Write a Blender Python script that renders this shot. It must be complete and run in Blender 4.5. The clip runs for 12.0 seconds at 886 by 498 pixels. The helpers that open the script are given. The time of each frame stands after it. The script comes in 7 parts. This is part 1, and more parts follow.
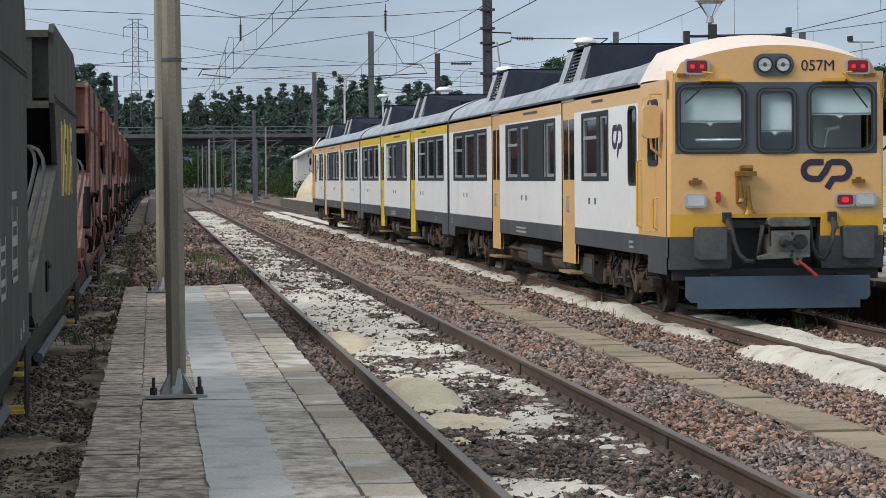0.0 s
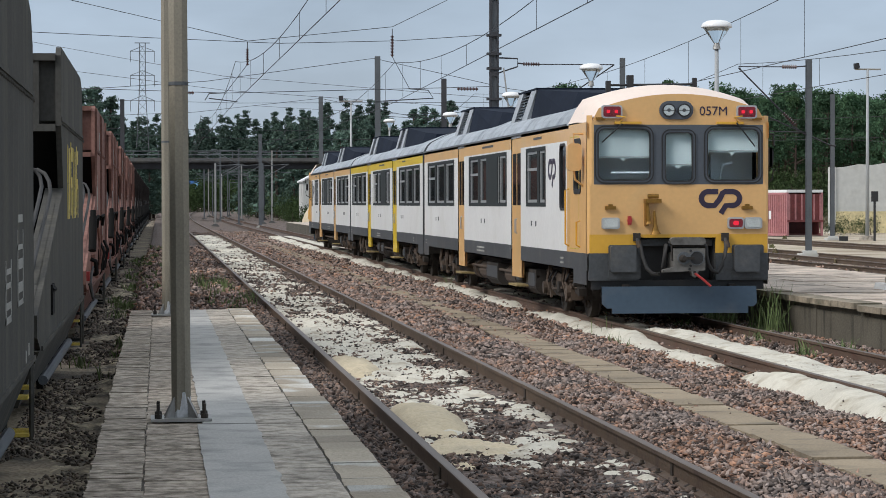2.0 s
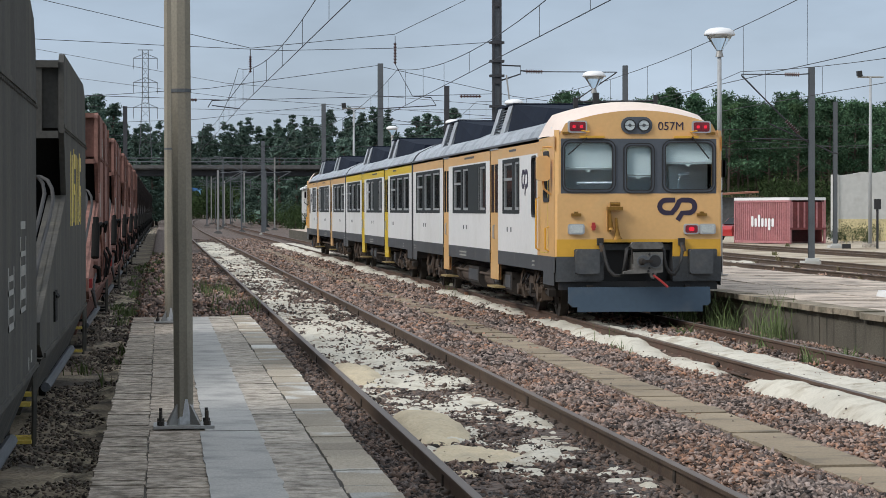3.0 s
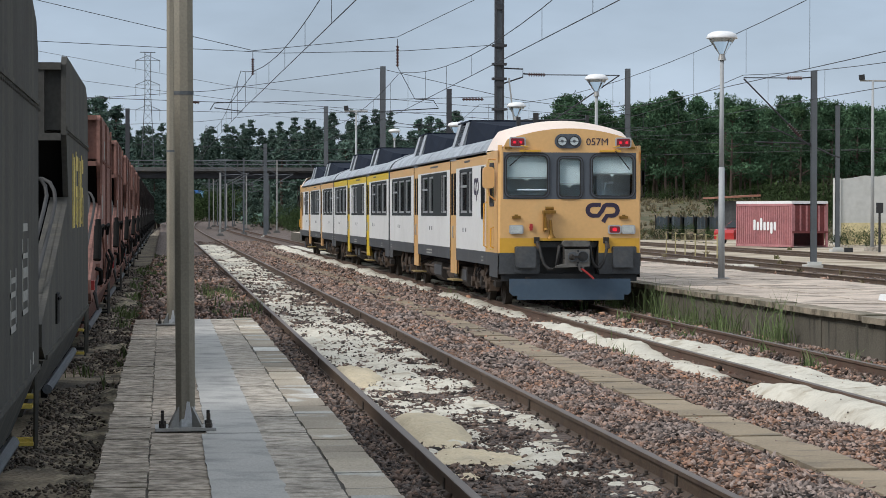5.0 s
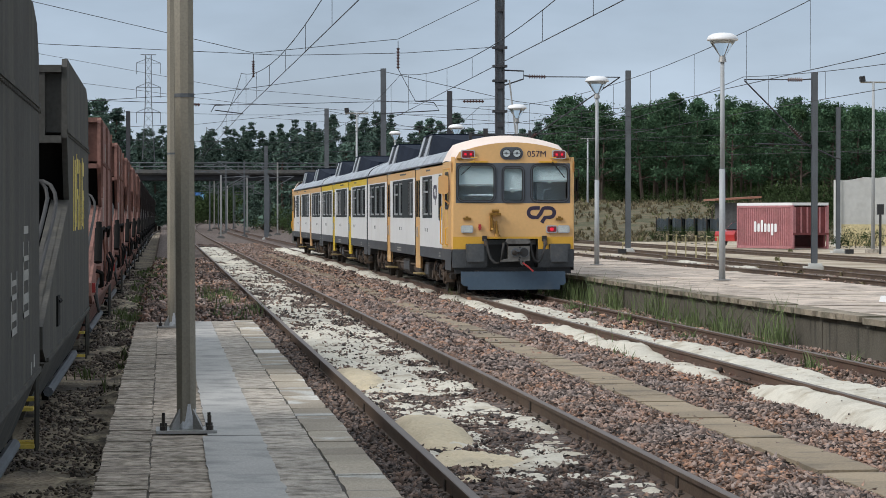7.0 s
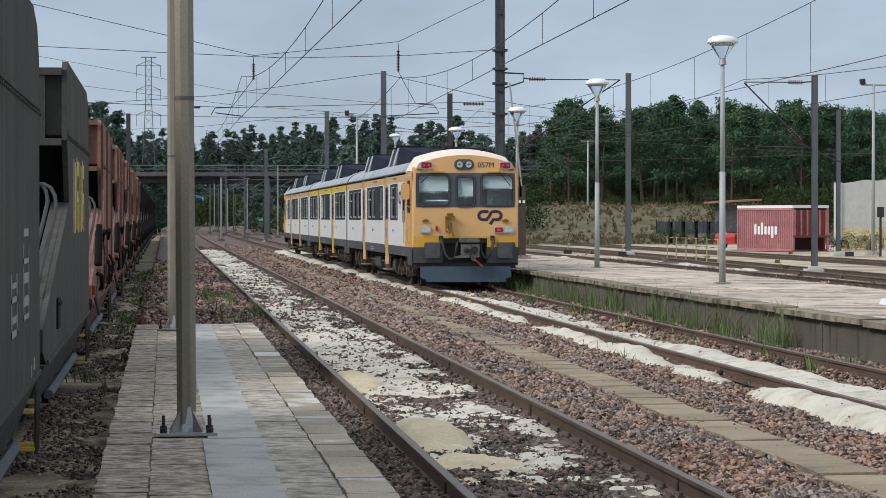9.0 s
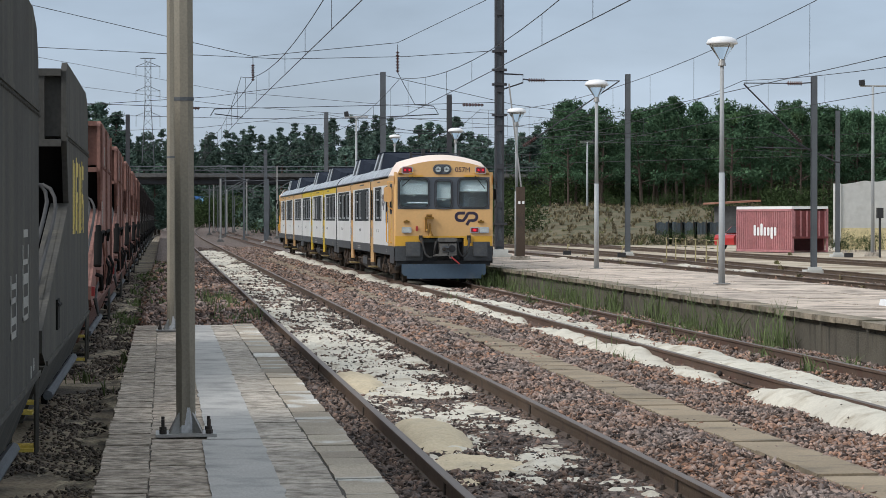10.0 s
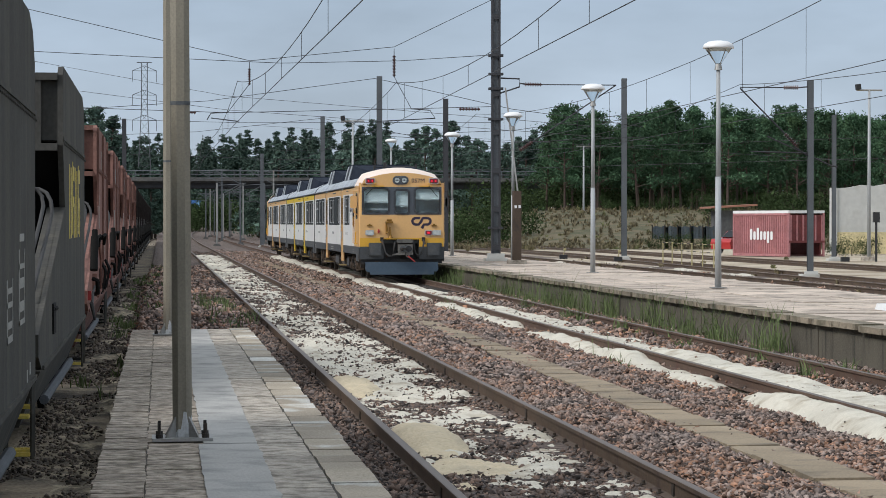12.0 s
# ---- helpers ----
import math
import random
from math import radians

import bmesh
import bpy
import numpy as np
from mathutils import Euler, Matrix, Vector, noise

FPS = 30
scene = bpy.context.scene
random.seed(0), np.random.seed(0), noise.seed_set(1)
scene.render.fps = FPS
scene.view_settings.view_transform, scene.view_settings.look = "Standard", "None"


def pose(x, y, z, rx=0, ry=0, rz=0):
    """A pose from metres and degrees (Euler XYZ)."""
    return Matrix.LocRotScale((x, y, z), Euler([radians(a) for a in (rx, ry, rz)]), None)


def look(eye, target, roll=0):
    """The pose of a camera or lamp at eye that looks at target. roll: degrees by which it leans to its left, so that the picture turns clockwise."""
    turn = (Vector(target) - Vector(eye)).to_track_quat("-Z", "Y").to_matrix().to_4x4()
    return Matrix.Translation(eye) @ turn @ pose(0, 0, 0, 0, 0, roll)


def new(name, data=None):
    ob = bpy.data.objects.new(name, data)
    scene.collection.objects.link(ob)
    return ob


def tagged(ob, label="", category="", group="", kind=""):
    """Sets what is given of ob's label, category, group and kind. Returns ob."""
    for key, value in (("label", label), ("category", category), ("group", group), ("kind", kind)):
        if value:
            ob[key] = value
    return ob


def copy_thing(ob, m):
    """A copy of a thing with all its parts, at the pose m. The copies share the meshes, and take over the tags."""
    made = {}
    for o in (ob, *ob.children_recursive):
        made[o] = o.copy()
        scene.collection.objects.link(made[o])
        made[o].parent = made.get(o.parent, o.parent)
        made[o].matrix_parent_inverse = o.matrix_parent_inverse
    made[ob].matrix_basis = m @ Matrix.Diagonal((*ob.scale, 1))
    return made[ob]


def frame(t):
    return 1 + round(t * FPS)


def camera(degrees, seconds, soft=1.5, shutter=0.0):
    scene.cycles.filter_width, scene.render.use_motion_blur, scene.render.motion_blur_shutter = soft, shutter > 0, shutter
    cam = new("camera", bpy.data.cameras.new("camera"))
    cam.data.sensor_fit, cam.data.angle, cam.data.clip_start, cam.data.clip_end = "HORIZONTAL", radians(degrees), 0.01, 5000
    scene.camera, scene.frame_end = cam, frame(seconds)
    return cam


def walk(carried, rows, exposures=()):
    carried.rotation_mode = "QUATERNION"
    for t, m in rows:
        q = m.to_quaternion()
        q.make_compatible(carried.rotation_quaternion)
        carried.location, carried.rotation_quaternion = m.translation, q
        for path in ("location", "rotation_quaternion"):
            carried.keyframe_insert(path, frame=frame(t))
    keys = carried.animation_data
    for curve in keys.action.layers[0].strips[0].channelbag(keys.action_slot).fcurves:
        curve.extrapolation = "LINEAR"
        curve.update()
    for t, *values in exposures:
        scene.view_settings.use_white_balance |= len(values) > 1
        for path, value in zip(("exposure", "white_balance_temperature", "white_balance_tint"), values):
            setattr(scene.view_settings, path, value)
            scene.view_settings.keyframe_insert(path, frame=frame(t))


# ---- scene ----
# Camera: handheld on a narrow island platform, long lens, turning a little.
EYE = (0.0, 0.0, 1.80)
LENS = 2 * math.degrees(math.atan(784 / 4400))
cam = camera(LENS, 12.0, soft=0.75)
# seconds, yaw to the right of the track, tilt, roll
TURNS = [
    (0.0, 6.660, -1.633, 0.402), (0.5, 6.623, -1.477, 0.350), (1.0, 6.578, -1.297, 0.282), (1.5, 6.557, -1.160, 0.197),
    (2.0, 6.534, -1.054, 0.110), (2.5, 6.508, -0.945, 0.084), (3.0, 6.473, -0.886, 0.052), (5.0, 6.425, -0.820, -0.06),
    (5.5, 6.405, -0.803, -0.032), (6.0, 6.405, -0.792, -0.039), (6.5, 6.404, -0.789, -0.021), (7.0, 6.408, -0.772, 0.008),
    (9.0, 6.404, -0.712, 0.005), (9.5, 6.411, -0.695, 0.030), (10.0, 6.418, -0.689, 0.005), (10.5, 6.424, -0.671, -0.010),
    (11.0, 6.447, -0.638, -0.023), (11.5, 6.474, -0.617, -0.026), (12.0, 6.500, -0.593, 0.0),
]
walk(cam, [(t, pose(*EYE, 90 + tilt, 0, -yaw) @ pose(0, 0, 0, 0, 0, -roll)) for t, yaw, tilt, roll in TURNS])

# ---- light: a bright overcast sky, veiled sun behind the camera ----
SUN_ELEV, SUN_ROT = radians(40), radians(245)
world = bpy.data.worlds.new("world")
scene.world = world
world.use_nodes = True
wn, wl = world.node_tree.nodes, world.node_tree.links
wn.clear()
w_out = wn.new("ShaderNodeOutputWorld")
w_bg = wn.new("ShaderNodeBackground")
w_sky = wn.new("ShaderNodeTexSky")
w_sky.sky_type, w_sky.sun_disc = "NISHITA", False
w_sky.sun_elevation, w_sky.sun_rotation = SUN_ELEV, SUN_ROT
w_tc = wn.new("ShaderNodeTexCoord")
w_sep = wn.new("ShaderNodeSeparateXYZ")
w_ramp = wn.new("ShaderNodeValToRGB")
w_ramp.color_ramp.elements[0].position, w_ramp.color_ramp.elements[0].color = 0.0, (5.9, 7.0, 8.4, 1)
w_ramp.color_ramp.elements[1].position, w_ramp.color_ramp.elements[1].color = 0.75, (10.2, 11.0, 12.0, 1)
mid = w_ramp.color_ramp.elements.new(0.10)
mid.color = (4.8, 6.0, 7.6, 1)
w_map = wn.new("ShaderNodeMapping")
w_map.inputs["Scale"].default_value = (5, 5, 16)
w_noise = wn.new("ShaderNodeTexNoise")
w_noise.inputs["Scale"].default_value, w_noise.inputs["Detail"].default_value = 1.6, 5
w_cl = wn.new("ShaderNodeMapRange")
w_cl.inputs["From Min"].default_value, w_cl.inputs["From Max"].default_value = 0.3, 0.72
w_cl.inputs["To Min"].default_value, w_cl.inputs["To Max"].default_value = 0.84, 1.2
w_mul = wn.new("ShaderNodeVectorMath")
w_mul.operation = "SCALE"
w_mix = wn.new("ShaderNodeMix")
w_mix.data_type = "RGBA"
w_mix.inputs["Factor"].default_value = 0.88
wl.new(w_tc.outputs["Generated"], w_sep.inputs[0])
wl.new(w_sep.outputs["Z"], w_ramp.inputs["Fac"])
wl.new(w_tc.outputs["Generated"], w_map.inputs["Vector"])
wl.new(w_map.outputs["Vector"], w_noise.inputs["Vector"])
wl.new(w_noise.outputs["Fac"], w_cl.inputs["Value"])
wl.new(w_ramp.outputs["Color"], w_mul.inputs[0])
wl.new(w_cl.outputs["Result"], w_mul.inputs["Scale"])
wl.new(w_sky.outputs["Color"], w_mix.inputs[6])
wl.new(w_mul.outputs["Vector"], w_mix.inputs[7])
wl.new(w_mix.outputs[2], w_bg.inputs["Color"])
w_bg.inputs["Strength"].default_value = 0.085
wl.new(w_bg.outputs["Background"], w_out.inputs["Surface"])
sun = new("sun", bpy.data.lights.new("sun", "SUN"))
sun.data.energy, sun.data.angle, sun.data.color = 2.5, radians(24), (1.0, 0.975, 0.955)
sun.matrix_basis = look((-30 * math.sin(radians(65)), -30 * math.cos(radians(65)), 25), (0, 0, 0))

# ---- materials ----
MATS = {}


def mat(name, color, rough=0.8, metal=0.0, dark=0.7, light=1.25, scale=6.0, fine=60.0, bump=0.2, vary=0.0, island=0.0,
        stain=None, stain_scale=1.2, stain_lo=0.55, stain_hi=0.7, streak=False, alt=None, coat=0.0, spec=0.5, stretch=(1, 1, 1)):
    """A surface with broad tone changes, fine grain, relief and optional stains of another colour."""
    if name in MATS:
        return MATS[name]
    m = bpy.data.materials.new(name)
    m.use_nodes = True
    n, l = m.node_tree.nodes, m.node_tree.links
    p = n["Principled BSDF"]
    p.inputs["Roughness"].default_value, p.inputs["Metallic"].default_value = rough, metal
    p.inputs["Specular IOR Level"].default_value = spec
    p.inputs["Coat Weight"].default_value = coat
    tc = n.new("ShaderNodeTexCoord")
    mp = n.new("ShaderNodeMapping")
    mp.inputs["Scale"].default_value = stretch
    place = tc.outputs["Object"]
    if vary:
        shift = n.new("ShaderNodeMath")
        shift.operation = "MULTIPLY"
        shift.inputs[1].default_value = 60.0
        l.new(n.new("ShaderNodeObjectInfo").outputs["Random"], shift.inputs[0])
        moved = n.new("ShaderNodeVectorMath")
        moved.operation = "ADD"
        l.new(place, moved.inputs[0])
        l.new(shift.outputs[0], moved.inputs[1])
        place = moved.outputs["Vector"]
    l.new(place, mp.inputs["Vector"])

    def noise_node(sc, det, vec):
        k = n.new("ShaderNodeTexNoise")
        k.inputs["Scale"].default_value, k.inputs["Detail"].default_value = sc, det
        l.new(vec, k.inputs["Vector"])
        return k
    big, small = noise_node(scale / 6, 4, mp.outputs["Vector"]), noise_node(fine, 5, mp.outputs["Vector"])
    add = n.new("ShaderNodeMath")
    add.operation = "ADD"
    l.new(big.outputs["Fac"], add.inputs[0])
    l.new(small.outputs["Fac"], add.inputs[1])
    rng = n.new("ShaderNodeMapRange")
    rng.inputs["From Min"].default_value, rng.inputs["From Max"].default_value = 0.65, 1.35
    rng.inputs["To Min"].default_value, rng.inputs["To Max"].default_value = dark, light
    l.new(add.outputs[0], rng.inputs["Value"])
    val = rng.outputs["Result"]

    def times(a, b):
        k = n.new("ShaderNodeMath")
        k.operation = "MULTIPLY"
        l.new(a, k.inputs[0])
        l.new(b, k.inputs[1])
        return k.outputs[0]

    def spread(source, amount):
        k = n.new("ShaderNodeMapRange")
        k.inputs["To Min"].default_value, k.inputs["To Max"].default_value = 1 - amount, 1 + amount
        l.new(source, k.inputs["Value"])
        return k.outputs["Result"]
    if vary:
        val = times(val, spread(n.new("ShaderNodeObjectInfo").outputs["Random"], vary))
    if island:
        val = times(val, spread(n.new("ShaderNodeNewGeometry").outputs["Random Per Island"], island))
    base = n.new("ShaderNodeRGB")
    base.outputs[0].default_value = (*color, 1)
    colour = base.outputs[0]
    if stain:
        smp = n.new("ShaderNodeMapping")
        smp.inputs["Scale"].default_value = (4, 4, 0.35) if streak else (1, 1, 1)
        l.new(place, smp.inputs["Vector"])
        st = noise_node(stain_scale, 6, smp.outputs["Vector"])
        sr = n.new("ShaderNodeMapRange")
        sr.inputs["From Min"].default_value, sr.inputs["From Max"].default_value = stain_lo, stain_hi
        l.new(st.outputs["Fac"], sr.inputs["Value"])
        mx = n.new("ShaderNodeMix")
        mx.data_type = "RGBA"
        l.new(sr.outputs["Result"], mx.inputs["Factor"])
        l.new(colour, mx.inputs[6])
        mx.inputs[7].default_value = (*stain, 1)
        colour = mx.outputs[2]
    if alt:
        pick = n.new("ShaderNodeMath")
        pick.operation = "FRACT"
        more = n.new("ShaderNodeMath")
        more.operation = "MULTIPLY"
        more.inputs[1].default_value = 17.3
        l.new(n.new("ShaderNodeNewGeometry").outputs["Random Per Island"], more.inputs[0])
        l.new(more.outputs[0], pick.inputs[0])
        am = n.new("ShaderNodeMix")
        am.data_type = "RGBA"
        l.new(pick.outputs[0], am.inputs["Factor"])
        l.new(colour, am.inputs[6])
        am.inputs[7].default_value = (*alt, 1)
        colour = am.outputs[2]
    sc = n.new("ShaderNodeVectorMath")
    sc.operation = "SCALE"
    l.new(colour, sc.inputs[0])
    l.new(val, sc.inputs["Scale"])
    l.new(sc.outputs["Vector"], p.inputs["Base Color"])
    if bump:
        b = n.new("ShaderNodeBump")
        b.inputs["Strength"].default_value, b.inputs["Distance"].default_value = bump, 0.02
        l.new(small.outputs["Fac"], b.inputs["Height"])
        l.new(b.outputs["Normal"], p.inputs["Normal"])
    MATS[name] = m
    return m


def glow(name, color, strength):
    m = bpy.data.materials.new(name)
    m.use_nodes = True
    p = m.node_tree.nodes["Principled BSDF"]
    p.inputs["Base Color"].default_value = (*color, 1)
    p.inputs["Emission Color"].default_value = (*color, 1)
    p.inputs["Emission Strength"].default_value = strength
    p.inputs["Roughness"].default_value = 0.25
    return m


def glass(name, tint=(0.75, 0.82, 0.84)):
    m = bpy.data.materials.new(name)
    m.use_nodes = True
    p = m.node_tree.nodes["Principled BSDF"]
    p.inputs["Base Color"].default_value = (*tint, 1)
    p.inputs["Roughness"].default_value = 0.03
    p.inputs["Transmission Weight"].default_value = 1.0
    p.inputs["IOR"].default_value = 1.1
    return m


CONCRETE = mat("concrete", (0.46, 0.41, 0.345), 0.9, dark=0.65, light=1.3, fine=32, bump=0.7, stain=(0.19, 0.165, 0.13), stain_scale=7.0, stain_lo=0.42, stain_hi=0.68, vary=0.09)
SLAB_OLD = mat("worn_slab", (0.475, 0.405, 0.33), 0.92, dark=0.65, light=1.25, fine=28, bump=0.8, stain=(0.17, 0.14, 0.105), stain_scale=9.0, stain_lo=0.38, stain_hi=0.64, vary=0.10)
SLAB_NEW = mat("smooth_concrete", (0.42, 0.41, 0.385), 0.88, dark=0.8, light=1.15, fine=40, bump=0.3, stain=(0.25, 0.25, 0.24), stain_scale=2.4, stain_lo=0.48, stain_hi=0.72)
PLAT = mat("platform_paving", (0.53, 0.44, 0.36), 0.9, dark=0.72, light=1.25, fine=22, bump=0.5, stain=(0.20, 0.17, 0.135), stain_scale=1.7, stain_lo=0.5, stain_hi=0.7, vary=0.16)
COPING = mat("mossy_coping", (0.27, 0.225, 0.165), 0.95, dark=0.65, light=1.25, fine=28, bump=0.7, stain=(0.10, 0.09, 0.06), stain_scale=2.6, stain_lo=0.44, stain_hi=0.66, vary=0.2)
WALLSTONE = mat("platform_wall", (0.10, 0.088, 0.066), 0.95, fine=30, bump=0.7, stain=(0.04, 0.037, 0.028), stain_scale=1.6, streak=True, vary=0.15)
STONES = mat("ballast", (0.26, 0.138, 0.084), 0.95, dark=0.75, light=1.25, fine=90, bump=0.3, island=0.92, alt=(0.21, 0.168, 0.147), stain=(0.185, 0.145, 0.125), stain_scale=0.8, stain_lo=0.42, stain_hi=0.62)
STONES_DARK = mat("oily_ballast", (0.165, 0.108, 0.08), 0.9, fine=90, bump=0.3, island=0.92, alt=(0.095, 0.08, 0.073))
SAND = mat("spilt_sand", (0.58, 0.49, 0.34), 0.95, dark=0.78, light=1.12, fine=26, bump=0.9, stain=(0.42, 0.37, 0.28), stain_scale=2.5, stain_lo=0.55, stain_hi=0.75)
SAND_DIRTY = mat("dirty_sand", (0.44, 0.375, 0.265), 0.95, dark=0.6, light=1.25, fine=30, bump=0.8, stain=(0.12, 0.10, 0.075), stain_scale=5.0, stain_lo=0.42, stain_hi=0.62)
SAND_WHITE = mat("pale_sand", (0.60, 0.565, 0.475), 0.95, dark=0.8, light=1.12, fine=35, bump=0.8, stain=(0.36, 0.31, 0.23), stain_scale=3.5, stain_lo=0.5, stain_hi=0.75)
RAIL = mat("rail_rust", (0.105, 0.072, 0.05), 0.7, 0.25, fine=40, bump=0.2, stain=(0.07, 0.045, 0.035), stain_scale=3)
RAIL_TOP = mat("rail_head", (0.15, 0.115, 0.09), 0.5, 0.45, dark=0.8, light=1.15, fine=60, bump=0.05)
RAIL_RED = mat("rail_red_rust", (0.10, 0.062, 0.043), 0.8, 0.1, fine=40, bump=0.2, stain=(0.10, 0.05, 0.035), stain_scale=3)
SLEEPER = mat("sleeper_wood", (0.06, 0.05, 0.044), 0.9, fine=30, bump=0.6, stretch=(1, 6, 1), vary=0.25)
STEEL = mat("galvanised_steel", (0.34, 0.335, 0.32), 0.55, 0.5, dark=0.85, light=1.12, fine=50, bump=0.05, stain=(0.24, 0.22, 0.19), stain_scale=2.0, streak=True)
STEEL_W = mat("weathered_post", (0.25, 0.225, 0.175), 0.7, 0.2, dark=0.8, light=1.2, fine=50, bump=0.1, stain=(0.18, 0.16, 0.125), stain_scale=1.5, streak=True)
SPLASH = mat("cement_splash", (0.55, 0.56, 0.57), 0.9, dark=0.7, light=1.15, fine=40, bump=0.4, stain=(0.30, 0.29, 0.27), stain_scale=9)
MAST = mat("dark_mast", (0.055, 0.056, 0.062), 0.7, 0.3, fine=30, bump=0.1)
MAST_G = mat("grey_mast", (0.115, 0.125, 0.135), 0.7, 0.3, fine=30, bump=0.1)
WIRE = mat("wire", (0.05, 0.05, 0.055), 0.6, 0.4, bump=0)
HOSE = mat("hose_rubber", (0.034, 0.033, 0.032), 0.75, fine=20, bump=0.05)
STONES_GREY = mat("dull_ballast", (0.17, 0.135, 0.105), 0.95, fine=90, bump=0.3, island=0.8, alt=(0.12, 0.105, 0.093))
INSUL = mat("insulator", (0.065, 0.024, 0.022), 0.35, bump=0)
WHITE = mat("white_enamel", (0.78, 0.78, 0.77), 0.4, dark=0.93, light=1.04, bump=0.02)
YEL = mat("cream_yellow_paint", (0.70, 0.415, 0.165), 0.42, dark=0.93, light=1.06, fine=14, bump=0.03, coat=0.2, stain=(0.66, 0.42, 0.18), stain_scale=1.1)
YEL2 = mat("deep_yellow_paint", (0.66, 0.36, 0.035), 0.42, dark=0.93, light=1.06, fine=14, bump=0.03, coat=0.2)
YEL3 = mat("lemon_yellow_paint", (0.72, 0.50, 0.02), 0.42, dark=0.93, light=1.06, fine=14, bump=0.03, coat=0.2)
PINK = mat("faded_dome_paint", (0.80, 0.66, 0.56), 0.5, dark=0.92, light=1.06, fine=14, bump=0.03)
CARW = mat("car_white", (0.82, 0.82, 0.80), 0.4, dark=0.93, light=1.05, fine=10, bump=0.02, coat=0.2, stain=(0.74, 0.735, 0.70), stain_scale=0.8)
SKIRT = mat("skirt_grey", (0.06, 0.065, 0.07), 0.55, fine=20, bump=0.05, stain=(0.088, 0.085, 0.08), stain_scale=2)
BAND = mat("window_band_grey", (0.078, 0.09, 0.107), 0.45, dark=0.9, light=1.1, fine=20, bump=0.03)
ROOF = mat("roof_grey", (0.36, 0.39, 0.42), 0.6, fine=14, bump=0.08, stain=(0.20, 0.225, 0.25), stain_scale=1.6, stain_lo=0.48, stain_hi=0.66)
ROOF_D = mat("roof_edge_grey", (0.10, 0.11, 0.12), 0.6, fine=14, bump=0.05)
POD = mat("pod_blue_grey", (0.013, 0.018, 0.030), 0.85, spec=0.1, fine=14, bump=0.05)
PODL = mat("pod_light_grey", (0.36, 0.38, 0.40), 0.5, fine=14, bump=0.05)
BLUE = mat("plough_blue", (0.052, 0.084, 0.122), 0.5, dark=0.9, light=1.1, fine=14, bump=0.05, stain=(0.075, 0.10, 0.13), stain_scale=2)
UNDER = mat("running_gear_grime", (0.028, 0.023, 0.019), 0.85, fine=25, bump=0.3, stain=(0.06, 0.045, 0.033), stain_scale=4)
UNDER_B = mat("brake_dust_brown", (0.075, 0.052, 0.036), 0.85, fine=25, bump=0.3, stain=(0.05, 0.04, 0.035), stain_scale=4)
BLACK = mat("black_rubber_and_shade", (0.02, 0.02, 0.021), 0.6, bump=0.05)
BLIND = mat("roller_blind", (0.68, 0.75, 0.75), 0.8, dark=0.95, light=1.04, fine=20, bump=0.02)
# Pale bluish tone stands in for windscreen reflection and light inside the cab.
CAB = mat("brightened_cab_interior", (0.74, 0.80, 0.84), 0.8, bump=0.05)
PANE = mat("dark_window_glass", (0.012, 0.015, 0.017), 0.06, bump=0, spec=0.14)
WBAND = mat("side_window_frame", (0.034, 0.039, 0.040), 0.7, dark=0.9, light=1.1, fine=20, bump=0.03, spec=0.12)
KERB = mat("pale_stained_kerb", (0.36, 0.31, 0.24), 0.92, fine=40, bump=0.6, stain=(0.54, 0.53, 0.49), stain_scale=1.3, stain_lo=0.54, stain_hi=0.64, vary=0.25)
SLAB_DK = mat("slab_bed", (0.075, 0.065, 0.052), 0.95, fine=40, bump=0.5)
ALU = mat("aluminium_trim", (0.50, 0.51, 0.51), 0.4, 0.6, dark=0.95, light=1.05, bump=0.02)
CLEAR = glass("clear_glass")
REDLAMP = glow("lit_red_lens", (0.75, 0.015, 0.04), 0.45)
COUPLER = mat("grimy_coupler_grey", (0.14, 0.135, 0.125), 0.75, fine=20, bump=0.2, stain=(0.05, 0.045, 0.04), stain_scale=5)
BRASS = mat("tarnished_brass", (0.26, 0.135, 0.025), 0.4, 0.55, fine=30, bump=0.1)
POLE = mat("pale_pole_paint", (0.36, 0.375, 0.38), 0.55, dark=0.88, light=1.08, fine=20, bump=0.03, stain=(0.28, 0.28, 0.27), stain_scale=1.5, streak=True)
REDDARK = mat("red_lens_frame", (0.20, 0.015, 0.025), 0.3, bump=0)
LAMPG = mat("lamp_reflector", (0.62, 0.66, 0.64), 0.15, 0.5, bump=0.02)
DRED = mat("red_paint", (0.36, 0.03, 0.028), 0.5, bump=0.05)
WAG_D = mat("dark_wagon_paint", (0.066, 0.064, 0.058), 0.85, spec=0.15, dark=0.75, light=1.25, fine=18, bump=0.15, stain=(0.098, 0.092, 0.076), stain_scale=0.7, stain_lo=0.46, stain_hi=0.72, streak=True)
WAG_R = mat("red_oxide_wagon_paint", (0.215, 0.115, 0.094), 0.85, spec=0.15, fine=18, bump=0.15, stain=(0.145, 0.078, 0.062), stain_scale=0.9, stain_lo=0.45, stain_hi=0.75, streak=True, vary=0.2)
WAG_B = mat("sooty_wagon_paint", (0.03, 0.024, 0.022), 0.85, spec=0.15, fine=18, bump=0.15, vary=0.2)
# Near-black tone puts the shade of the wagons' sheltered insides into the colour.
WAG_IN = mat("wagon_gear_and_shade_black", (0.009, 0.0085, 0.008), 0.9, spec=0.2, bump=0.2)
YMARK = mat("yellow_marking", (0.60, 0.46, 0.09), 0.7, fine=30, bump=0.05, stain=(0.22, 0.17, 0.06), stain_scale=8)
WMARK = mat("white_marking", (0.30, 0.295, 0.27), 0.8, fine=30, bump=0.05)
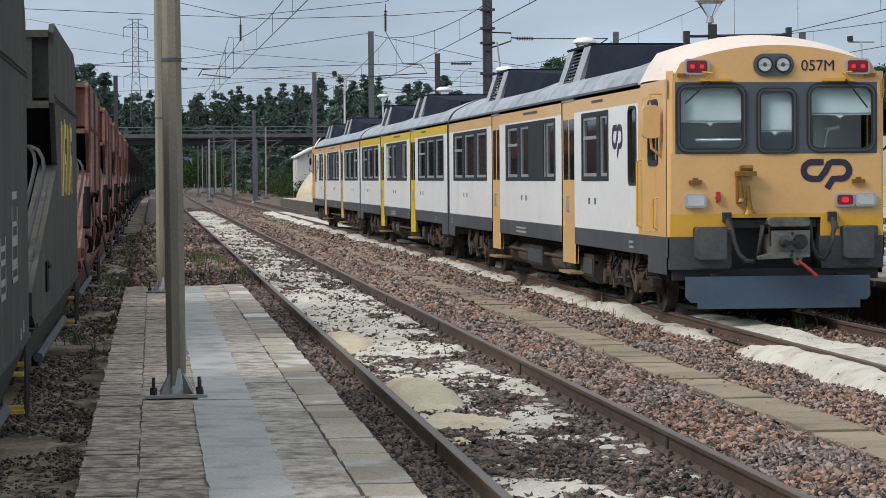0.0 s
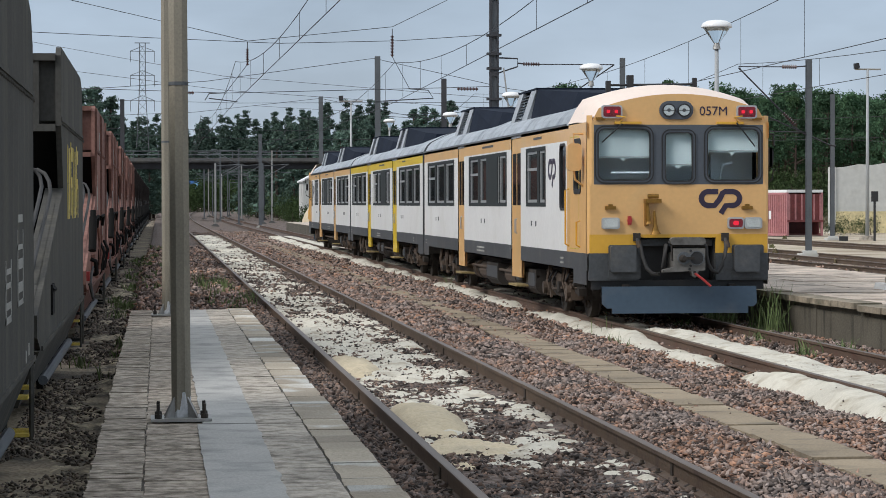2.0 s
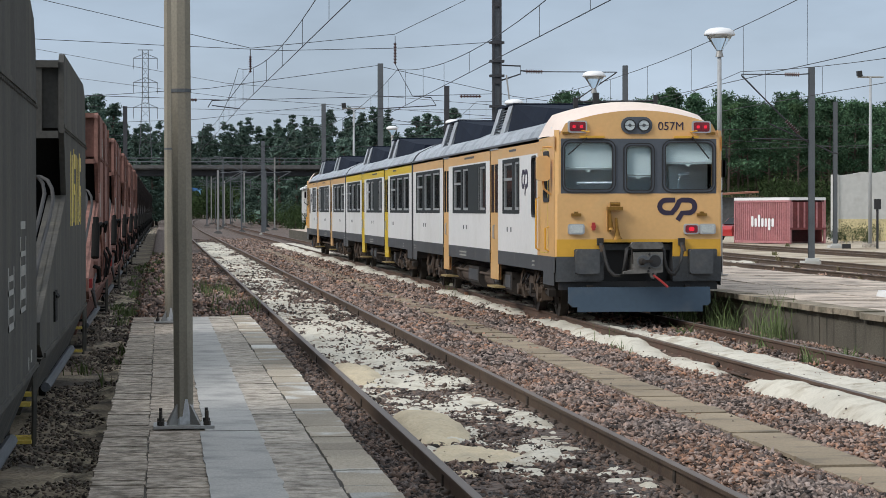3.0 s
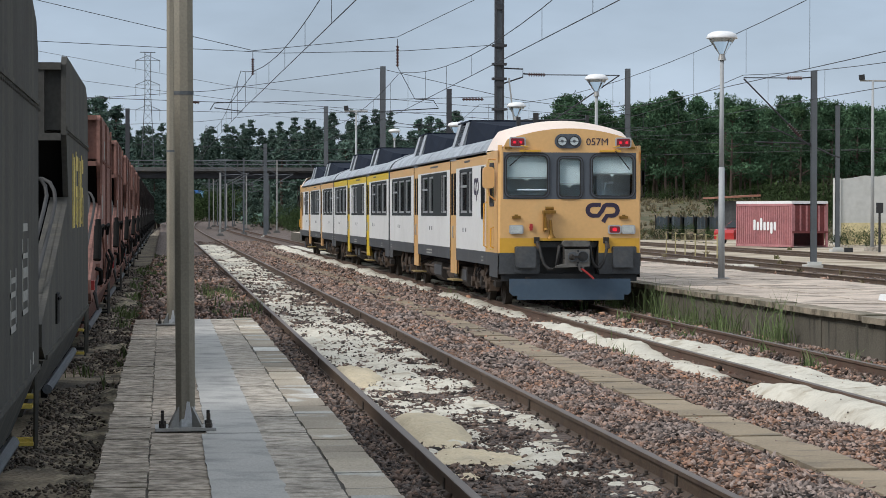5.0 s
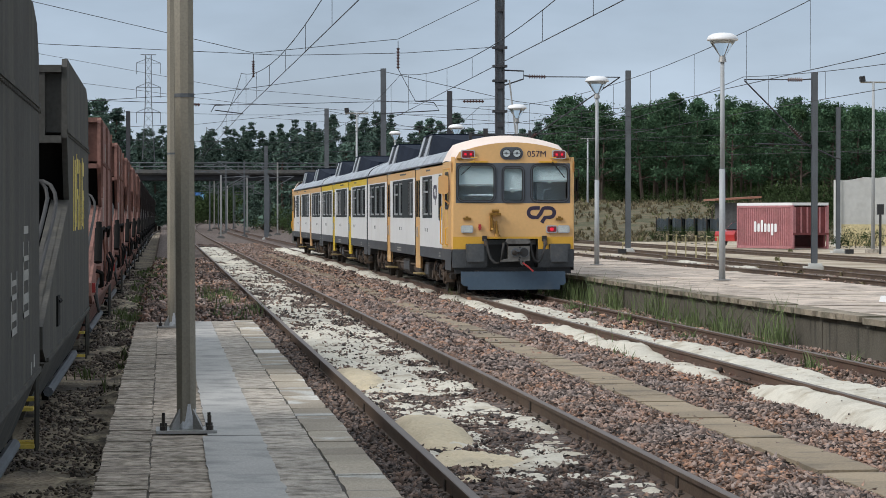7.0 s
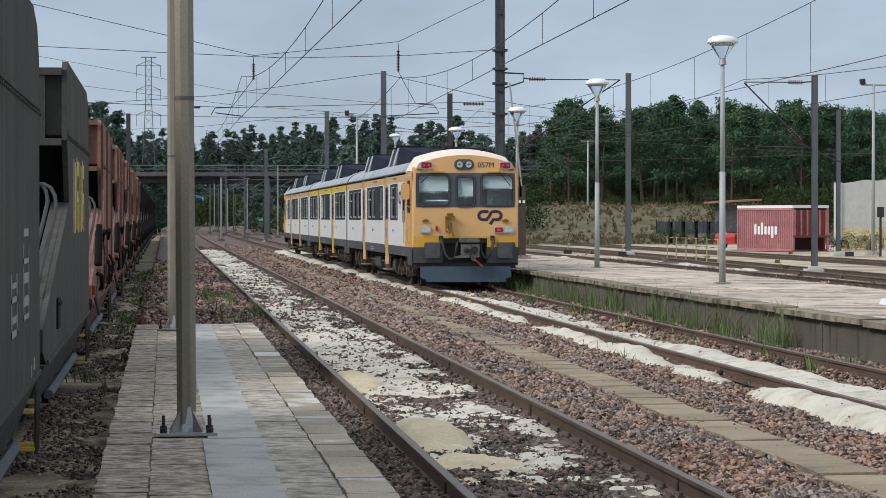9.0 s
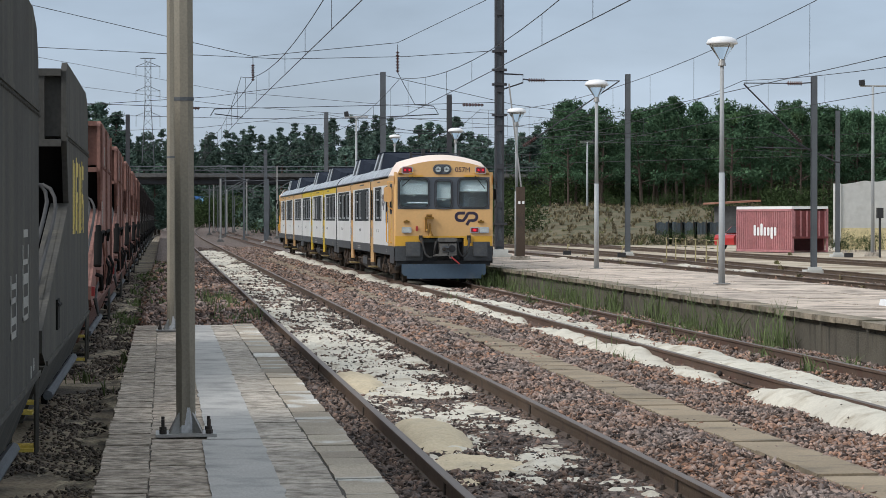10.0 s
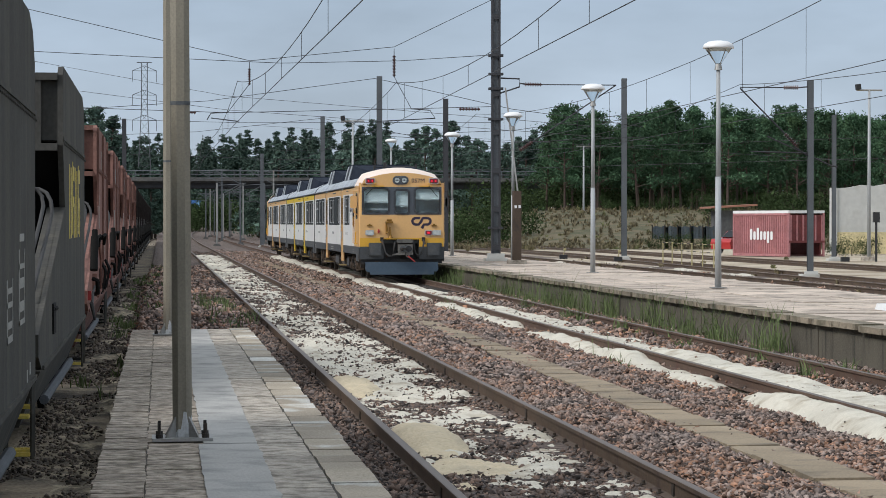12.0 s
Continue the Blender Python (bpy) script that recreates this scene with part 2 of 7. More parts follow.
NAVY = mat("navy_marking", (0.03, 0.02, 0.045), 0.45, bump=0)
LEAF = mat("pine_needles", (0.058, 0.108, 0.060), 0.9, spec=0.05, fine=3, bump=0, island=0.35, vary=0.3, stain=(0.078, 0.132, 0.062), stain_scale=0.5)
# Lighter and bluer than the foliage itself: distance haze mixed into the colour.
LEAF2 = mat("hazed_eucalyptus_leaves", (0.095, 0.145, 0.115), 0.9, spec=0.05, fine=3, bump=0, island=0.3, vary=0.3, stain=(0.11, 0.155, 0.118), stain_scale=0.4)
BUSH = mat("bush_leaves", (0.042, 0.064, 0.026), 0.9, spec=0.05, fine=5, bump=0, island=0.5, vary=0.3)
BARK = mat("bark", (0.085, 0.06, 0.048), 0.95, fine=12, bump=0.6, stretch=(3, 3, 0.6), vary=0.2)
WEED = mat("green_weed", (0.105, 0.145, 0.05), 0.8, fine=10, bump=0, island=0.4)
DRY = mat("dry_grass", (0.145, 0.118, 0.066), 0.9, fine=6, bump=0, island=0.45, stain=(0.13, 0.15, 0.05), stain_scale=0.25)
CONT = mat("container_red", (0.40, 0.17, 0.175), 0.6, fine=8, bump=0.05, stain=(0.37, 0.17, 0.165), stain_scale=1.2)
# Darker copy of the container red for the faces turned from the sun.
CONT_SHADED = mat("container_shaded_red", (0.16, 0.035, 0.035), 0.7, fine=8, bump=0.05)
RENDERW = mat("stained_render", (0.52, 0.52, 0.49), 0.9, dark=0.88, light=1.1, fine=3, bump=0.03, stain=(0.34, 0.33, 0.30), stain_scale=0.5, streak=False)
CREAMW = mat("cream_wall_paint", (0.62, 0.53, 0.30), 0.9, fine=6, bump=0.1, stain=(0.5, 0.42, 0.25), stain_scale=0.8)
CARRED = mat("car_red_paint", (0.42, 0.03, 0.03), 0.3, bump=0, coat=0.6)
BRIDGE = mat("bridge_concrete", (0.10, 0.098, 0.096), 0.9, fine=4, bump=0.2, stain=(0.12, 0.115, 0.10), stain_scale=0.3)
FENCE = mat("weathered_blue_sheet", (0.06, 0.075, 0.085), 0.8, fine=8, bump=0.1, stain=(0.09, 0.075, 0.05), stain_scale=1.5, vary=0.3)
TILE_R = mat("roof_tile", (0.33, 0.15, 0.10), 0.9, fine=6, bump=0.2)
BLUEB = mat("blue_sheet", (0.05, 0.16, 0.42), 0.6, fine=6, bump=0.05)


# ---- mesh helpers ----
def box(bm, x0, x1, y0, y1, z0, z1):
    v = [bm.verts.new((x, y, z)) for x in (x0, x1) for y in (y0, y1) for z in (z0, z1)]
    for f in ((0, 1, 3, 2), (4, 6, 7, 5), (0, 4, 5, 1), (2, 3, 7, 6), (0, 2, 6, 4), (1, 5, 7, 3)):
        bm.faces.new([v[i] for i in f])
    return v


def prism(bm, outline, axis, a, b):
    """A closed outline in the plane across axis, from a to b along it."""
    def put(p, d):
        return (d, p[0], p[1]) if axis == "x" else (p[0], d, p[1]) if axis == "y" else (p[0], p[1], d)
    lo, hi = [bm.verts.new(put(p, a)) for p in outline], [bm.verts.new(put(p, b)) for p in outline]
    n = len(outline)
    bm.faces.new(lo)
    bm.faces.new(hi[::-1])
    for i in range(n):
        bm.faces.new((lo[i], hi[i], hi[(i + 1) % n], lo[(i + 1) % n]))


def tube(bm, pts, r, sides=6, r_end=None):
    """A round bar along points, with closed ends."""
    rings, pts = [], [Vector(p) for p in pts]
    for i, p in enumerate(pts):
        d = (pts[min(i + 1, len(pts) - 1)] - pts[max(i - 1, 0)]).normalized()
        u = d.cross(Vector((0, 0, 1)) if abs(d.z) < 0.9 else Vector((1, 0, 0))).normalized()
        w = d.cross(u)
        rr = r if r_end is None else r + (r_end - r) * i / (len(pts) - 1)
        rings.append([bm.verts.new(p + rr * (math.cos(2 * math.pi * k / sides) * u + math.sin(2 * math.pi * k / sides) * w)) for k in range(sides)])
    for a, b in zip(rings, rings[1:]):
        for k in range(sides):
            bm.faces.new((a[k], a[(k + 1) % sides], b[(k + 1) % sides], b[k]))
    bm.faces.new(rings[0][::-1])
    bm.faces.new(rings[-1])


def disc_y(bm, x, z, y0, y1, r, sides=16, rx=None):
    prism(bm, [(x + (rx or r) * math.cos(2 * math.pi * k / sides), z + r * math.sin(2 * math.pi * k / sides)) for k in range(sides)], "y", y0, y1)


def disc_x(bm, y, z, x0, x1, r, sides=20):
    prism(bm, [(y + r * math.cos(2 * math.pi * k / sides), z + r * math.sin(2 * math.pi * k / sides)) for k in range(sides)], "x", x0, x1)


def rrect(cx, cz, w, h, r, n=4):
    pts = []
    for sx, sz, a0 in ((1, 1, 0), (-1, 1, 90), (-1, -1, 180), (1, -1, 270)):
        for k in range(n + 1):
            a = radians(a0 + 90 * k / n)
            pts.append((cx + sx * (w / 2 - r) + r * math.cos(a), cz + sz * (h / 2 - r) + r * math.sin(a)))
    return pts


def ring(bm, outer, inner, axis, a, b):
    """A flat frame between two outlines with equal counts."""
    def put(p, d):
        return (d, p[0], p[1]) if axis == "x" else (p[0], d, p[1])
    n = len(outer)
    vs = [[bm.verts.new(put(p, d)) for p in o] for o in (outer, inner) for d in (a, b)]
    oa, ob, ia, ib = vs
    for i in range(n):
        j = (i + 1) % n
        bm.faces.new((oa[i], oa[j], ia[j], ia[i]))
        bm.faces.new((ob[i], ib[i], ib[j], ob[j]))
        bm.faces.new((oa[i], ob[i], ob[j], oa[j]))
        bm.faces.new((ia[i], ia[j], ib[j], ib[i]))


def mesh_of(name, bm, material, smooth=False):
    bmesh.ops.recalc_face_normals(bm, faces=bm.faces)
    me = bpy.data.meshes.new(name)
    bm.to_mesh(me)
    bm.free()
    for m in (material if isinstance(material, (list, tuple)) else [material]):
        me.materials.append(m)
    if smooth:
        for f in me.polygons:
            f.use_smooth = True
    return me


def part(name, bm, material, parent=None, label="", smooth=False, at=None):
    ob = new(name, mesh_of(name, bm, material, smooth))
    ob.parent = parent
    if at is not None:
        ob.matrix_basis = at
    return tagged(ob, label)


def thing(name, label, category, group="", kind="", at=None):
    ob = tagged(new(name), label, category, group, kind)
    if at is not None:
        ob.matrix_basis = at
    return ob


def raw(name, verts, faces, material, parent=None, smooth=False):
    me = bpy.data.meshes.new(name)
    me.from_pydata(verts, [], faces)
    me.materials.append(material)
    if smooth:
        me.polygons.foreach_set("use_smooth", [True] * len(me.polygons))
    ob = new(name, me)
    ob.parent = parent
    return ob


def smooth(a, b, v):
    k = min(1.0, max(0.0, (v - a) / (b - a)))
    return k * k * (3 - 2 * k)


def bend(y):
    """How far the line swings to the right beyond the yard."""
    return 3.5e-5 * max(0.0, y - 200.0) ** 2


OCHRE = mat("ochre_step_paint", (0.27, 0.20, 0.085), 0.8, fine=30, bump=0.1)
DIFF = mat("frosted_diffuser", (0.55, 0.57, 0.57), 0.25, dark=0.95, light=1.05, bump=0)


# ---- ground, tracks and platforms ----
def ground_z(x, y):
    """Height of the bed: lower beside the wagons, level under the tracks, a low bank before the woods."""
    z = -0.16 - 0.40 * (1 - smooth(-0.46, -0.34, x)) - 0.11 * smooth(4.4, 5.2, x) + 0.10 * smooth(14.5, 17, x)
    z += 3.3 * smooth(192, 246, y) * smooth(24, 40, x - bend(y)) + 9.0 * smooth(640, 780, y)
    return z + 0.02 * noise.noise((x * 0.8, y * 0.8, 0))


def ground_material():
    """Ballast, pale yard dirt and rough dry turf, by place."""
    m = bpy.data.materials.new("yard_ground")
    m.use_nodes = True
    n, l = m.node_tree.nodes, m.node_tree.links
    p = n["Principled BSDF"]
    p.inputs["Roughness"].default_value = 0.95
    geo = n.new("ShaderNodeTexCoord")
    sep = n.new("ShaderNodeSeparateXYZ")
    l.new(geo.outputs["Object"], sep.inputs[0])

    def noise_node(sc, det=5):
        k = n.new("ShaderNodeTexNoise")
        k.inputs["Scale"].default_value, k.inputs["Detail"].default_value = sc, det
        l.new(geo.outputs["Object"], k.inputs["Vector"])
        return k.outputs["Fac"]

    def rng(v, a, b, lo=0.0, hi=1.0):
        k = n.new("ShaderNodeMapRange")
        for key, val in (("From Min", a), ("From Max", b), ("To Min", lo), ("To Max", hi)):
            k.inputs[key].default_value = val
        l.new(v, k.inputs["Value"])
        return k.outputs["Result"]

    def calc(op, a, b):
        k = n.new("ShaderNodeMath")
        k.operation = op
        for i, v in enumerate((a, b)):
            if isinstance(v, float):
                k.inputs[i].default_value = v
            else:
                l.new(v, k.inputs[i])
        return k.outputs[0]

    def mix(f, a, b):
        k = n.new("ShaderNodeMix")
        k.data_type = "RGBA"
        l.new(f, k.inputs["Factor"])
        for i, v in ((6, a), (7, b)):
            if isinstance(v, tuple):
                k.inputs[i].default_value = (*v, 1)
            else:
                l.new(v, k.inputs[i])
        return k.outputs[2]
    broad, mid_n = noise_node(0.12), noise_node(1.1)
    vor = n.new("ShaderNodeTexVoronoi")
    vor.inputs["Scale"].default_value = 17
    l.new(geo.outputs["Object"], vor.inputs["Vector"])
    stone = mix(vor.outputs["Color"], (0.045, 0.034, 0.028), (0.19, 0.142, 0.118))
    dirt = mix(rng(noise_node(0.22, 8), 0.46, 0.64), mix(rng(mid_n, 0.4, 0.65), (0.54, 0.47, 0.36), (0.40, 0.33, 0.24)), (0.27, 0.21, 0.145))
    turf = mix(rng(noise_node(0.6), 0.4, 0.62), (0.14, 0.115, 0.066), (0.075, 0.075, 0.036))
    yard = rng(calc("ADD", sep.outputs["X"], rng(broad, 0.3, 0.7, -3.0, 3.0)), 20.5, 23.0)
    rough = rng(calc("ADD", sep.outputs["Y"], rng(broad, 0.3, 0.7, -14.0, 14.0)), 178.0, 186.0)
    rough = calc("MULTIPLY", rough, rng(sep.outputs["X"], 16.0, 24.0))
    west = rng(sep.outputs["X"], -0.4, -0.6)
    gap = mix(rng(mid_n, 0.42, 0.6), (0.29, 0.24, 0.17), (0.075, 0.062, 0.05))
    far = calc("MULTIPLY", rng(sep.outputs["Y"], 320.0, 360.0), rng(sep.outputs["X"], 17.0, 22.0))
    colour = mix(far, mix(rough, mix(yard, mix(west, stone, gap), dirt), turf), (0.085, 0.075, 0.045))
    l.new(colour, p.inputs["Base Color"])
    b = n.new("ShaderNodeBump")
    b.inputs["Strength"].default_value, b.inputs["Distance"].default_value = 0.7, 0.04
    l.new(vor.outputs["Distance"], b.inputs["Height"])
    l.new(b.outputs["Normal"], p.inputs["Normal"])
    return m


def build_ground():
    xs = sorted(set([-3000, -600, -120, -40, -12, -6] + [round(-4 + 0.5 * i, 2) for i in range(8)] + [-0.55, -0.46, -0.42, -0.38, -0.34, 0, 1, 2, 3, 4]
                    + [4.4 + 0.2 * i for i in range(5)] + [6, 7, 8, 9, 10, 12, 14.5, 15, 16, 17, 19, 22, 26, 30, 35, 40, 48, 58, 70, 90, 130, 300, 900, 3000]))
    ys = [-600, -80, -20, 0, 8] + [12 + 2 * i for i in range(20)] + [55 + 5 * i for i in range(75)] + [450, 500, 560, 610, 640, 660, 680, 700, 720, 740, 760, 790, 1000, 2000, 4000]
    verts = [(x, y, ground_z(x, y)) for y in ys for x in xs]
    w = len(xs)
    faces = [(j * w + i, j * w + i + 1, (j + 1) * w + i + 1, (j + 1) * w + i) for j in range(len(ys) - 1) for i in range(w - 1)]
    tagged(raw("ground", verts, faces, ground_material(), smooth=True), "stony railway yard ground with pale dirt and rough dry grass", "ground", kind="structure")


RAIL_PROFILE = [(-0.07, -0.16), (0.07, -0.16), (0.07, -0.148), (0.012, -0.13), (0.012, -0.045), (0.034, -0.034), (0.034, -0.004), (0.026, 0.0),
                (-0.026, 0.0), (-0.034, -0.004), (-0.034, -0.034), (-0.012, -0.045), (-0.012, -0.13), (-0.07, -0.148)]


def sweep(bm, profile, path):
    rows = []
    for i, (x, y, z) in enumerate(path):
        rows.append([bm.verts.new((x + a, y, z + b)) for a, b in profile])
    n = len(profile)
    for a, b in zip(rows, rows[1:]):
        for k in range(n):
            bm.faces.new((a[k], a[(k + 1) % n], b[(k + 1) % n], b[k]))
    bm.faces.new(rows[0])
    bm.faces.new(rows[-1][::-1])


def rail_mesh(name, xs, rust):
    """xs: function from y to (x, z)."""
    bm = bmesh.new()
    ys = [-30, 0, 12] + list(range(16, 200, 8)) + list(range(200, 670, 10))
    sweep(bm, RAIL_PROFILE, [(xs(y)[0], y, xs(y)[1]) for y in ys])
    me = mesh_of(name, bm, [rust, RAIL_TOP])
    for f in me.polygons:
        if f.normal.z > 0.8 and f.center.z > xs(f.center.y)[1] - 0.02:
            f.material_index = 1
    return me


GAUGE = 1.655


def track(name, label, x0, z, rust, sleepers=(0, 0), swing=lambda y: 0.0, joints=False):
    t = thing(name, label, "railway track", kind="structure")
    for side in (-1, 1):
        r = new("rail", rail_mesh("rail", lambda y, s=side: (x0 + s * GAUGE / 2 + bend(y) + swing(y), z), rust))
        r.parent = t
    rng = random.Random(5)
    bm = bmesh.new()
    box(bm, -1.3, 1.3, -0.12, 0.12, -0.27, -0.158)
    me = mesh_of("sleeper", bm, SLEEPER)
    y = sleepers[0]
    while y < sleepers[1]:
        s = new("sleeper", me)
        s.parent = t
        s.matrix_basis = pose(x0 + bend(y) + swing(y) + rng.uniform(-0.04, 0.04), y, z + rng.uniform(-0.012, 0.004), 0, 0, rng.uniform(-1.2, 1.2))
        y += 0.6
    if joints:
        bm = bmesh.new()
        box(bm, -0.075, 0.075, -0.035, 0.035, -0.155, -0.135)
        for sx in (-1, 1):
            prism(bm, [(sx * 0.055 + 0.014 * math.cos(k * 1.047), 0.014 * math.sin(k * 1.047)) for k in range(6)], "z", -0.135, -0.112)
        me = mesh_of("rail_clip", bm, UNDER)
        y = sleepers[0]
        while y < 48:
            for side in (-1, 1):
                c = new("rail_clip", me)
                c.parent = t
                c.matrix_basis = pose(x0 + side * GAUGE / 2, y, z)
            y += 0.6
        # thermit weld collars
        bm = bmesh.new()
        prism(bm, [(-0.022, -0.145), (0.022, -0.145), (0.026, -0.09), (0.02, -0.036), (-0.02, -0.036), (-0.026, -0.09)], "y", -0.035, 0.035)
        me = mesh_of("weld_collar", bm, UNDER)
        for k in range(5):
            for side in (-1, 1):
                c = new("weld_collar", me)
                c.parent = t
                c.matrix_basis = pose(x0 + side * GAUGE / 2, 17.3 + 7.1 * k, z)
    return t


def build_tracks():
    track("track_1", "rusty running line with wooden sleepers in sand-strewn ballast", 2.802, 0.0, RAIL, (12.8, 104), joints=True)
    track("track_2", "rust-brown platform line half buried in spilt sand", 7.87, -0.05, RAIL_RED, (42, 80))
    track("track_3", "sidings line beyond the platform with dark rails", 19.0, -0.02, RAIL, (60, 61))
    track("track_4", "yard line with dark rails in pale dirt", 24.2, -0.02, RAIL, (60, 61), swing=lambda y: -0.03 * max(0, 130 - y))
    track("track_5", "far yard line with dark rails", 30.0, -0.02, RAIL, (60, 61), swing=lambda y: 0.0)
    track("track_6", "wagon siding low beside the island platform", -2.55, -0.40, RAIL, (14, 15))


def slab_row(parent, name, x0, x1, y0, y1, step, z, material, seed, jit=0.01, height=0.16, ragged=0.0):
    """A row of slabs along the track, a few shared shapes with chipped corners."""
    rng = random.Random(seed)
    metas = []
    for k in range(6):
        bm = bmesh.new()
        length = step * (rng.uniform(0.55, 1.5) if ragged else 1.0)
        w, d = (x1 - x0) / 2 - 0.004 - rng.uniform(0, 0.012), length / 2 - 0.003 - rng.uniform(0, 0.004)
        pts = []
        for sx, sy in ((1, 1), (-1, 1), (-1, -1), (1, -1)):
            c = rng.uniform(0.002, 0.014)
            a, b = (sx * w, sy * (d - c)), (sx * (w - c * 0.8), sy * d)
            pts += [a, b] if sx * sy > 0 else [b, a]
        if ragged:
            pts = []
            for (ax, ay), (bx, by) in (((w, -d), (w, d)), ((w, d), (-w, d)), ((-w, d), (-w, -d)), ((-w, -d), (w, -d))):
                for i in range(4):
                    f = (i + rng.uniform(-0.25, 0.25) * (i > 0)) / 4
                    c = 1 - ragged * rng.random() / (w if ax == bx else 3 * d) * (1.6 if i == 0 else 1)
                    pts.append(((ax + (bx - ax) * f) * c, (ay + (by - ay) * f) * (c if ax != bx or i == 0 else 1)))
        prism(bm, pts, "z", -height, 0)
        metas.append((mesh_of(name, bm, material), length))
    y, made = y0, []
    while y < y1:
        me, length = metas[rng.randrange(6)]
        o = new(name, me)
        o.parent = parent
        o.matrix_basis = pose((x0 + x1) / 2 + rng.uniform(-jit, jit), y + length / 2, z + rng.uniform(-jit, jit), rng.uniform(-0.25, 0.25), rng.uniform(-0.3, 0.3), rng.uniform(-0.5, 0.5) + (180 if rng.random() < 0.5 else 0))
        y += length


def build_island():
    t = thing("platform_island", "narrow worn concrete platform between two tracks", "platform", kind="structure")
    bm = bmesh.new()
    box(bm, -0.45, 1.52, -12, 42.5, -0.6, -0.016)
    part("platform_core", bm, SLAB_DK, t)
    slab_row(t, "edge_slab", -0.48, -0.088, 12.6, 42.4, 0.36, 0.0, SLAB_OLD, 1, 0.006, ragged=0.014)
    slab_row(t, "inner_slab", -0.116, 0.44, 12.6, 42.4, 0.6, -0.006, SLAB_OLD, 2, 0.004, ragged=0.012)
    slab_row(t, "paving_slab", 0.74, 1.186, 12.6, 42.4, 0.85, -0.005, CONCRETE, 4, 0.003, ragged=0.008)
    slab_row(t, "kerb_slab", 1.172, 1.545, 12.6, 42.4, 0.65, -0.008, KERB, 5, 0.005, ragged=0.011)
    for y0, y1 in ((12.6, 20.3), (20.36, 42.3)):
        bm = bmesh.new()
        n = 60
        left = [(0.352 + 0.02 * noise.noise((0, (y0 + (y1 - y0) * i / n) * 2.3, 3)) + (-0.045 if y0 < 20 else 0), y0 + (y1 - y0) * i / n) for i in range(n + 1)]
        right = [(0.79 + 0.026 * noise.noise((5, (y0 + (y1 - y0) * i / n) * 2.7, 3)), y0 + (y1 - y0) * i / n) for i in range(n, -1, -1)]
        prism(bm, left + right, "z", -0.15, 0.006)
        part("screed_strip", bm, SLAB_NEW, t)
    bm = bmesh.new()
    box(bm, -0.48, 1.54, -12, 12.58, -0.021, 0.0)
    part("platform_deck", bm, CONCRETE, t)


def build_platform():
    t = thing("platform_main", "pale paved station platform with a stained retaining wall", "platform", kind="structure")
    bm = bmesh.new()
    prism(bm, [(9.72, -0.9), (14.5, -0.9), (14.5, 0.36), (9.72, 0.36)], "y", -20, 190)
    part("platform_wall", bm, WALLSTONE, t)
    for i in range(17):
        bm = bmesh.new()
        y = 24 + 4.0 * i
        box(bm, 9.70, 9.722, y, y + 3.96, -0.7, 0.22)
        part("wall_panel", bm, WALLSTONE, t)
    slab_row(t, "coping_slab", 9.58, 10.05, 22, 130, 1.0, 0.39, COPING, 11, 0.008, 0.085, ragged=0.02)
    slab_row(t, "paving_slab", 10.06, 11.5, 30, 120, 1.5, 0.372, PLAT, 12, 0.006, 0.05, ragged=0.012)
    slab_row(t, "paving_slab", 11.51, 12.95, 30, 120, 1.5, 0.372, PLAT, 13, 0.006, 0.05, ragged=0.012)
    slab_row(t, "paving_slab", 12.96, 14.4, 30, 120, 1.5, 0.372, PLAT, 14, 0.006, 0.05, ragged=0.012)
    bm = bmesh.new()
    box(bm, 9.75, 14.45, 120, 189, 0.36, 0.38)
    part("platform_deck", bm, PLAT, t)
    bm = bmesh.new()
    box(bm, 9.75, 14.45, -19, 22, 0.36, 0.38)
    part("platform_deck", bm, PLAT, t)


TROUGH = mat("weathered_trough", (0.275, 0.22, 0.15), 0.95, fine=40, bump=0.5, stain=(0.17, 0.14, 0.10), stain_scale=2.5, vary=0.15)


def build_trough():
    t = thing("cable_trough", "row of weathered concrete cable trough covers in the ballast", "cable trough", kind="structure")
    slab_row(t, "trough_cover", 5.08, 5.60, 11.5, 130, 1.0, -0.20, TROUGH, 21, 0.010, ragged=0.014)
    bm = bmesh.new()
    box(bm, 5.09, 5.59, 11.5, 130, -0.4, -0.225)
    part("trough_bed", bm, TROUGH, t)


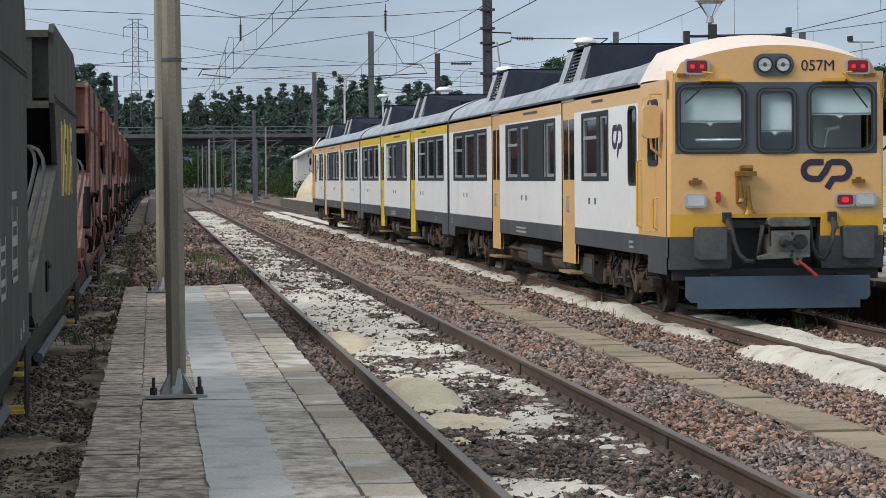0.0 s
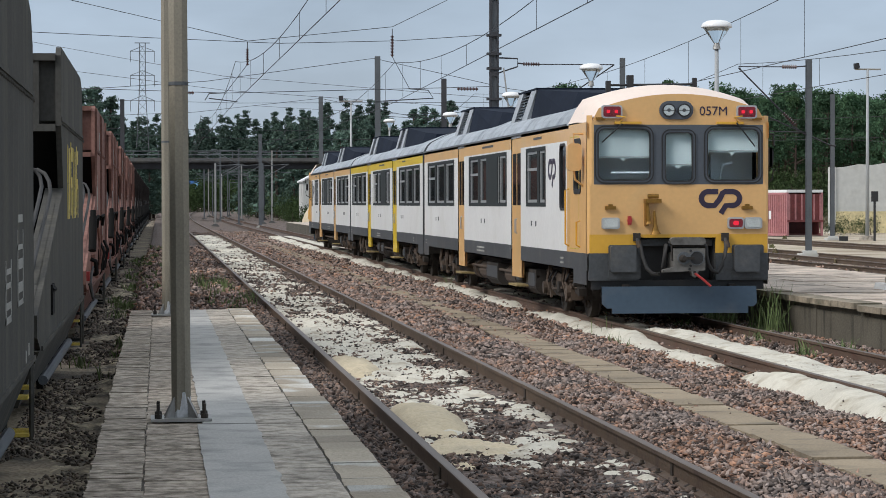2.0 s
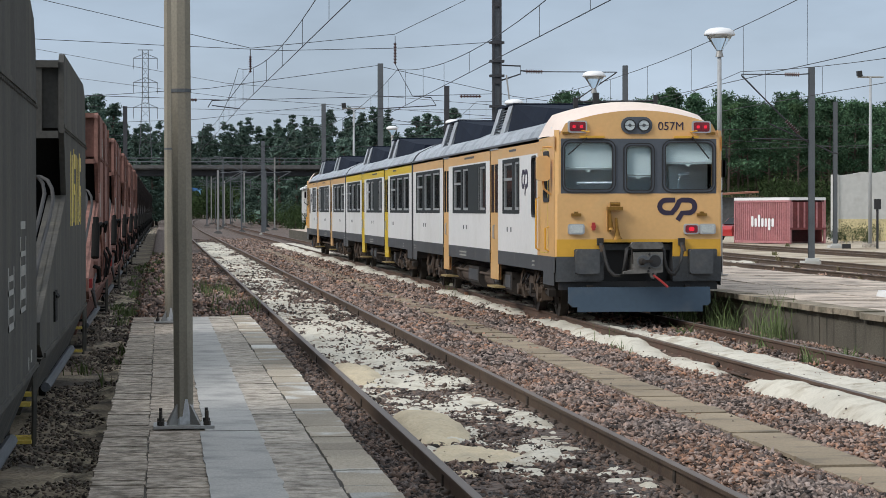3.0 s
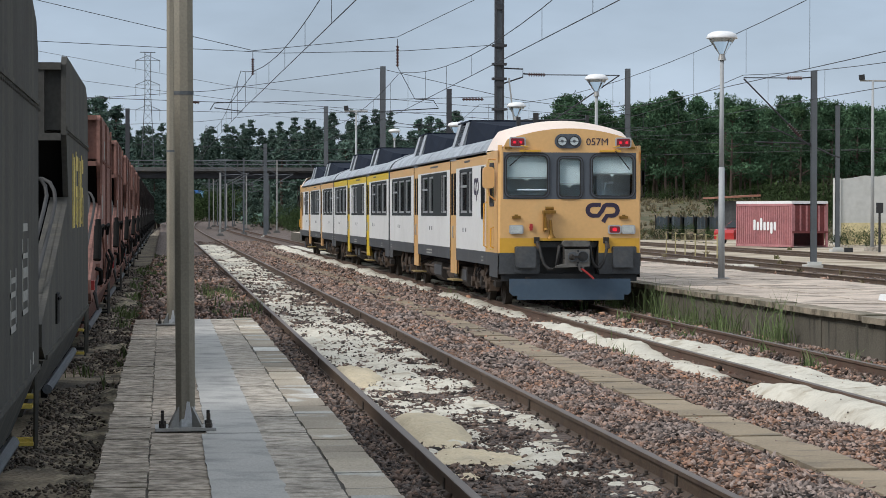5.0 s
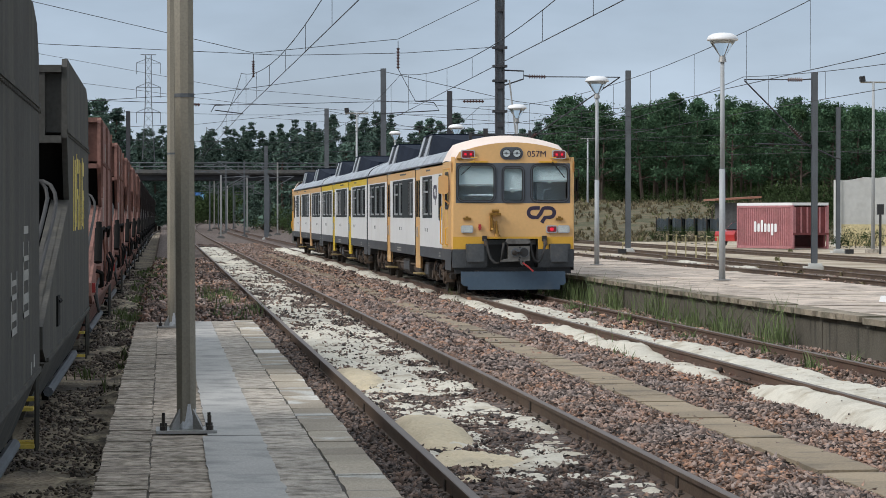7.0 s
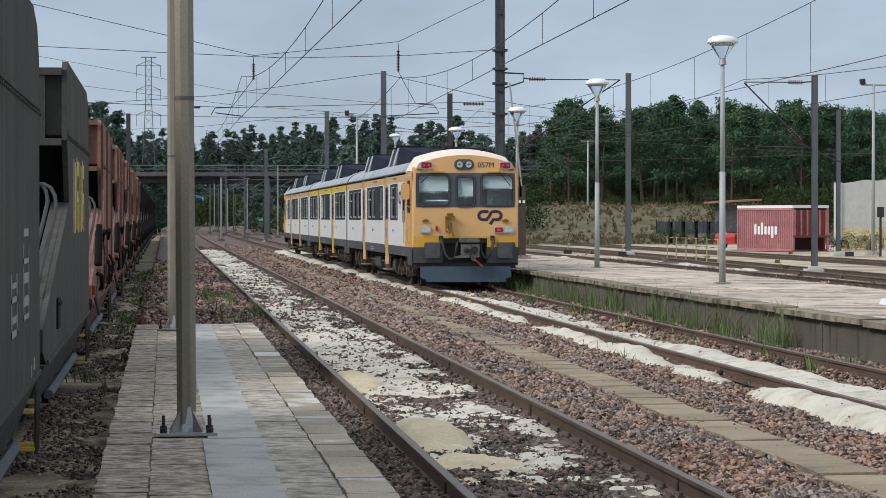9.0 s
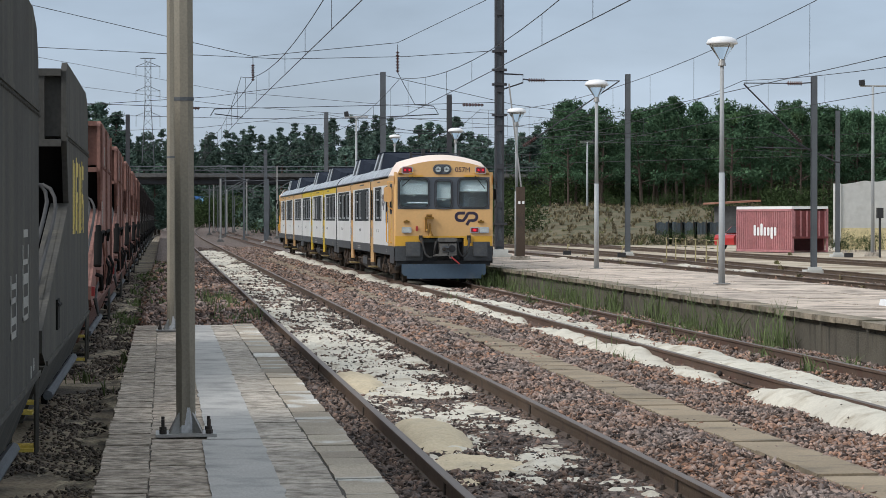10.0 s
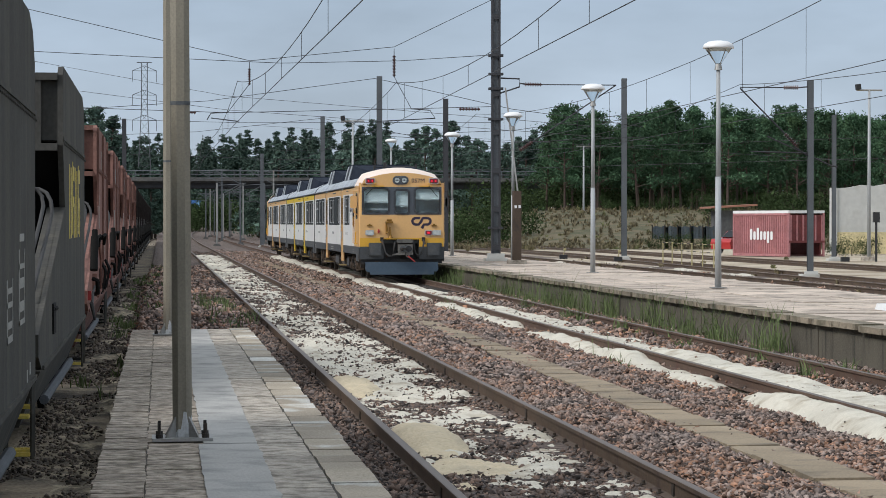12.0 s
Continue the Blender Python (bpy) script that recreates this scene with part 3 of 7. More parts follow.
def scatter_stones(name, n, area, height, size, material, seed, label, keep=None):
    """Loose angular stones, one object: flattened eight-sided lumps."""
    rng = np.random.default_rng(seed)
    x0, x1, y0, y1 = area
    # even in depth along the track, thinner with distance
    u = rng.random(n)
    y = y0 * (y1 / y0) ** u
    x = rng.uniform(x0, x1, n)
    if keep is not None:
        ok = np.array([keep(a, b) for a, b in zip(x, y)])
        x, y = x[ok], y[ok]
    n = len(x)
    s = rng.uniform(0.6, 1.35, n) * size * np.clip(y / 36, 0.72, 1.45)
    z = np.array([height(a, b) for a, b in zip(x, y)]) + rng.uniform(-0.75, 0.6, n) * s
    base = np.array([(1, 0, 0), (-1, 0, 0), (0, 1, 0), (0, -1, 0), (0, 0, 1), (0, 0, -1)], float)
    v = base[None] * rng.uniform(0.5, 1.35, (n, 6, 1)) + rng.uniform(-0.5, 0.5, (n, 6, 3))
    v *= np.stack([rng.uniform(0.8, 1.5, n), rng.uniform(0.7, 1.1, n), rng.uniform(0.4, 0.85, n)], -1)[:, None, :]
    ang, tip = rng.uniform(0, 2 * np.pi, n), rng.normal(0, 0.4, n)
    ct, st = np.cos(tip)[:, None], np.sin(tip)[:, None]
    tx, vz = v[..., 0] * ct - v[..., 2] * st, v[..., 0] * st + v[..., 2] * ct
    ca, sa = np.cos(ang)[:, None], np.sin(ang)[:, None]
    vx, vy = tx * ca - v[..., 1] * sa, tx * sa + v[..., 1] * ca
    pts = np.stack([vx * s[:, None] + x[:, None], vy * s[:, None] + y[:, None], vz * s[:, None] + z[:, None]], -1).reshape(-1, 3)
    tri = np.array([(0, 2, 4), (2, 1, 4), (1, 3, 4), (3, 0, 4), (2, 0, 5), (1, 2, 5), (3, 1, 5), (0, 3, 5)])
    faces = (np.arange(n)[:, None, None] * 6 + tri[None]).reshape(-1, 3)
    me = bpy.data.meshes.new(name)
    me.vertices.add(len(pts))
    me.vertices.foreach_set("co", pts.ravel())
    me.loops.add(faces.size)
    me.loops.foreach_set("vertex_index", faces.ravel().astype(np.int32))
    me.polygons.add(len(faces))
    me.polygons.foreach_set("loop_start", np.arange(0, faces.size, 3, dtype=np.int32))
    me.update(calc_edges=True)
    me.materials.append(material)
    return tagged(new(name, me), label, "ballast", kind="stuff")


def sand_h(x, y, seed, cut, amp, sx=1.6, sy=0.55):
    return amp * (noise.fractal((x * sx + seed, y * sy, seed), 0.9, 2.1, 4) - cut)


def sand_sheet(name, x0, x1, y0, y1, dx, dy, height, material, label):
    """A thin lying heap; it dips under the ballast where there is none."""
    nx, ny = int((x1 - x0) / dx) + 1, int((y1 - y0) / dy) + 1
    verts = [(x0 + i * dx, y0 + j * dy, height(x0 + i * dx, y0 + j * dy)) for j in range(ny) for i in range(nx)]
    faces = [(j * nx + i, j * nx + i + 1, (j + 1) * nx + i + 1, (j + 1) * nx + i) for j in range(ny - 1) for i in range(nx - 1)
             if max(verts[k][2] for k in (j * nx + i, j * nx + i + 1, (j + 1) * nx + i + 1, (j + 1) * nx + i)) > ground_z(x0 + i * dx, y0 + j * dy) - 0.05]
    tagged(raw(name, verts, faces, material, smooth=True), label, "sand", kind="stuff")


def mound(x, y, cx, cy, rx, ry, h):
    d = ((x - cx) / rx) ** 2 + ((y - cy) / ry) ** 2
    return h * max(0.0, 1 - d)


def sand_one(x, y):
    """Between the rails of the near line: strewn in thin patches near, nearly closed beyond."""
    edge = min(1.0, max(0.0, (min(x - 2.0, 3.6 - x)) / 0.1))
    k = -0.172 + 0.02 * smooth(14, 22, y) + 0.04 * smooth(24, 36, y) * (1 - 0.6 * smooth(2.9, 3.5, x))
    k += 0.055 * (noise.fractal((x * 1.5 + 3, y * 0.55, 3), 0.9, 2.1, 4) - 0.1)
    k += 0.03 * noise.noise((x * 3, y * 4.2, 5)) + 0.036 * noise.noise((x * 8, y * 6, 5)) + 0.016 * noise.noise((x * 19, y * 14, 5))
    return min(k, -0.05) * edge + (1 - edge) * -0.2


def sand_heaps(x, y):
    """Tipped heaps of yellower sand beside the near rail."""
    edge = min(1.0, max(0.0, (min(x - 1.99, 3.6 - x)) / 0.08))
    k = -0.20 + 0.03 * noise.noise((x * 4, y * 2, 7)) + 0.03 * noise.noise((x * 9, y * 5, 3)) + 0.014 * noise.noise((x * 25, y * 16, 3))
    k += mound(x, y, 2.34, 22.0, 0.40, 1.7, 0.21) + mound(x, y, 2.44, 19.6, 0.50, 0.95, 0.10) + mound(x, y, 2.27, 29.3, 0.40, 2.6, 0.15) + mound(x, y, 2.3, 18.2, 0.4, 0.5, 0.05)
    return min(k, -0.012) * edge + (1 - edge) * -0.2


def sand_two(x, y):
    """Along the platform line: a nearly closed drift between the rails and a bank outside the near one."""
    k = -0.30 + 0.07 * (noise.fractal((x * 1.1 + 9, y * 0.35, 9), 0.9, 2.1, 4)) + 0.035 * noise.noise((x * 4, y * 1.6, 5)) + 0.016 * noise.noise((x * 12, y * 6, 5))
    k += 0.17 * smooth(6.95, 7.25, x) * (1 - smooth(7.7, 8.55, x))
    bank = 0.75 + 0.5 * noise.noise((2.0, y * 0.23, 4)) - 0.5 * smooth(27.5, 28.5, y) * (1 - smooth(29.5, 31, y))
    k += 0.19 * bank * smooth(6.48, 6.8, x + 0.12 * noise.noise((x, y * 0.5, 1))) * (1 - smooth(6.95, 7.15, x))
    k += mound(x, y, 6.88, 25.0, 0.45, 3.8, 0.07) + mound(x, y, 7.6, 30, 0.5, 12, 0.06) + mound(x, y, 6.5, 130, 0.7, 45, 0.05)
    for r in (7.87 - GAUGE / 2, 7.87 + GAUGE / 2):
        if abs(x - r) < 0.06:
            k = min(k, -0.095)
    return min(k, -0.06 + 0.1 * smooth(0.1, 0.4, abs(x - 7.05)))


def build_beds():
    sand_sheet("sand_spill", 1.98, 3.62, 12.8, 150, 0.05, 0.11, sand_one, SAND_WHITE, "pale sand spilt between the rails")
    sand_sheet("sand_spill", 1.98, 3.05, 16, 33, 0.035, 0.07, sand_heaps, SAND, "small tipped heaps of yellowish sand beside the rail")
    sand_sheet("sand_spill", -1.15, -0.5, 13, 80, 0.035, 0.08, lambda x, y: ground_z(x, y) + sand_h(x, y, 13, 0.08, 0.08, 1.5, 0.6) + 0.025 * noise.noise((x * 9, y * 6, 2)), SAND_DIRTY, "dirty sand strewn in the trench beside the wagons")
    sand_sheet("sand_spill", 5.8, 9.2, 16, 150, 0.09, 0.2, sand_two, SAND_WHITE, "pale sand heaped along the platform line")
    off = lambda x, y: not (5.06 < x < 5.64 and noise.noise((x * 4, y * 0.9, 4)) < -0.10 - 1.8 * (abs(x - 5.40) - 0.14) + 0.25 * noise.noise((x * 9, y * 5, 1)))
    stones = lambda x, y: ground_z(x, y) + 0.02 + 0.03 * noise.noise((x * 1.5, y * 0.6, 1)) + 0.05 * smooth(3.7, 4.1, x) * (1 - smooth(4.6, 5.1, x)) + 0.03 * smooth(5.6, 5.9, x) * (1 - smooth(6.2, 6.6, x))
    scatter_stones("ballast_stones", 145000, (3.70, 6.95, 12.2, 75), stones, 0.037, STONES, 1, "brown and grey ballast stones between the tracks", off)
    scatter_stones("ballast_stones", 26000, (8.72, 9.72, 26, 80), lambda x, y: -0.17 - 0.05 * (x - 8.7), 0.036, STONES, 2, "grey ballast stones at the foot of the platform wall")
    scatter_stones("ballast_stones", 50000, (2.0, 3.6, 12.8, 75), lambda x, y: -0.166 + 0.03 * noise.noise((x * 2, y, 2)), 0.034, STONES_DARK, 3, "dark oily ballast stones between the rails")
    scatter_stones("ballast_stones", 20000, (1.55, 1.93, 12.8, 60), lambda x, y: -0.15, 0.036, STONES_DARK, 4, "dark ballast beside the platform kerb")
    scatter_stones("ballast_stones", 15000, (-1.5, -0.48, 13, 110), lambda x, y: ground_z(x, y) + 0.01, 0.028, STONES_GREY, 5, "dull ballast stones in the trench beside the wagons",
                   lambda x, y: noise.noise((x * 1.3, y * 0.35, 8)) > -0.12)
    scatter_stones("ballast_stones", 9000, (-0.6, 1.86, 42.6, 110), lambda x, y: ground_z(x, y) + 0.06, 0.04, STONES, 6, "loose ballast stones beyond the platform's end")
    scatter_stones("ballast_stones", 9000, (2.0, 3.6, 15, 90), lambda x, y: sand_one(x, y) + 0.002, 0.021, STONES_DARK, 11, "small dark stones strewn over the sand between the rails",
                   lambda x, y: noise.noise((x * 2.2, y * 1.1, 6)) > -0.02)
    scatter_stones("ballast_stones", 700, (5.9, 8.9, 19, 80), lambda x, y: sand_two(x, y) + 0.004, 0.017, STONES, 12, "small stones strewn over the sand heaps")
    scatter_stones("ballast_stones", 13000, (1.94, 3.56, 72, 170), lambda x, y: -0.15 + 0.03 * noise.noise((x * 2, y * 0.6, 2)), 0.028, STONES_DARK, 8, "dark ballast stones far between the rails",
                   lambda x, y: noise.noise((x * 1.2, y * 0.5, 6)) > -0.12)
    scatter_stones("ballast_stones", 15000, (3.70, 6.85, 74, 180), lambda x, y: ground_z(x, y) + 0.03, 0.036, STONES, 9, "brown ballast stones far between the tracks")
    scatter_stones("ballast_stones", 9000, (15.0, 21.5, 46, 130), lambda x, y: ground_z(x, y) + 0.01, 0.034, STONES, 10, "ballast stones beyond the platform",
                   lambda x, y: noise.noise((x * 0.6, y * 0.2, 8)) > -0.1)
    sand_sheet("sand_spill", 15.2, 22.5, 46, 130, 0.25, 0.5, lambda x, y: ground_z(x, y) - 0.03 + sand_h(x, y, 5, 0.0, 0.10, 0.8, 0.3), SAND_WHITE, "pale sand strewn along the yard tracks")
    scatter_stones("ballast_stones", 12000, (7.0, 8.8, 20, 70), lambda x, y: -0.185, 0.036, STONES, 7, "ballast stones between the rails of the platform line")


# ---- the railcar set ----
HALF, EAVE, WAIST, SOLE = 1.37, 3.03, 1.03, 0.57
LEN = 23.4


def roof_profile(k=1.0, n=10):
    """From the left eave over the top to the right eave."""
    pts = [(-HALF * k, EAVE - 0.05), (-HALF * k, EAVE), (-1.28 * k, EAVE + 0.16)]
    for i in range(n + 1):
        a = -1 + 2 * i / n
        pts.append((1.2 * k * a, EAVE + 0.25 + 0.36 * (1 - a * a)))
    return pts + [(1.28 * k, EAVE + 0.16), (HALF * k, EAVE), (HALF * k, EAVE - 0.05)]


def open_wall(bm, x, ys, zs, holes, depth, outward):
    """A wall across x with rectangular openings (y0, y1, z0, z1) and their reveals."""
    gy, gz = sorted(set(ys + [h[i] for h in holes for i in (0, 1)])), sorted(set(zs + [h[i] for h in holes for i in (2, 3)]))
    vs = {}

    def vert(y, z):
        if (y, z) not in vs:
            vs[y, z] = bm.verts.new((x, y, z))
        return vs[y, z]
    for y0, y1 in zip(gy, gy[1:]):
        for z0, z1 in zip(gz, gz[1:]):
            cy, cz = (y0 + y1) / 2, (z0 + z1) / 2
            if not any(h[0] < cy < h[1] and h[2] < cz < h[3] for h in holes):
                bm.faces.new((vert(y0, z0), vert(y1, z0), vert(y1, z1), vert(y0, z1)))
    for y0, y1, z0, z1 in holes:
        c = [(y0, z0), (y1, z0), (y1, z1), (y0, z1)]
        a, b = [bm.verts.new((x, *p)) for p in c], [bm.verts.new((x - outward * depth, *p)) for p in c]
        for i in range(4):
            bm.faces.new((a[i], a[(i + 1) % 4], b[(i + 1) % 4], b[i]))
    bmesh.ops.remove_doubles(bm, verts=bm.verts, dist=1e-5)


def side_window(parent, side, y0, y1, panes, x=HALF):
    """A grey framed group of panes; panes: (start, end, has a sliding top)."""
    z0, z1 = 1.74, 2.76
    bm = bmesh.new()
    holes = [(y0 + a, y0 + b, z0 + 0.07, z1 - 0.07) for a, b, _ in panes]
    open_wall(bm, side * (x + 0.004), [y0, y1], [z0, z1], holes, 0.05, side)
    w = part("window", bm, WBAND, parent)
    for a, b, slide in panes:
        bm = bmesh.new()
        box(bm, side * (x - 0.045), side * (x - 0.035), y0 + a, y0 + b, z0 + 0.07, z1 - 0.07)
        part("pane", bm, PANE, w)
        bm = bmesh.new()
        o = [(y0 + a, z0 + 0.07), (y0 + b, z0 + 0.07), (y0 + b, z1 - 0.07), (y0 + a, z1 - 0.07)]
        i = [(y0 + a + 0.04, z0 + 0.12), (y0 + b - 0.04, z0 + 0.12), (y0 + b - 0.04, z1 - 0.11), (y0 + a + 0.04, z1 - 0.11)]
        ring(bm, o, i, "x", side * (x - 0.034), side * (x - 0.012))
        if slide:
            box(bm, side * (x - 0.034), side * (x - 0.008), y0 + a, y0 + b, z0 + 0.62, z0 + 0.67)
        part("window_trim", bm, ALU, w)


def side_door(parent, side, y0, y1, paint):
    bm = bmesh.new()
    ym = (y0 + y1) / 2
    holes = [(y0 + 0.07, ym - 0.03, 1.76, 2.70), (ym + 0.03, y1 - 0.07, 1.76, 2.70)]
    x = side * (HALF - 0.015)
    open_wall(bm, x, [y0, ym, y1], [0.46, EAVE - 0.04], holes, 0.04, side)
    box(bm, x - side * 0.045, x - side * 0.04, y0, y1, 0.46, EAVE - 0.04)
    d = part("door", bm, paint, parent)
    bm = bmesh.new()
    for h in holes:
        box(bm, x - side * 0.03, x - side * 0.003, *h)
    part("door_glass", bm, PANE, d)
    bm = bmesh.new()
    box(bm, side * 0.9, side * (HALF + 0.06), y0 + 0.05, y1 - 0.05, 0.30, 0.335)
    for y in (y0 + 0.1, y1 - 0.1):
        box(bm, side * 0.95, side * 1.0, y - 0.02, y + 0.02, 0.335, 0.6)
    part("step", bm, OCHRE, d, "worn ochre step board")
    bm = bmesh.new()
    for y in (ym - 0.05, ym + 0.05):
        tube(bm, [(side * (HALF - 0.02), y, 1.25), (side * (HALF + 0.01), y, 1.27), (side * (HALF + 0.01), y, 1.5), (side * (HALF - 0.02), y, 1.52)], 0.012, 5)
    part("door_handle", bm, ALU, d)


def bogie(parent, y, wheelsets):
    """A bogie with frame, springs, brake gear and two turning wheelsets."""
    bm = bmesh.new()
    for s in (-1, 1):
        prism(bm, [(y - 1.75, 0.42), (y - 1.2, 0.52), (y - 0.5, 0.40), (y + 0.5, 0.40), (y + 1.2, 0.52), (y + 1.75, 0.42), (y + 1.75, 0.30), (y + 1.2, 0.36), (y + 0.5, 0.24), (y - 0.5, 0.24), (y - 1.2, 0.36), (y - 1.75, 0.30)], "x", s * 1.02, s * 1.14)
    box(bm, -1.05, 1.05, y - 0.25, y + 0.25, 0.28, 0.5)
    b = part("bogie", bm, UNDER, parent)
    for s in (-1, 1):
        for dy in (-1.2, 1.2):
            bm = bmesh.new()
            box(bm, s * 1.0, s * 1.2, y + dy - 0.13, y + dy + 0.13, 0.22, 0.48)
            disc_x(bm, y + dy, 0.35, s * 1.2, s * 1.26, 0.11, 10)
            part("axle_box", bm, UNDER_B, b)
            for k in (-0.28, 0.28):
                bm = bmesh.new()
                pts = [(s * 1.1 + 0.07 * math.cos(a * 1.25), y + dy + k + 0.07 * math.sin(a * 1.25), 0.40 + a * 0.0088) for a in range(30)]
                tube(bm, pts, 0.016, 4)
                part("spring", bm, UNDER_B, b)
        bm = bmesh.new()
        box(bm, s * 1.04, s * 1.2, y - 0.35, y + 0.35, 0.42, 0.62)
        tube(bm, [(s * 1.2, y - 0.6, 0.75), (s * 1.2, y - 0.5, 0.4), (s * 1.2, y + 0.5, 0.35), (s * 1.2, y + 0.7, 0.7)], 0.025, 5)
        tube(bm, [(s * 1.15, y - 1.6, 0.6), (s * 1.22, y - 1.0, 0.2), (s * 1.18, y - 0.4, 0.55)], 0.02, 5)
        part("brake_gear", bm, UNDER_B, b)
    rng = random.Random(int(y * 10))
    for s in (-1, 1):
        for k in range(9):
            yy, zz = y + rng.uniform(-1.9, 1.9), rng.uniform(0.25, 0.62)
            bm = bmesh.new()
            if k % 3 == 0:
                tube(bm, [(s * 1.2, yy, 0.74), (s * 1.24, yy + 0.04, 0.5), (s * 1.2, yy + rng.uniform(-0.3, 0.3), 0.2)], rng.uniform(0.02, 0.045), 6)
                part("damper", bm, UNDER_B, b)
            elif k % 3 == 1:
                w, h = rng.uniform(0.06, 0.2), rng.uniform(0.08, 0.2)
                prism(bm, rrect(yy, zz, w, h, 0.02, 2), "x", s * 1.12, s * 1.25)
                part("valve_box", bm, UNDER, b)
            else:
                pts = [(s * (1.2 + 0.05 * math.sin(j)), yy + 0.12 * j, 0.66 - 0.2 * math.sin(math.pi * j / 5)) for j in range(6)]
                tube(bm, pts, 0.018, 5)
                part("hose", bm, BLACK, b)
    for dy in (-1.2, 1.2):
        bm = bmesh.new()
        disc_x(bm, 0, 0, -0.9, 0.9, 0.08, 8)
        for s in (-1, 1):
            disc_x(bm, 0, 0, s * 0.81, s * 0.93, 0.43, 28)
            disc_x(bm, 0, 0, s * 0.79, s * 0.81, 0.46, 28)
            for k in range(5):
                a = 2 * math.pi * k / 5
                disc_x(bm, 0.27 * math.cos(a), 0.27 * math.sin(a), s * 0.93, s * 0.945, 0.06, 8)
        w = part("wheelset", bm, UNDER, parent, at=pose(0, y + dy, 0.37))
        wheelsets.append(w)


def underframe(parent, y0, y1, seed):
    """Engines, tanks, boxes and pipes between the bogies."""
    rng = random.Random(seed)
    y = y0
    while y < y1 - 0.5:
        ln = min(rng.uniform(0.6, 1.7), y1 - y)
        kind = rng.random()
        bm = bmesh.new()
        if kind < 0.35:
            z0 = rng.uniform(0.18, 0.34)
            prism(bm, [(-1.22, 0.62), (-1.22, z0 + 0.1), (-1.12, z0), (1.12, z0), (1.22, z0 + 0.1), (1.22, 0.62)], "y", y, y + ln)
            o = part("equipment_box", bm, UNDER, parent)
            bm = bmesh.new()
            for s in (-1, 1):
                box(bm, s * 1.22, s * 1.235, y + 0.08, y + ln - 0.08, z0 + 0.14, 0.56)
            part("box_cover", bm, SKIRT, o)
        elif kind < 0.7:
            bm.free()
            for s in (-1, 1):
                bm = bmesh.new()
                prism(bm, [(s * 0.98 + 0.2 * math.cos(k * math.pi / 6), 0.42 + 0.2 * math.sin(k * math.pi / 6)) for k in range(12)], "y", y, y + ln)
                tank = part("air_tank", bm, UNDER_B, parent)
                for yy in (y + 0.12, y + ln - 0.12):
                    bm = bmesh.new()
                    prism(bm, [(s * 0.98 + 0.215 * math.cos(k * math.pi / 6), 0.42 + 0.215 * math.sin(k * math.pi / 6)) for k in range(12)], "y", yy - 0.02, yy + 0.02)
                    part("tank_strap", bm, UNDER, tank)
        else:
            box(bm, -0.9, 0.9, y, y + ln, 0.24, 0.6)
            for s in (-1, 1):
                for k in range(3):
                    yy = y + ln * (k + 0.5) / 3
                    tube(bm, [(s * 1.0, yy, 0.6), (s * 1.12, yy + 0.05, 0.4), (s * 1.05, yy + 0.2, 0.22), (s * 0.9, yy + 0.3, 0.25)], 0.035, 6)
            part("engine", bm, UNDER, parent)
        y += ln + rng.uniform(0.1, 0.5)
    bm = bmesh.new()
    box(bm, -1.0, 1.0, y0 - 5.5, y1 + 5.5, 0.56, 0.68)
    part("underframe", bm, UNDER, parent)
    bm = bmesh.new()
    for s in (-1, 1):
        tube(bm, [(s * 1.18, y0, 0.5), (s * 1.18, y1, 0.5)], 0.03, 6)
    part("pipe", bm, UNDER_B, parent)


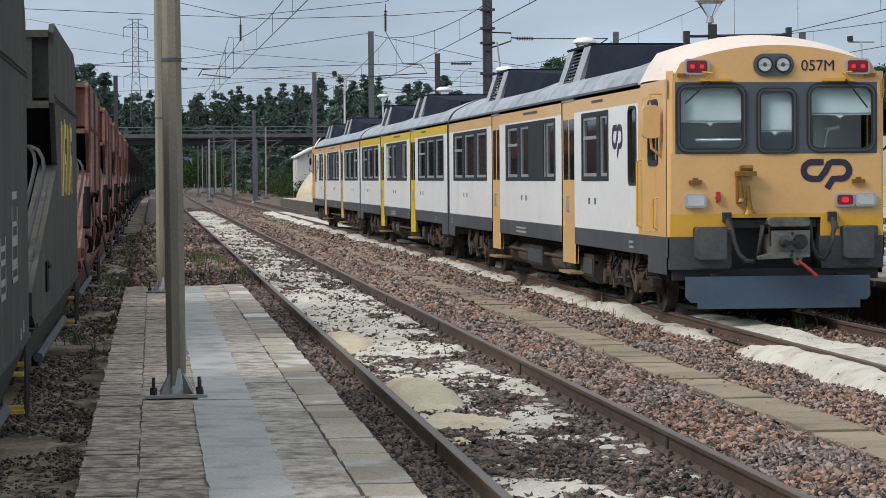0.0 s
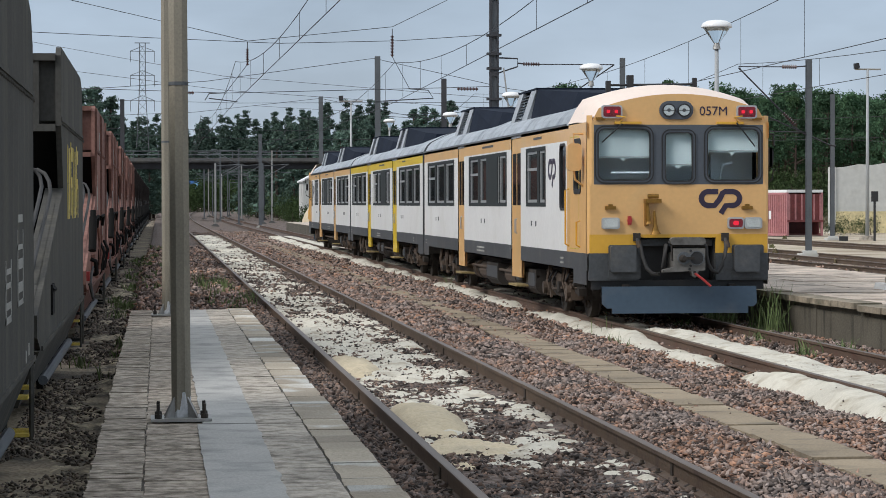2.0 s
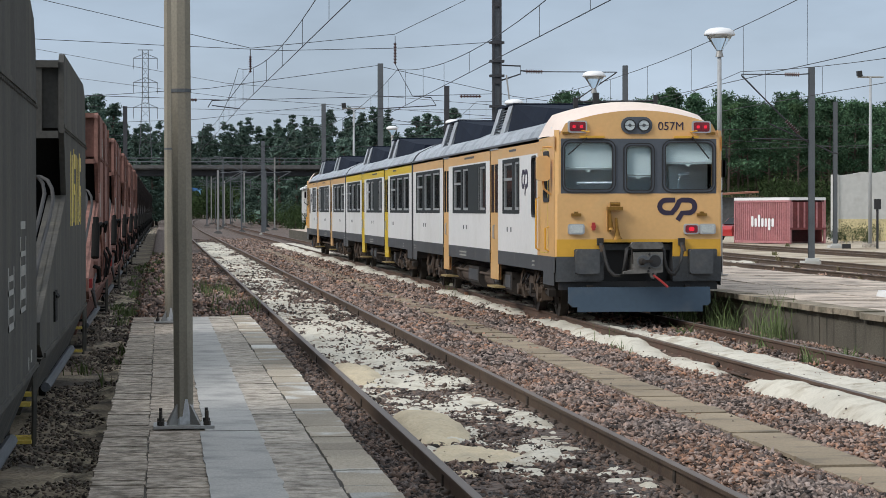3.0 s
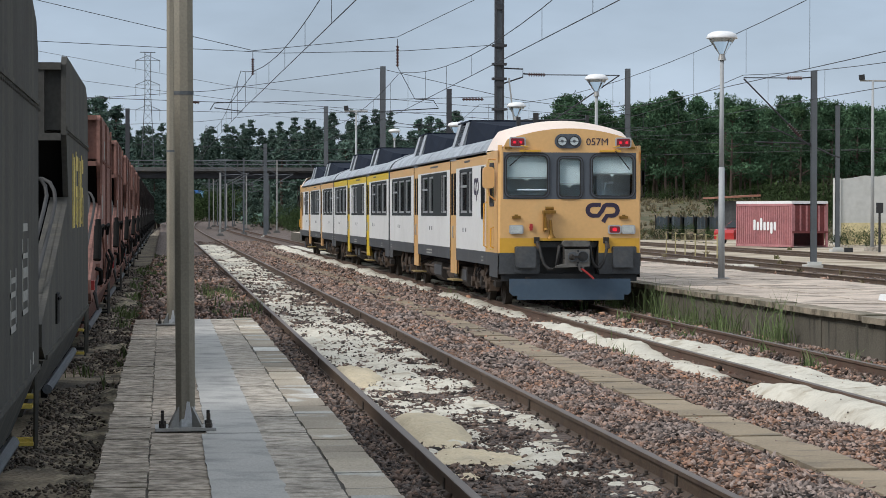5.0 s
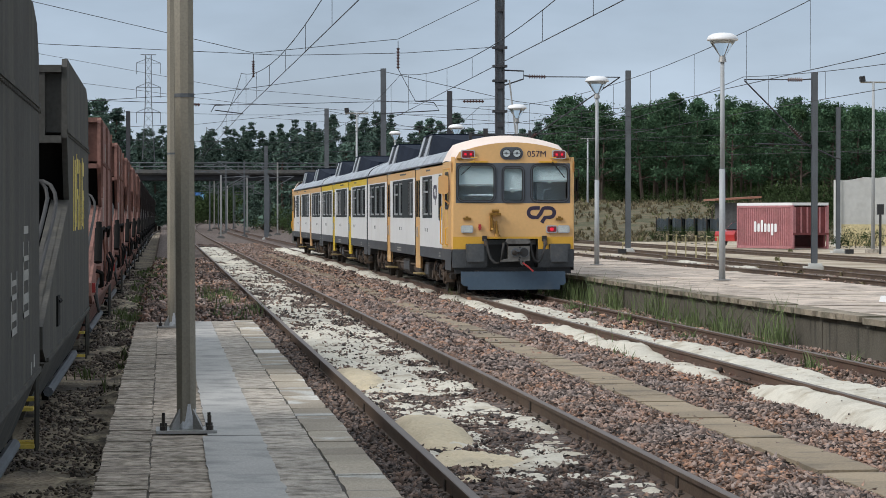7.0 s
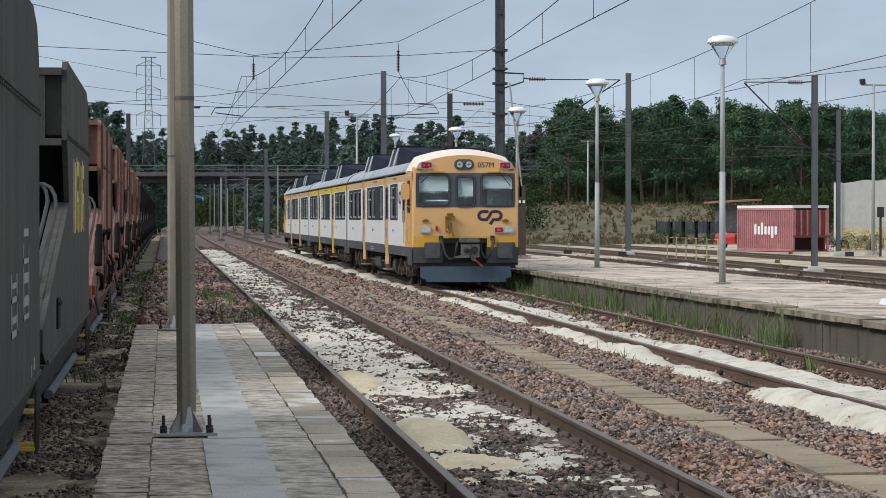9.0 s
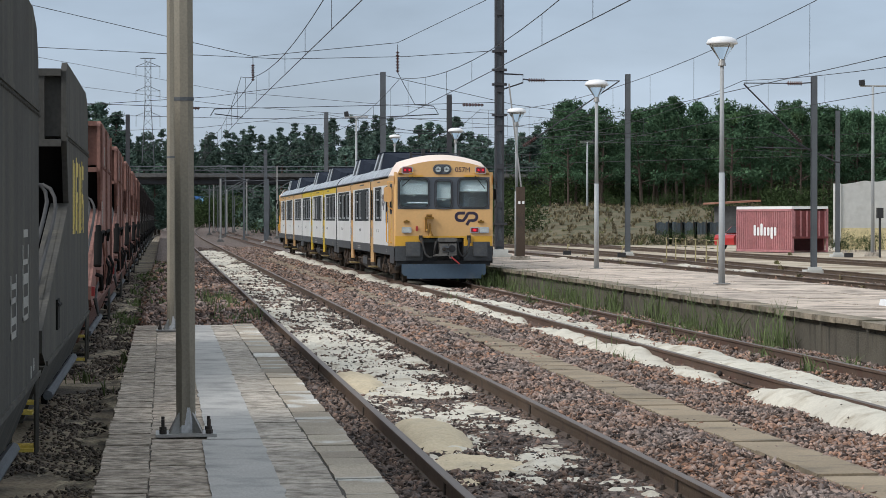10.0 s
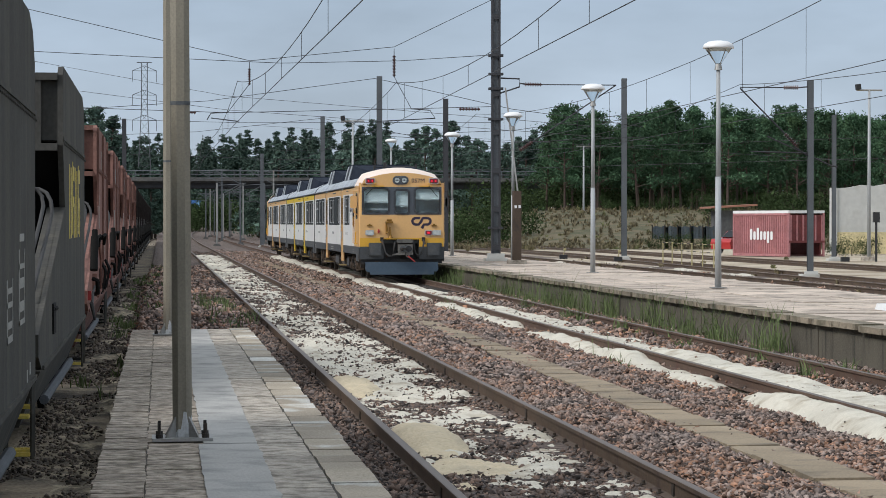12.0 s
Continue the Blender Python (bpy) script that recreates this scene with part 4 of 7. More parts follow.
def roof_pod(parent, d0, d1):
    """A dark cooling hood rising along the roof to a pale slanted louvred end."""
    base, low, top = EAVE + 0.22, 3.56, 3.87
    dark1 = d1 - 2.3
    rise = lambda y: low + (top - low) * min(1.0, (y - d0) / (dark1 - d0))
    bm = bmesh.new()
    rows = [[bm.verts.new((x * k, y, z)) for x, z in ((-1.12, base), (-0.98, rise(y)), (0.98, rise(y)), (1.12, base))] for y, k in ((d0, 0.85), (d0 + 1.2, 1.0), (dark1, 1.0))]
    for a, b in zip(rows, rows[1:]):
        for i in range(4):
            bm.faces.new((a[i], a[(i + 1) % 4], b[(i + 1) % 4], b[i]))
    bm.faces.new(rows[0])
    bm.faces.new(rows[-1][::-1])
    pod = part("roof_pod", bm, POD, parent)
    ln = d1 - dark1
    for s in (-1, 1):
        for f0, f1 in ((0.0, 0.28), (0.70, 0.92)):
            y0, y1, lean = dark1 + ln * f0, dark1 + ln * f1, 0.55
            bm = bmesh.new()
            v = []
            for zz, xx, sh in ((base - 0.06, 1.14, lean), (top, 0.995, 0.0)):
                for yy in (y0, y1):
                    for dx in (0, -0.07):
                        v.append(bm.verts.new((s * (xx + dx), yy + sh, zz)))
            for f in ((0, 2, 3, 1), (4, 5, 7, 6), (0, 4, 6, 2), (1, 3, 7, 5), (0, 1, 5, 4), (2, 6, 7, 3)):
                bm.faces.new([v[i] for i in f])
            part("pod_frame", bm, PODL, pod)
        for k in range(10):
            zz = base + 0.04 + (top - base - 0.08) * k / 10
            sh = 0.55 * (1 - (zz - base) / (top - base))
            bm = bmesh.new()
            xx = 1.13 - 0.14 * (zz - base) / (top - base)
            prism(bm, [(s * (xx - 0.09), zz + 0.045), (s * (xx - 0.01), zz), (s * (xx - 0.01), zz + 0.012), (s * (xx - 0.09), zz + 0.057)], "y", dark1 + ln * 0.28 + sh, dark1 + ln * 0.70 + sh)
            part("louvre", bm, BAND, pod)
    bm = bmesh.new()
    prism(bm, [(dark1, base - 0.1), (d1 + 0.3, base - 0.1), (d1 - 0.25, top - 0.01), (dark1, top - 0.01)], "x", -0.9, 0.9)
    part("pod_core", bm, POD, pod)
    bm = bmesh.new()
    prism(bm, [(dark1 - 0.02, top - 0.01), (d1 - 0.1, top - 0.01), (d1 + 0.05, top + 0.03), (dark1 - 0.02, top + 0.03)], "x", -1.0, 1.0)
    part("pod_lid", bm, POD, pod)


DOORS = ((7.0, 8.2), (15.3, 16.4))
PANES_A = [(0.0, 1.2, True), (1.45, 2.15, False)]
PANES_B = [(0.15, 1.0, False), (1.0, 1.25, False), (2.9, 3.9, False), (4.2, 5.5, True)]
PANES_C = [(0.15, 1.6, False), (1.95, 3.5, False), (3.85, 5.25, True)]


def between(y0, y1, doors):
    """The stretches of wall left between the doors."""
    edges = [y0] + [v for d in sorted(doors) for v in d] + [y1]
    return list(zip(edges[::2], edges[1::2]))


def car_shell(t, cab, paint, mirror, wheelsets, seed):
    """Body of one car; y runs from 0 at the front to LEN. mirror: cab at the far end."""
    fl = (lambda y: LEN - y) if mirror else (lambda y: y)

    def span(a, b):
        return tuple(sorted((fl(a), fl(b))))
    begin = 1.93 if cab else 0.15
    if cab:
        groups = [(4.1, 6.35, [(0.1, 0.7, False), (0.95, 2.15, True)]), (8.8, 14.5, PANES_B), (17.1, 22.5, PANES_C)]
        slits = [(2.05, 2.62)]
    else:
        groups = [(0.9, 6.3, PANES_C), (9.0, 14.4, PANES_B), (17.0, 22.6, PANES_C)]
        slits = []
    for s in (-1, 1):
        doors = [span(*d) for d in DOORS]
        wins = []
        for a, b, panes in groups:
            y0, y1 = span(a, b)
            wins.append((y0, y1, [((b - a) - q, (b - a) - p, k) for p, q, k in panes][::-1] if mirror else panes))
        slot = [(*span(a, b), 1.70, 2.74) for a, b in slits]
        for y0, y1 in between(*span(begin, LEN - 0.12), doors):
            bm = bmesh.new()
            inside = [(a, b, 1.74, 2.76) for a, b, _ in wins if y0 < a < y1] + [h for h in slot if y0 < h[0] < y1]
            open_wall(bm, s * HALF, [y0, y1], [WAIST, 2.79], inside, 0.05, s)
            part("side_panel", bm, CARW, t)
        for y0, y1 in between(*span(0.02 if cab else 0.12, LEN - 0.12), doors):
            bm = bmesh.new()
            open_wall(bm, s * HALF, [y0, y1], [2.79, EAVE], [], 0.03, s)
            part("letterboard", bm, paint, t)
            bm = bmesh.new()
            open_wall(bm, s * HALF, [y0, y1], [SOLE + 0.20, WAIST], [], 0.03, s)
            part("skirt", bm, SKIRT, t)
        for a, b in ((0.1, 1.3), (22.3, 23.2)):
            bm = bmesh.new()
            open_wall(bm, s * HALF, list(span(a, b)), [SOLE - 0.02, SOLE + 0.20], [], 0.03, s)
            part("skirt_end", bm, SKIRT, t)
        for a, b, panes in wins:
            side_window(t, s, a, b, panes)
        for a, b, z0, z1 in slot:
            bm = bmesh.new()
            prism(bm, rrect((a + b) / 2, (z0 + z1) / 2, b - a, z1 - z0, 0.1), "x", s * (HALF - 0.03), s * (HALF - 0.02))
            w = part("window", bm, PANE, t)
            bm = bmesh.new()
            ring(bm, rrect((a + b) / 2, (z0 + z1) / 2, b - a + 0.04, z1 - z0 + 0.04, 0.12), rrect((a + b) / 2, (z0 + z1) / 2, b - a - 0.04, z1 - z0 - 0.04, 0.1), "x", s * (HALF - 0.02), s * (HALF + 0.008))
            part("window_seal", bm, BLACK, w)
        for a, b in doors:
            side_door(t, s, a, b, paint)
        bm = bmesh.new()
        ya, yb = span(begin, LEN - 0.12)
        box(bm, s * HALF, s * (HALF + 0.03), ya, yb, EAVE - 0.005, EAVE + 0.03)
        part("gutter", bm, ROOF_D, t)
        for yy in (3.2, 10.0, 18.2):
            for k in (0, 0.5):
                bm = bmesh.new()
                y0 = fl(yy + 2.0 + k)
                box(bm, s * HALF, s * (HALF + 0.006), y0 - 0.05, y0 + 0.05, 1.40, 1.49)
                part("inscription", bm, SKIRT, t)
        for yy, w in ((5.0, 0.9), (11.5, 1.6)):
            bm = bmesh.new()
            y0 = fl(yy)
            box(bm, s * HALF, s * (HALF + 0.005), y0 - w / 2, y0 + w / 2, 2.89, 2.93)
            part("inscription", bm, SKIRT, t)
        for yy, w in ((2.4, 0.3), (12.6, 1.2), (22.8, 0.3)):
            for z in (0.83, 0.90):
                bm = bmesh.new()
                y0 = fl(yy)
                box(bm, s * HALF, s * (HALF + 0.005), y0 - w / 2, y0 + w / 2, z, z + 0.03)
                part("inscription", bm, WMARK, t)
    # roof
    bm = bmesh.new()
    prof = roof_profile()
    ra, rb = span(1.75 if cab else 0.1, LEN - 0.1)
    prism(bm, prof, "y", ra, rb)
    part("roof", bm, ROOF, t)
    for y in {fl(LEN - 0.12), fl(begin if not cab else LEN - 0.12)}:
        bm = bmesh.new()
        prism(bm, [(-HALF - 0.004, SOLE)] + [(x * 1.004, z + 0.012) for x, z in prof] + [(HALF + 0.004, SOLE)], "y", y - 0.05, y + 0.05)
        part("end_wall", bm, SKIRT, t)
    bm = bmesh.new()
    box(bm, -HALF + 0.05, HALF - 0.05, *span(2.0 if cab else 0.3, LEN - 0.2), 0.95, 1.03)
    part("floor_pan", bm, CAB, t)
    for yy in (5.0, 9.6, 11.4, 13.2, 17.9, 19.6, 21.3):
        for s in (-1, 1):
            y0 = fl(yy)
            bm = bmesh.new()
            prism(bm, [(y0 - 0.4, 1.03), (y0 + 0.4, 1.03), (y0 + 0.4, 1.48), (y0 + 0.08, 1.5), (y0 + 0.06, 2.15), (y0 - 0.06, 2.15), (y0 - 0.08, 1.5), (y0 - 0.4, 1.48)], "x", s * 0.35, s * 1.25)
            part("seat", bm, BLUE, t)
    roof_pod(t, 2.0, 9.9)
    roof_pod(t, 11.0, 19.0)
    for y in (3.9, LEN - 3.9):
        bogie(t, y, wheelsets)
    underframe(t, 6.2, LEN - 6.2, seed)


def polyline_bar(bm, pts, width, y0, y1):
    """A flat band of even width along points in the plane across y."""
    n = len(pts)
    left, right = [], []
    for i in range(n):
        a, b = Vector(pts[max(i - 1, 0)]), Vector(pts[min(i + 1, n - 1)])
        d = (b - a).normalized()
        nrm = Vector((-d.y, d.x)) * width / 2
        left.append((pts[i][0] + nrm.x, pts[i][1] + nrm.y))
        right.append((pts[i][0] - nrm.x, pts[i][1] - nrm.y))
    for i in range(n - 1):
        prism(bm, [left[i], left[i + 1], right[i + 1], right[i]], "y", y0, y1)


def logo_points(cx, cz, s):
    """Two joined loops, as centre lines."""
    def arc(x, z, r, a0, a1, n=8):
        return [(cx + s * (x + r * math.cos(radians(a0 + (a1 - a0) * k / n))), cz + s * (z + r * math.sin(radians(a0 + (a1 - a0) * k / n)))) for k in range(n + 1)]
    first = [(cx + s * -0.12, cz + s * 0.36)] + arc(-0.62, 0.0, 0.36, 90, 270) + [(cx + s * -0.30, cz - s * 0.36), (cx + s * -0.05, cz - s * 0.05), (cx + s * 0.12, cz + s * 0.30), (cx + s * 0.25, cz + s * 0.36)] \
        + arc(0.62, 0.0, 0.36, 90, -90) + [(cx + s * 0.28, cz - s * 0.36), (cx + s * 0.02, cz - s * 0.78)]
    return first


def cab_front(t, lit):
    """The driving end, its face across y = 0."""
    # face shell in bands, with the three windscreen openings
    top = lambda x: 3.46 - 0.22 * (x / 1.2) ** 2 if abs(x) <= 1.2 else 3.24 - 2.0 * (abs(x) - 1.2)
    wins = [(-1.215, -0.43, 2.145, 2.925, 0.10), (-0.207, 0.207, 2.13, 2.87, 0.07), (0.43, 1.215, 2.145, 2.925, 0.10)]
    drawn = (2.48, 2.36, 2.57)
    # upper brow
    bm = bmesh.new()
    xs = [-1.31 + 2.62 * i / 24 for i in range(25)]
    prism(bm, [(-1.31, 2.99), (1.31, 2.99)] + [(x, top(x)) for x in reversed(xs)], "y", 0.0, 0.06)
    part("brow", bm, YEL, t)
    # grey band round the windows
    bm = bmesh.new()
    gx, gz = sorted({-1.275, 1.275, *[w[i] for w in wins for i in (0, 1)]}), sorted({2.08, 2.99, *[w[i] for w in wins for i in (2, 3)]})
    for x0, x1 in zip(gx, gx[1:]):
        for z0, z1 in zip(gz, gz[1:]):
            if not any(w[0] < (x0 + x1) / 2 < w[1] and w[2] < (z0 + z1) / 2 < w[3] for w in wins):
                box(bm, x0, x1, 0.0, 0.05, z0, z1)
    bmesh.ops.remove_doubles(bm, verts=bm.verts, dist=1e-5)
    part("window_band", bm, BAND, t)
    for s in (-1, 1):
        bm = bmesh.new()
        box(bm, s * 1.275, s * 1.31, 0.0, 0.05, 2.08, 2.99)
        part("corner_strip", bm, YEL, t)
    for (x0, x1, z0, z1, r), low in zip(wins, drawn):
        cx, cz, w, h = (x0 + x1) / 2, (z0 + z1) / 2, x1 - x0, z1 - z0
        bm = bmesh.new()
        ring(bm, rrect(cx, cz, w + 0.08, h + 0.08, r + 0.04, 6), rrect(cx, cz, w + 0.015, h + 0.015, r + 0.01, 6), "y", -0.016, 0.04)
        f = part("windscreen", bm, BAND, t, "grey-framed windscreen with a half-drawn blind")
        for grow, rr in ((0.10, 0.05), (0.018, 0.012)):
            bm = bmesh.new()
            ring(bm, rrect(cx, cz, w + grow, h + grow, r + rr, 6), rrect(cx, cz, w + grow - 0.035, h + grow - 0.035, r + rr - 0.015, 6), "y", -0.022, 0.03)
            part("rubber_seal", bm, BLACK, f)
        bm = bmesh.new()
        prism(bm, rrect(cx, cz, w, h, r), "y", 0.012, 0.018)
        g = part("glass", bm, CLEAR, f)
        g.visible_shadow = False
        bm = bmesh.new()
        prism(bm, [(x0 - 0.01, z1 + 0.02), (x0 - 0.01, low), (cx - 0.05, low), (cx, low - 0.05), (cx + 0.05, low), (x1 + 0.01, low), (x1 + 0.01, z1 + 0.02)], "y", 0.07, 0.076)
        part("blind", bm, BLIND, f)
        bm = bmesh.new()
        tube(bm, [(x0, 0.066, low + 0.025), (x1, 0.066, low + 0.025)], 0.008, 5)
        part("blind_rod", bm, ALU, f)
    # lower face
    for z0, z1, m, nm in ((1.32, 2.08, YEL, "nose_panel"), (1.035, 1.32, YEL2, "lower_panel")):
        bm = bmesh.new()
        if z0 > 1.2:
            box(bm, -1.33, 1.33, 0.0, 0.06, z0, z1)
        else:
            box(bm, -1.34, -0.60, 0.0, 0.06, z0, z1)
            box(bm, 0.56, 1.34, 0.0, 0.06, z0, z1)
            box(bm, -0.60, 0.56, 0.0, 0.06, 1.27, z1)
        part(nm, bm, m, t)
    for x0, x1 in ((-1.35, -0.60), (0.56, 1.35)):
        bm = bmesh.new()
        box(bm, x0, x1, -0.01, 0.1, 0.62, 1.035)
        part("buffer_beam", bm, SKIRT, t)
    # Black bar painted in for the shaded gap above the plough.
    bm = bmesh.new()
    box(bm, -1.30, 1.30, 0.06, 0.16, 0.48, 0.62)
    part("lower_beam", bm, BLACK, t)
    for s in (-1, 1):
        bm = bmesh.new()
        cx = -0.86 if s < 0 else 1.0
        prism(bm, rrect(cx, 0.95, 0.38, 0.40, 0.04), "y", -0.17, -0.02)
        prism(bm, rrect(cx + 0.04, 0.90, 0.48, 0.52, 0.03), "y", -0.03, -0.008)
        part("buffer_box", bm, SKIRT, t)
    # side cheeks with cab doors
    for s in (-1, 1):
        bm = bmesh.new()
        open_wall(bm, s * HALF, [0.06, 1.93], [WAIST, 2.79], [(0.62, 1.22, 1.98, 2.86 - 0.1)], 0.05, s)
        prism(bm, [(s * 1.30, 0.0), (s * HALF, 0.06), (s * HALF, 0.1), (s * 1.28, 0.1)], "z", WAIST, EAVE + 0.1)
        part("cab_side", bm, YEL, t)
        bm = bmesh.new()
        prism(bm, rrect(0.92, 2.37, 0.56, 0.76, 0.08), "x", s * (HALF - 0.04), s * (HALF - 0.03))
        w = part("cab_window", bm, PANE, t)
        bm = bmesh.new()
        ring(bm, rrect(0.92, 2.37, 0.66, 0.86, 0.1), rrect(0.92, 2.37, 0.52, 0.72, 0.08), "x", s * (HALF - 0.03), s * (HALF + 0.012))
        part("window_seal", bm, BLACK, w)
        bm = bmesh.new()
        ring(bm, rrect(1.2, 1.96, 0.86, 1.76, 0.06), rrect(1.2, 1.96, 0.83, 1.73, 0.05), "x", s * (HALF - 0.004), s * (HALF + 0.003))
        part("door_seam", bm, YMARK, t)
        bm = bmesh.new()
        for y in (0.66, 1.70):
            tube(bm, [(s * HALF, y, 1.12), (s * (HALF + 0.06), y, 1.15), (s * (HALF + 0.06), y, 2.0 if y > 1 else 1.5), (s * HALF, y, 2.03 if y > 1 else 1.53)], 0.016, 6)
        part("grab_rail", bm, YEL2, t, "yellow grab rail")
        bm = bmesh.new()
        prism(bm, rrect(s * (1.52 if s < 0 else 1.46), 2.50, 0.21 if s < 0 else 0.08, 0.42 if s < 0 else 0.3, 0.06), "y", 0.26, 0.40)
        tube(bm, [(s * HALF, 0.40, 2.86), (s * 1.52, 0.36, 2.86), (s * 1.52, 0.34, 2.68)], 0.018, 6)
        tube(bm, [(s * HALF, 0.40, 2.06), (s * 1.50, 0.36, 2.16), (s * 1.52, 0.34, 2.32)], 0.018, 6)
        part("mirror", bm, YEL if s < 0 else BLACK, t, "rounded mirror housing on tube brackets")
    # dome
    bm = bmesh.new()
    rows = []
    for k in range(9):
        f = k / 8
        y = 0.02 + 1.78 * f
        lift = 0.16 * math.sin(f * math.pi / 2)
        row = []
        for i in range(25):
            x = -1.0 + 2 * i / 24
            xe = x * (1.31 + 0.06 * min(1, f * 3))
            zf = top(xe * 1.31 / (1.31 + 0.06 * min(1, f * 3)))
            pr = EAVE + 0.62 - 0.30 * x * x - (0.30 * max(0, abs(x) - 0.86) / 0.14)
            row.append(bm.verts.new((xe, y, zf * (1 - smooth(0, 0.6, f)) + pr * smooth(0, 0.6, f) + 0.0 * lift)))
        rows.append(row)
    for a, b in zip(rows, rows[1:]):
        for i in range(24):
            bm.faces.new((a[i], a[i + 1], b[i + 1], b[i]))
    part("cab_dome", bm, PINK, t, "sun-faded pale cab roof dome", smooth=True)
    bm = bmesh.new()
    box(bm, -1.3, 1.3, 0.80, 0.86, 1.03, 3.2)
    part("cab_bulkhead", bm, CAB, t)
    bm = bmesh.new()
    box(bm, -1.28, 1.28, 0.12, 0.5, 1.9, 2.10)
    tube(bm, [(-1.0, 0.10, 2.26), (-0.42, 0.10, 2.26)], 0.02, 6)
    box(bm, 0.62, 0.74, 0.6, 0.78, 1.5, 2.55)
    tube(bm, [(0.7, 0.4, 2.06), (0.75, 0.4, 2.4), (0.9, 0.4, 2.42)], 0.03, 6)
    part("desk", bm, CAB, t)
    # lamps
    bm = bmesh.new()
    prism(bm, rrect(-0.04, 3.21, 0.51, 0.28, 0.135, 6), "y", -0.03, 0.02)
    h = part("headlamp_housing", bm, BAND, t)
    for x in (-0.155, 0.075):
        bm = bmesh.new()
        disc_y(bm, x, 3.21, -0.045, -0.025, 0.085, 20)
        lamp = part("headlamp", bm, LAMPG, h)
        bm = bmesh.new()
        disc_y(bm, x, 3.21, -0.05, -0.045, 0.028, 10)
        box(bm, x - 0.08, x + 0.08, -0.049, -0.045, 3.2, 3.208)
        part("bulb", bm, SKIRT, lamp)
        bm = bmesh.new()
        ring(bm, [(x + 0.1 * math.cos(k * math.pi / 10), 3.21 + 0.1 * math.sin(k * math.pi / 10)) for k in range(20)],
             [(x + 0.083 * math.cos(k * math.pi / 10), 3.21 + 0.083 * math.sin(k * math.pi / 10)) for k in range(20)], "y", -0.055, -0.02)
        part("bezel", bm, BLACK, h)
    for s, cx in ((-1, -1.01), (1, 1.02)):
        bm = bmesh.new()
        prism(bm, rrect(cx, 3.185, 0.31, 0.20, 0.04), "y", -0.05, 0.02)
        b = part("tail_lamp", bm, ALU, t, "twin red tail lamp in a pale frame")
        bm = bmesh.new()
        prism(bm, rrect(cx, 3.185, 0.26, 0.155, 0.03), "y", -0.056, -0.05)
        part("lamp_recess", bm, REDDARK, b)
        for dx in (-0.06, 0.06):
            bm = bmesh.new()
            prism(bm, rrect(cx + dx, 3.185, 0.09, 0.095, 0.012), "y", -0.066, -0.056)
            part("lens", bm, REDDARK, b)
            bm = bmesh.new()
            prism(bm, rrect(cx + dx, 3.185, 0.05, 0.05, 0.012), "y", -0.072, -0.066)
            part("bulb", bm, REDLAMP if lit else REDDARK, b)
        bm = bmesh.new()
        box(bm, s * 0.77 - 0.2, s * 0.77 + 0.2, -0.06, 0.0, 3.0, 3.035)
        tube(bm, [(s * 0.9, -0.05, 3.02), (s * 0.82, -0.09, 3.1), (s * 0.95, -0.05, 3.12)], 0.014, 5)
        a = part("wiper_motor", bm, YEL2, t)
        bm = bmesh.new()
        tube(bm, [(s * 0.86, -0.07, 3.02), (s * 1.14, -0.05, 2.66)] if s > 0 else [(-0.86, -0.07, 3.0), (-1.16, -0.05, 2.72)], 0.012, 5)
        part("wiper", bm, BLACK, a)
        bm = bmesh.new()
        mx = -1.03 if s < 0 else 1.12
        prism(bm, rrect(mx, 1.49, 0.27, 0.175, 0.04), "y", -0.05, 0.0)
        b = part("marker_lamp", bm, ALU, t)
        bm = bmesh.new()
        prism(bm, rrect(mx, 1.49, 0.21, 0.125, 0.03), "y", -0.06, -0.05)
        part("lens", bm, LAMPG, b)
        bm = bmesh.new()
        box(bm, s * 1.03 - 0.08, s * 1.03 + 0.08, -0.05, 0.0, 1.70, 1.75)
        box(bm, s * 1.03 - 0.03, s * 1.03 + 0.03, -0.05, 0.0, 1.75, 1.78)
        part("lamp_bracket", bm, BRASS, t)
        bm = bmesh.new()
        box(bm, s * 1.18 - 0.07, s * 1.18 + 0.07, -0.04, 0.0, 3.06, 3.10)
        part("hand_hold", bm, BRASS, t)
    bm = bmesh.new()
    prism(bm, rrect(0.855, 1.49, 0.25, 0.175, 0.04), "y", -0.05, 0.0)
    b = part("tail_lamp", bm, ALU, t)
    bm = bmesh.new()
    prism(bm, rrect(0.855, 1.49, 0.20, 0.125, 0.03), "y", -0.06, -0.05)
    part("lens", bm, REDDARK, b, "red tail lens")
    bm = bmesh.new()
    prism(bm, rrect(0.855, 1.49, 0.09, 0.07, 0.03), "y", -0.064, -0.06)
    part("bulb", bm, REDLAMP if lit else REDDARK, b, "glowing red bulb")
    bm = bmesh.new()
    disc_y(bm, -0.745, 1.53, -0.06, 0.0, 0.035, 10)
    box(bm, -0.77, -0.72, -0.05, 0.0, 1.47, 1.6)
    part("red_cock", bm, DRED, t)
    # horns
    for x, z, r, ln in ((-0.49, 1.74, 0.055, 0.26), (-0.39, 1.68, 0.085, 0.36)):
        bm = bmesh.new()
        tube(bm, [(x, -0.12, z), (x + 0.01, -0.12, z - 0.55 * ln)], 0.022, 10, 0.03)
        tube(bm, [(x + 0.01, -0.12, z - 0.55 * ln), (x + 0.015, -0.12, z - 0.85 * ln)], 0.03, 12, 0.6 * r)
        tube(bm, [(x + 0.015, -0.12, z - 0.85 * ln), (x + 0.02, -0.12, z - ln)], 0.6 * r, 12, r)
        part("horn", bm, BRASS, t, "brass-yellow air horn")
    bm = bmesh.new()
    box(bm, -0.53, -0.29, -0.16, 0.0, 1.80, 1.86)
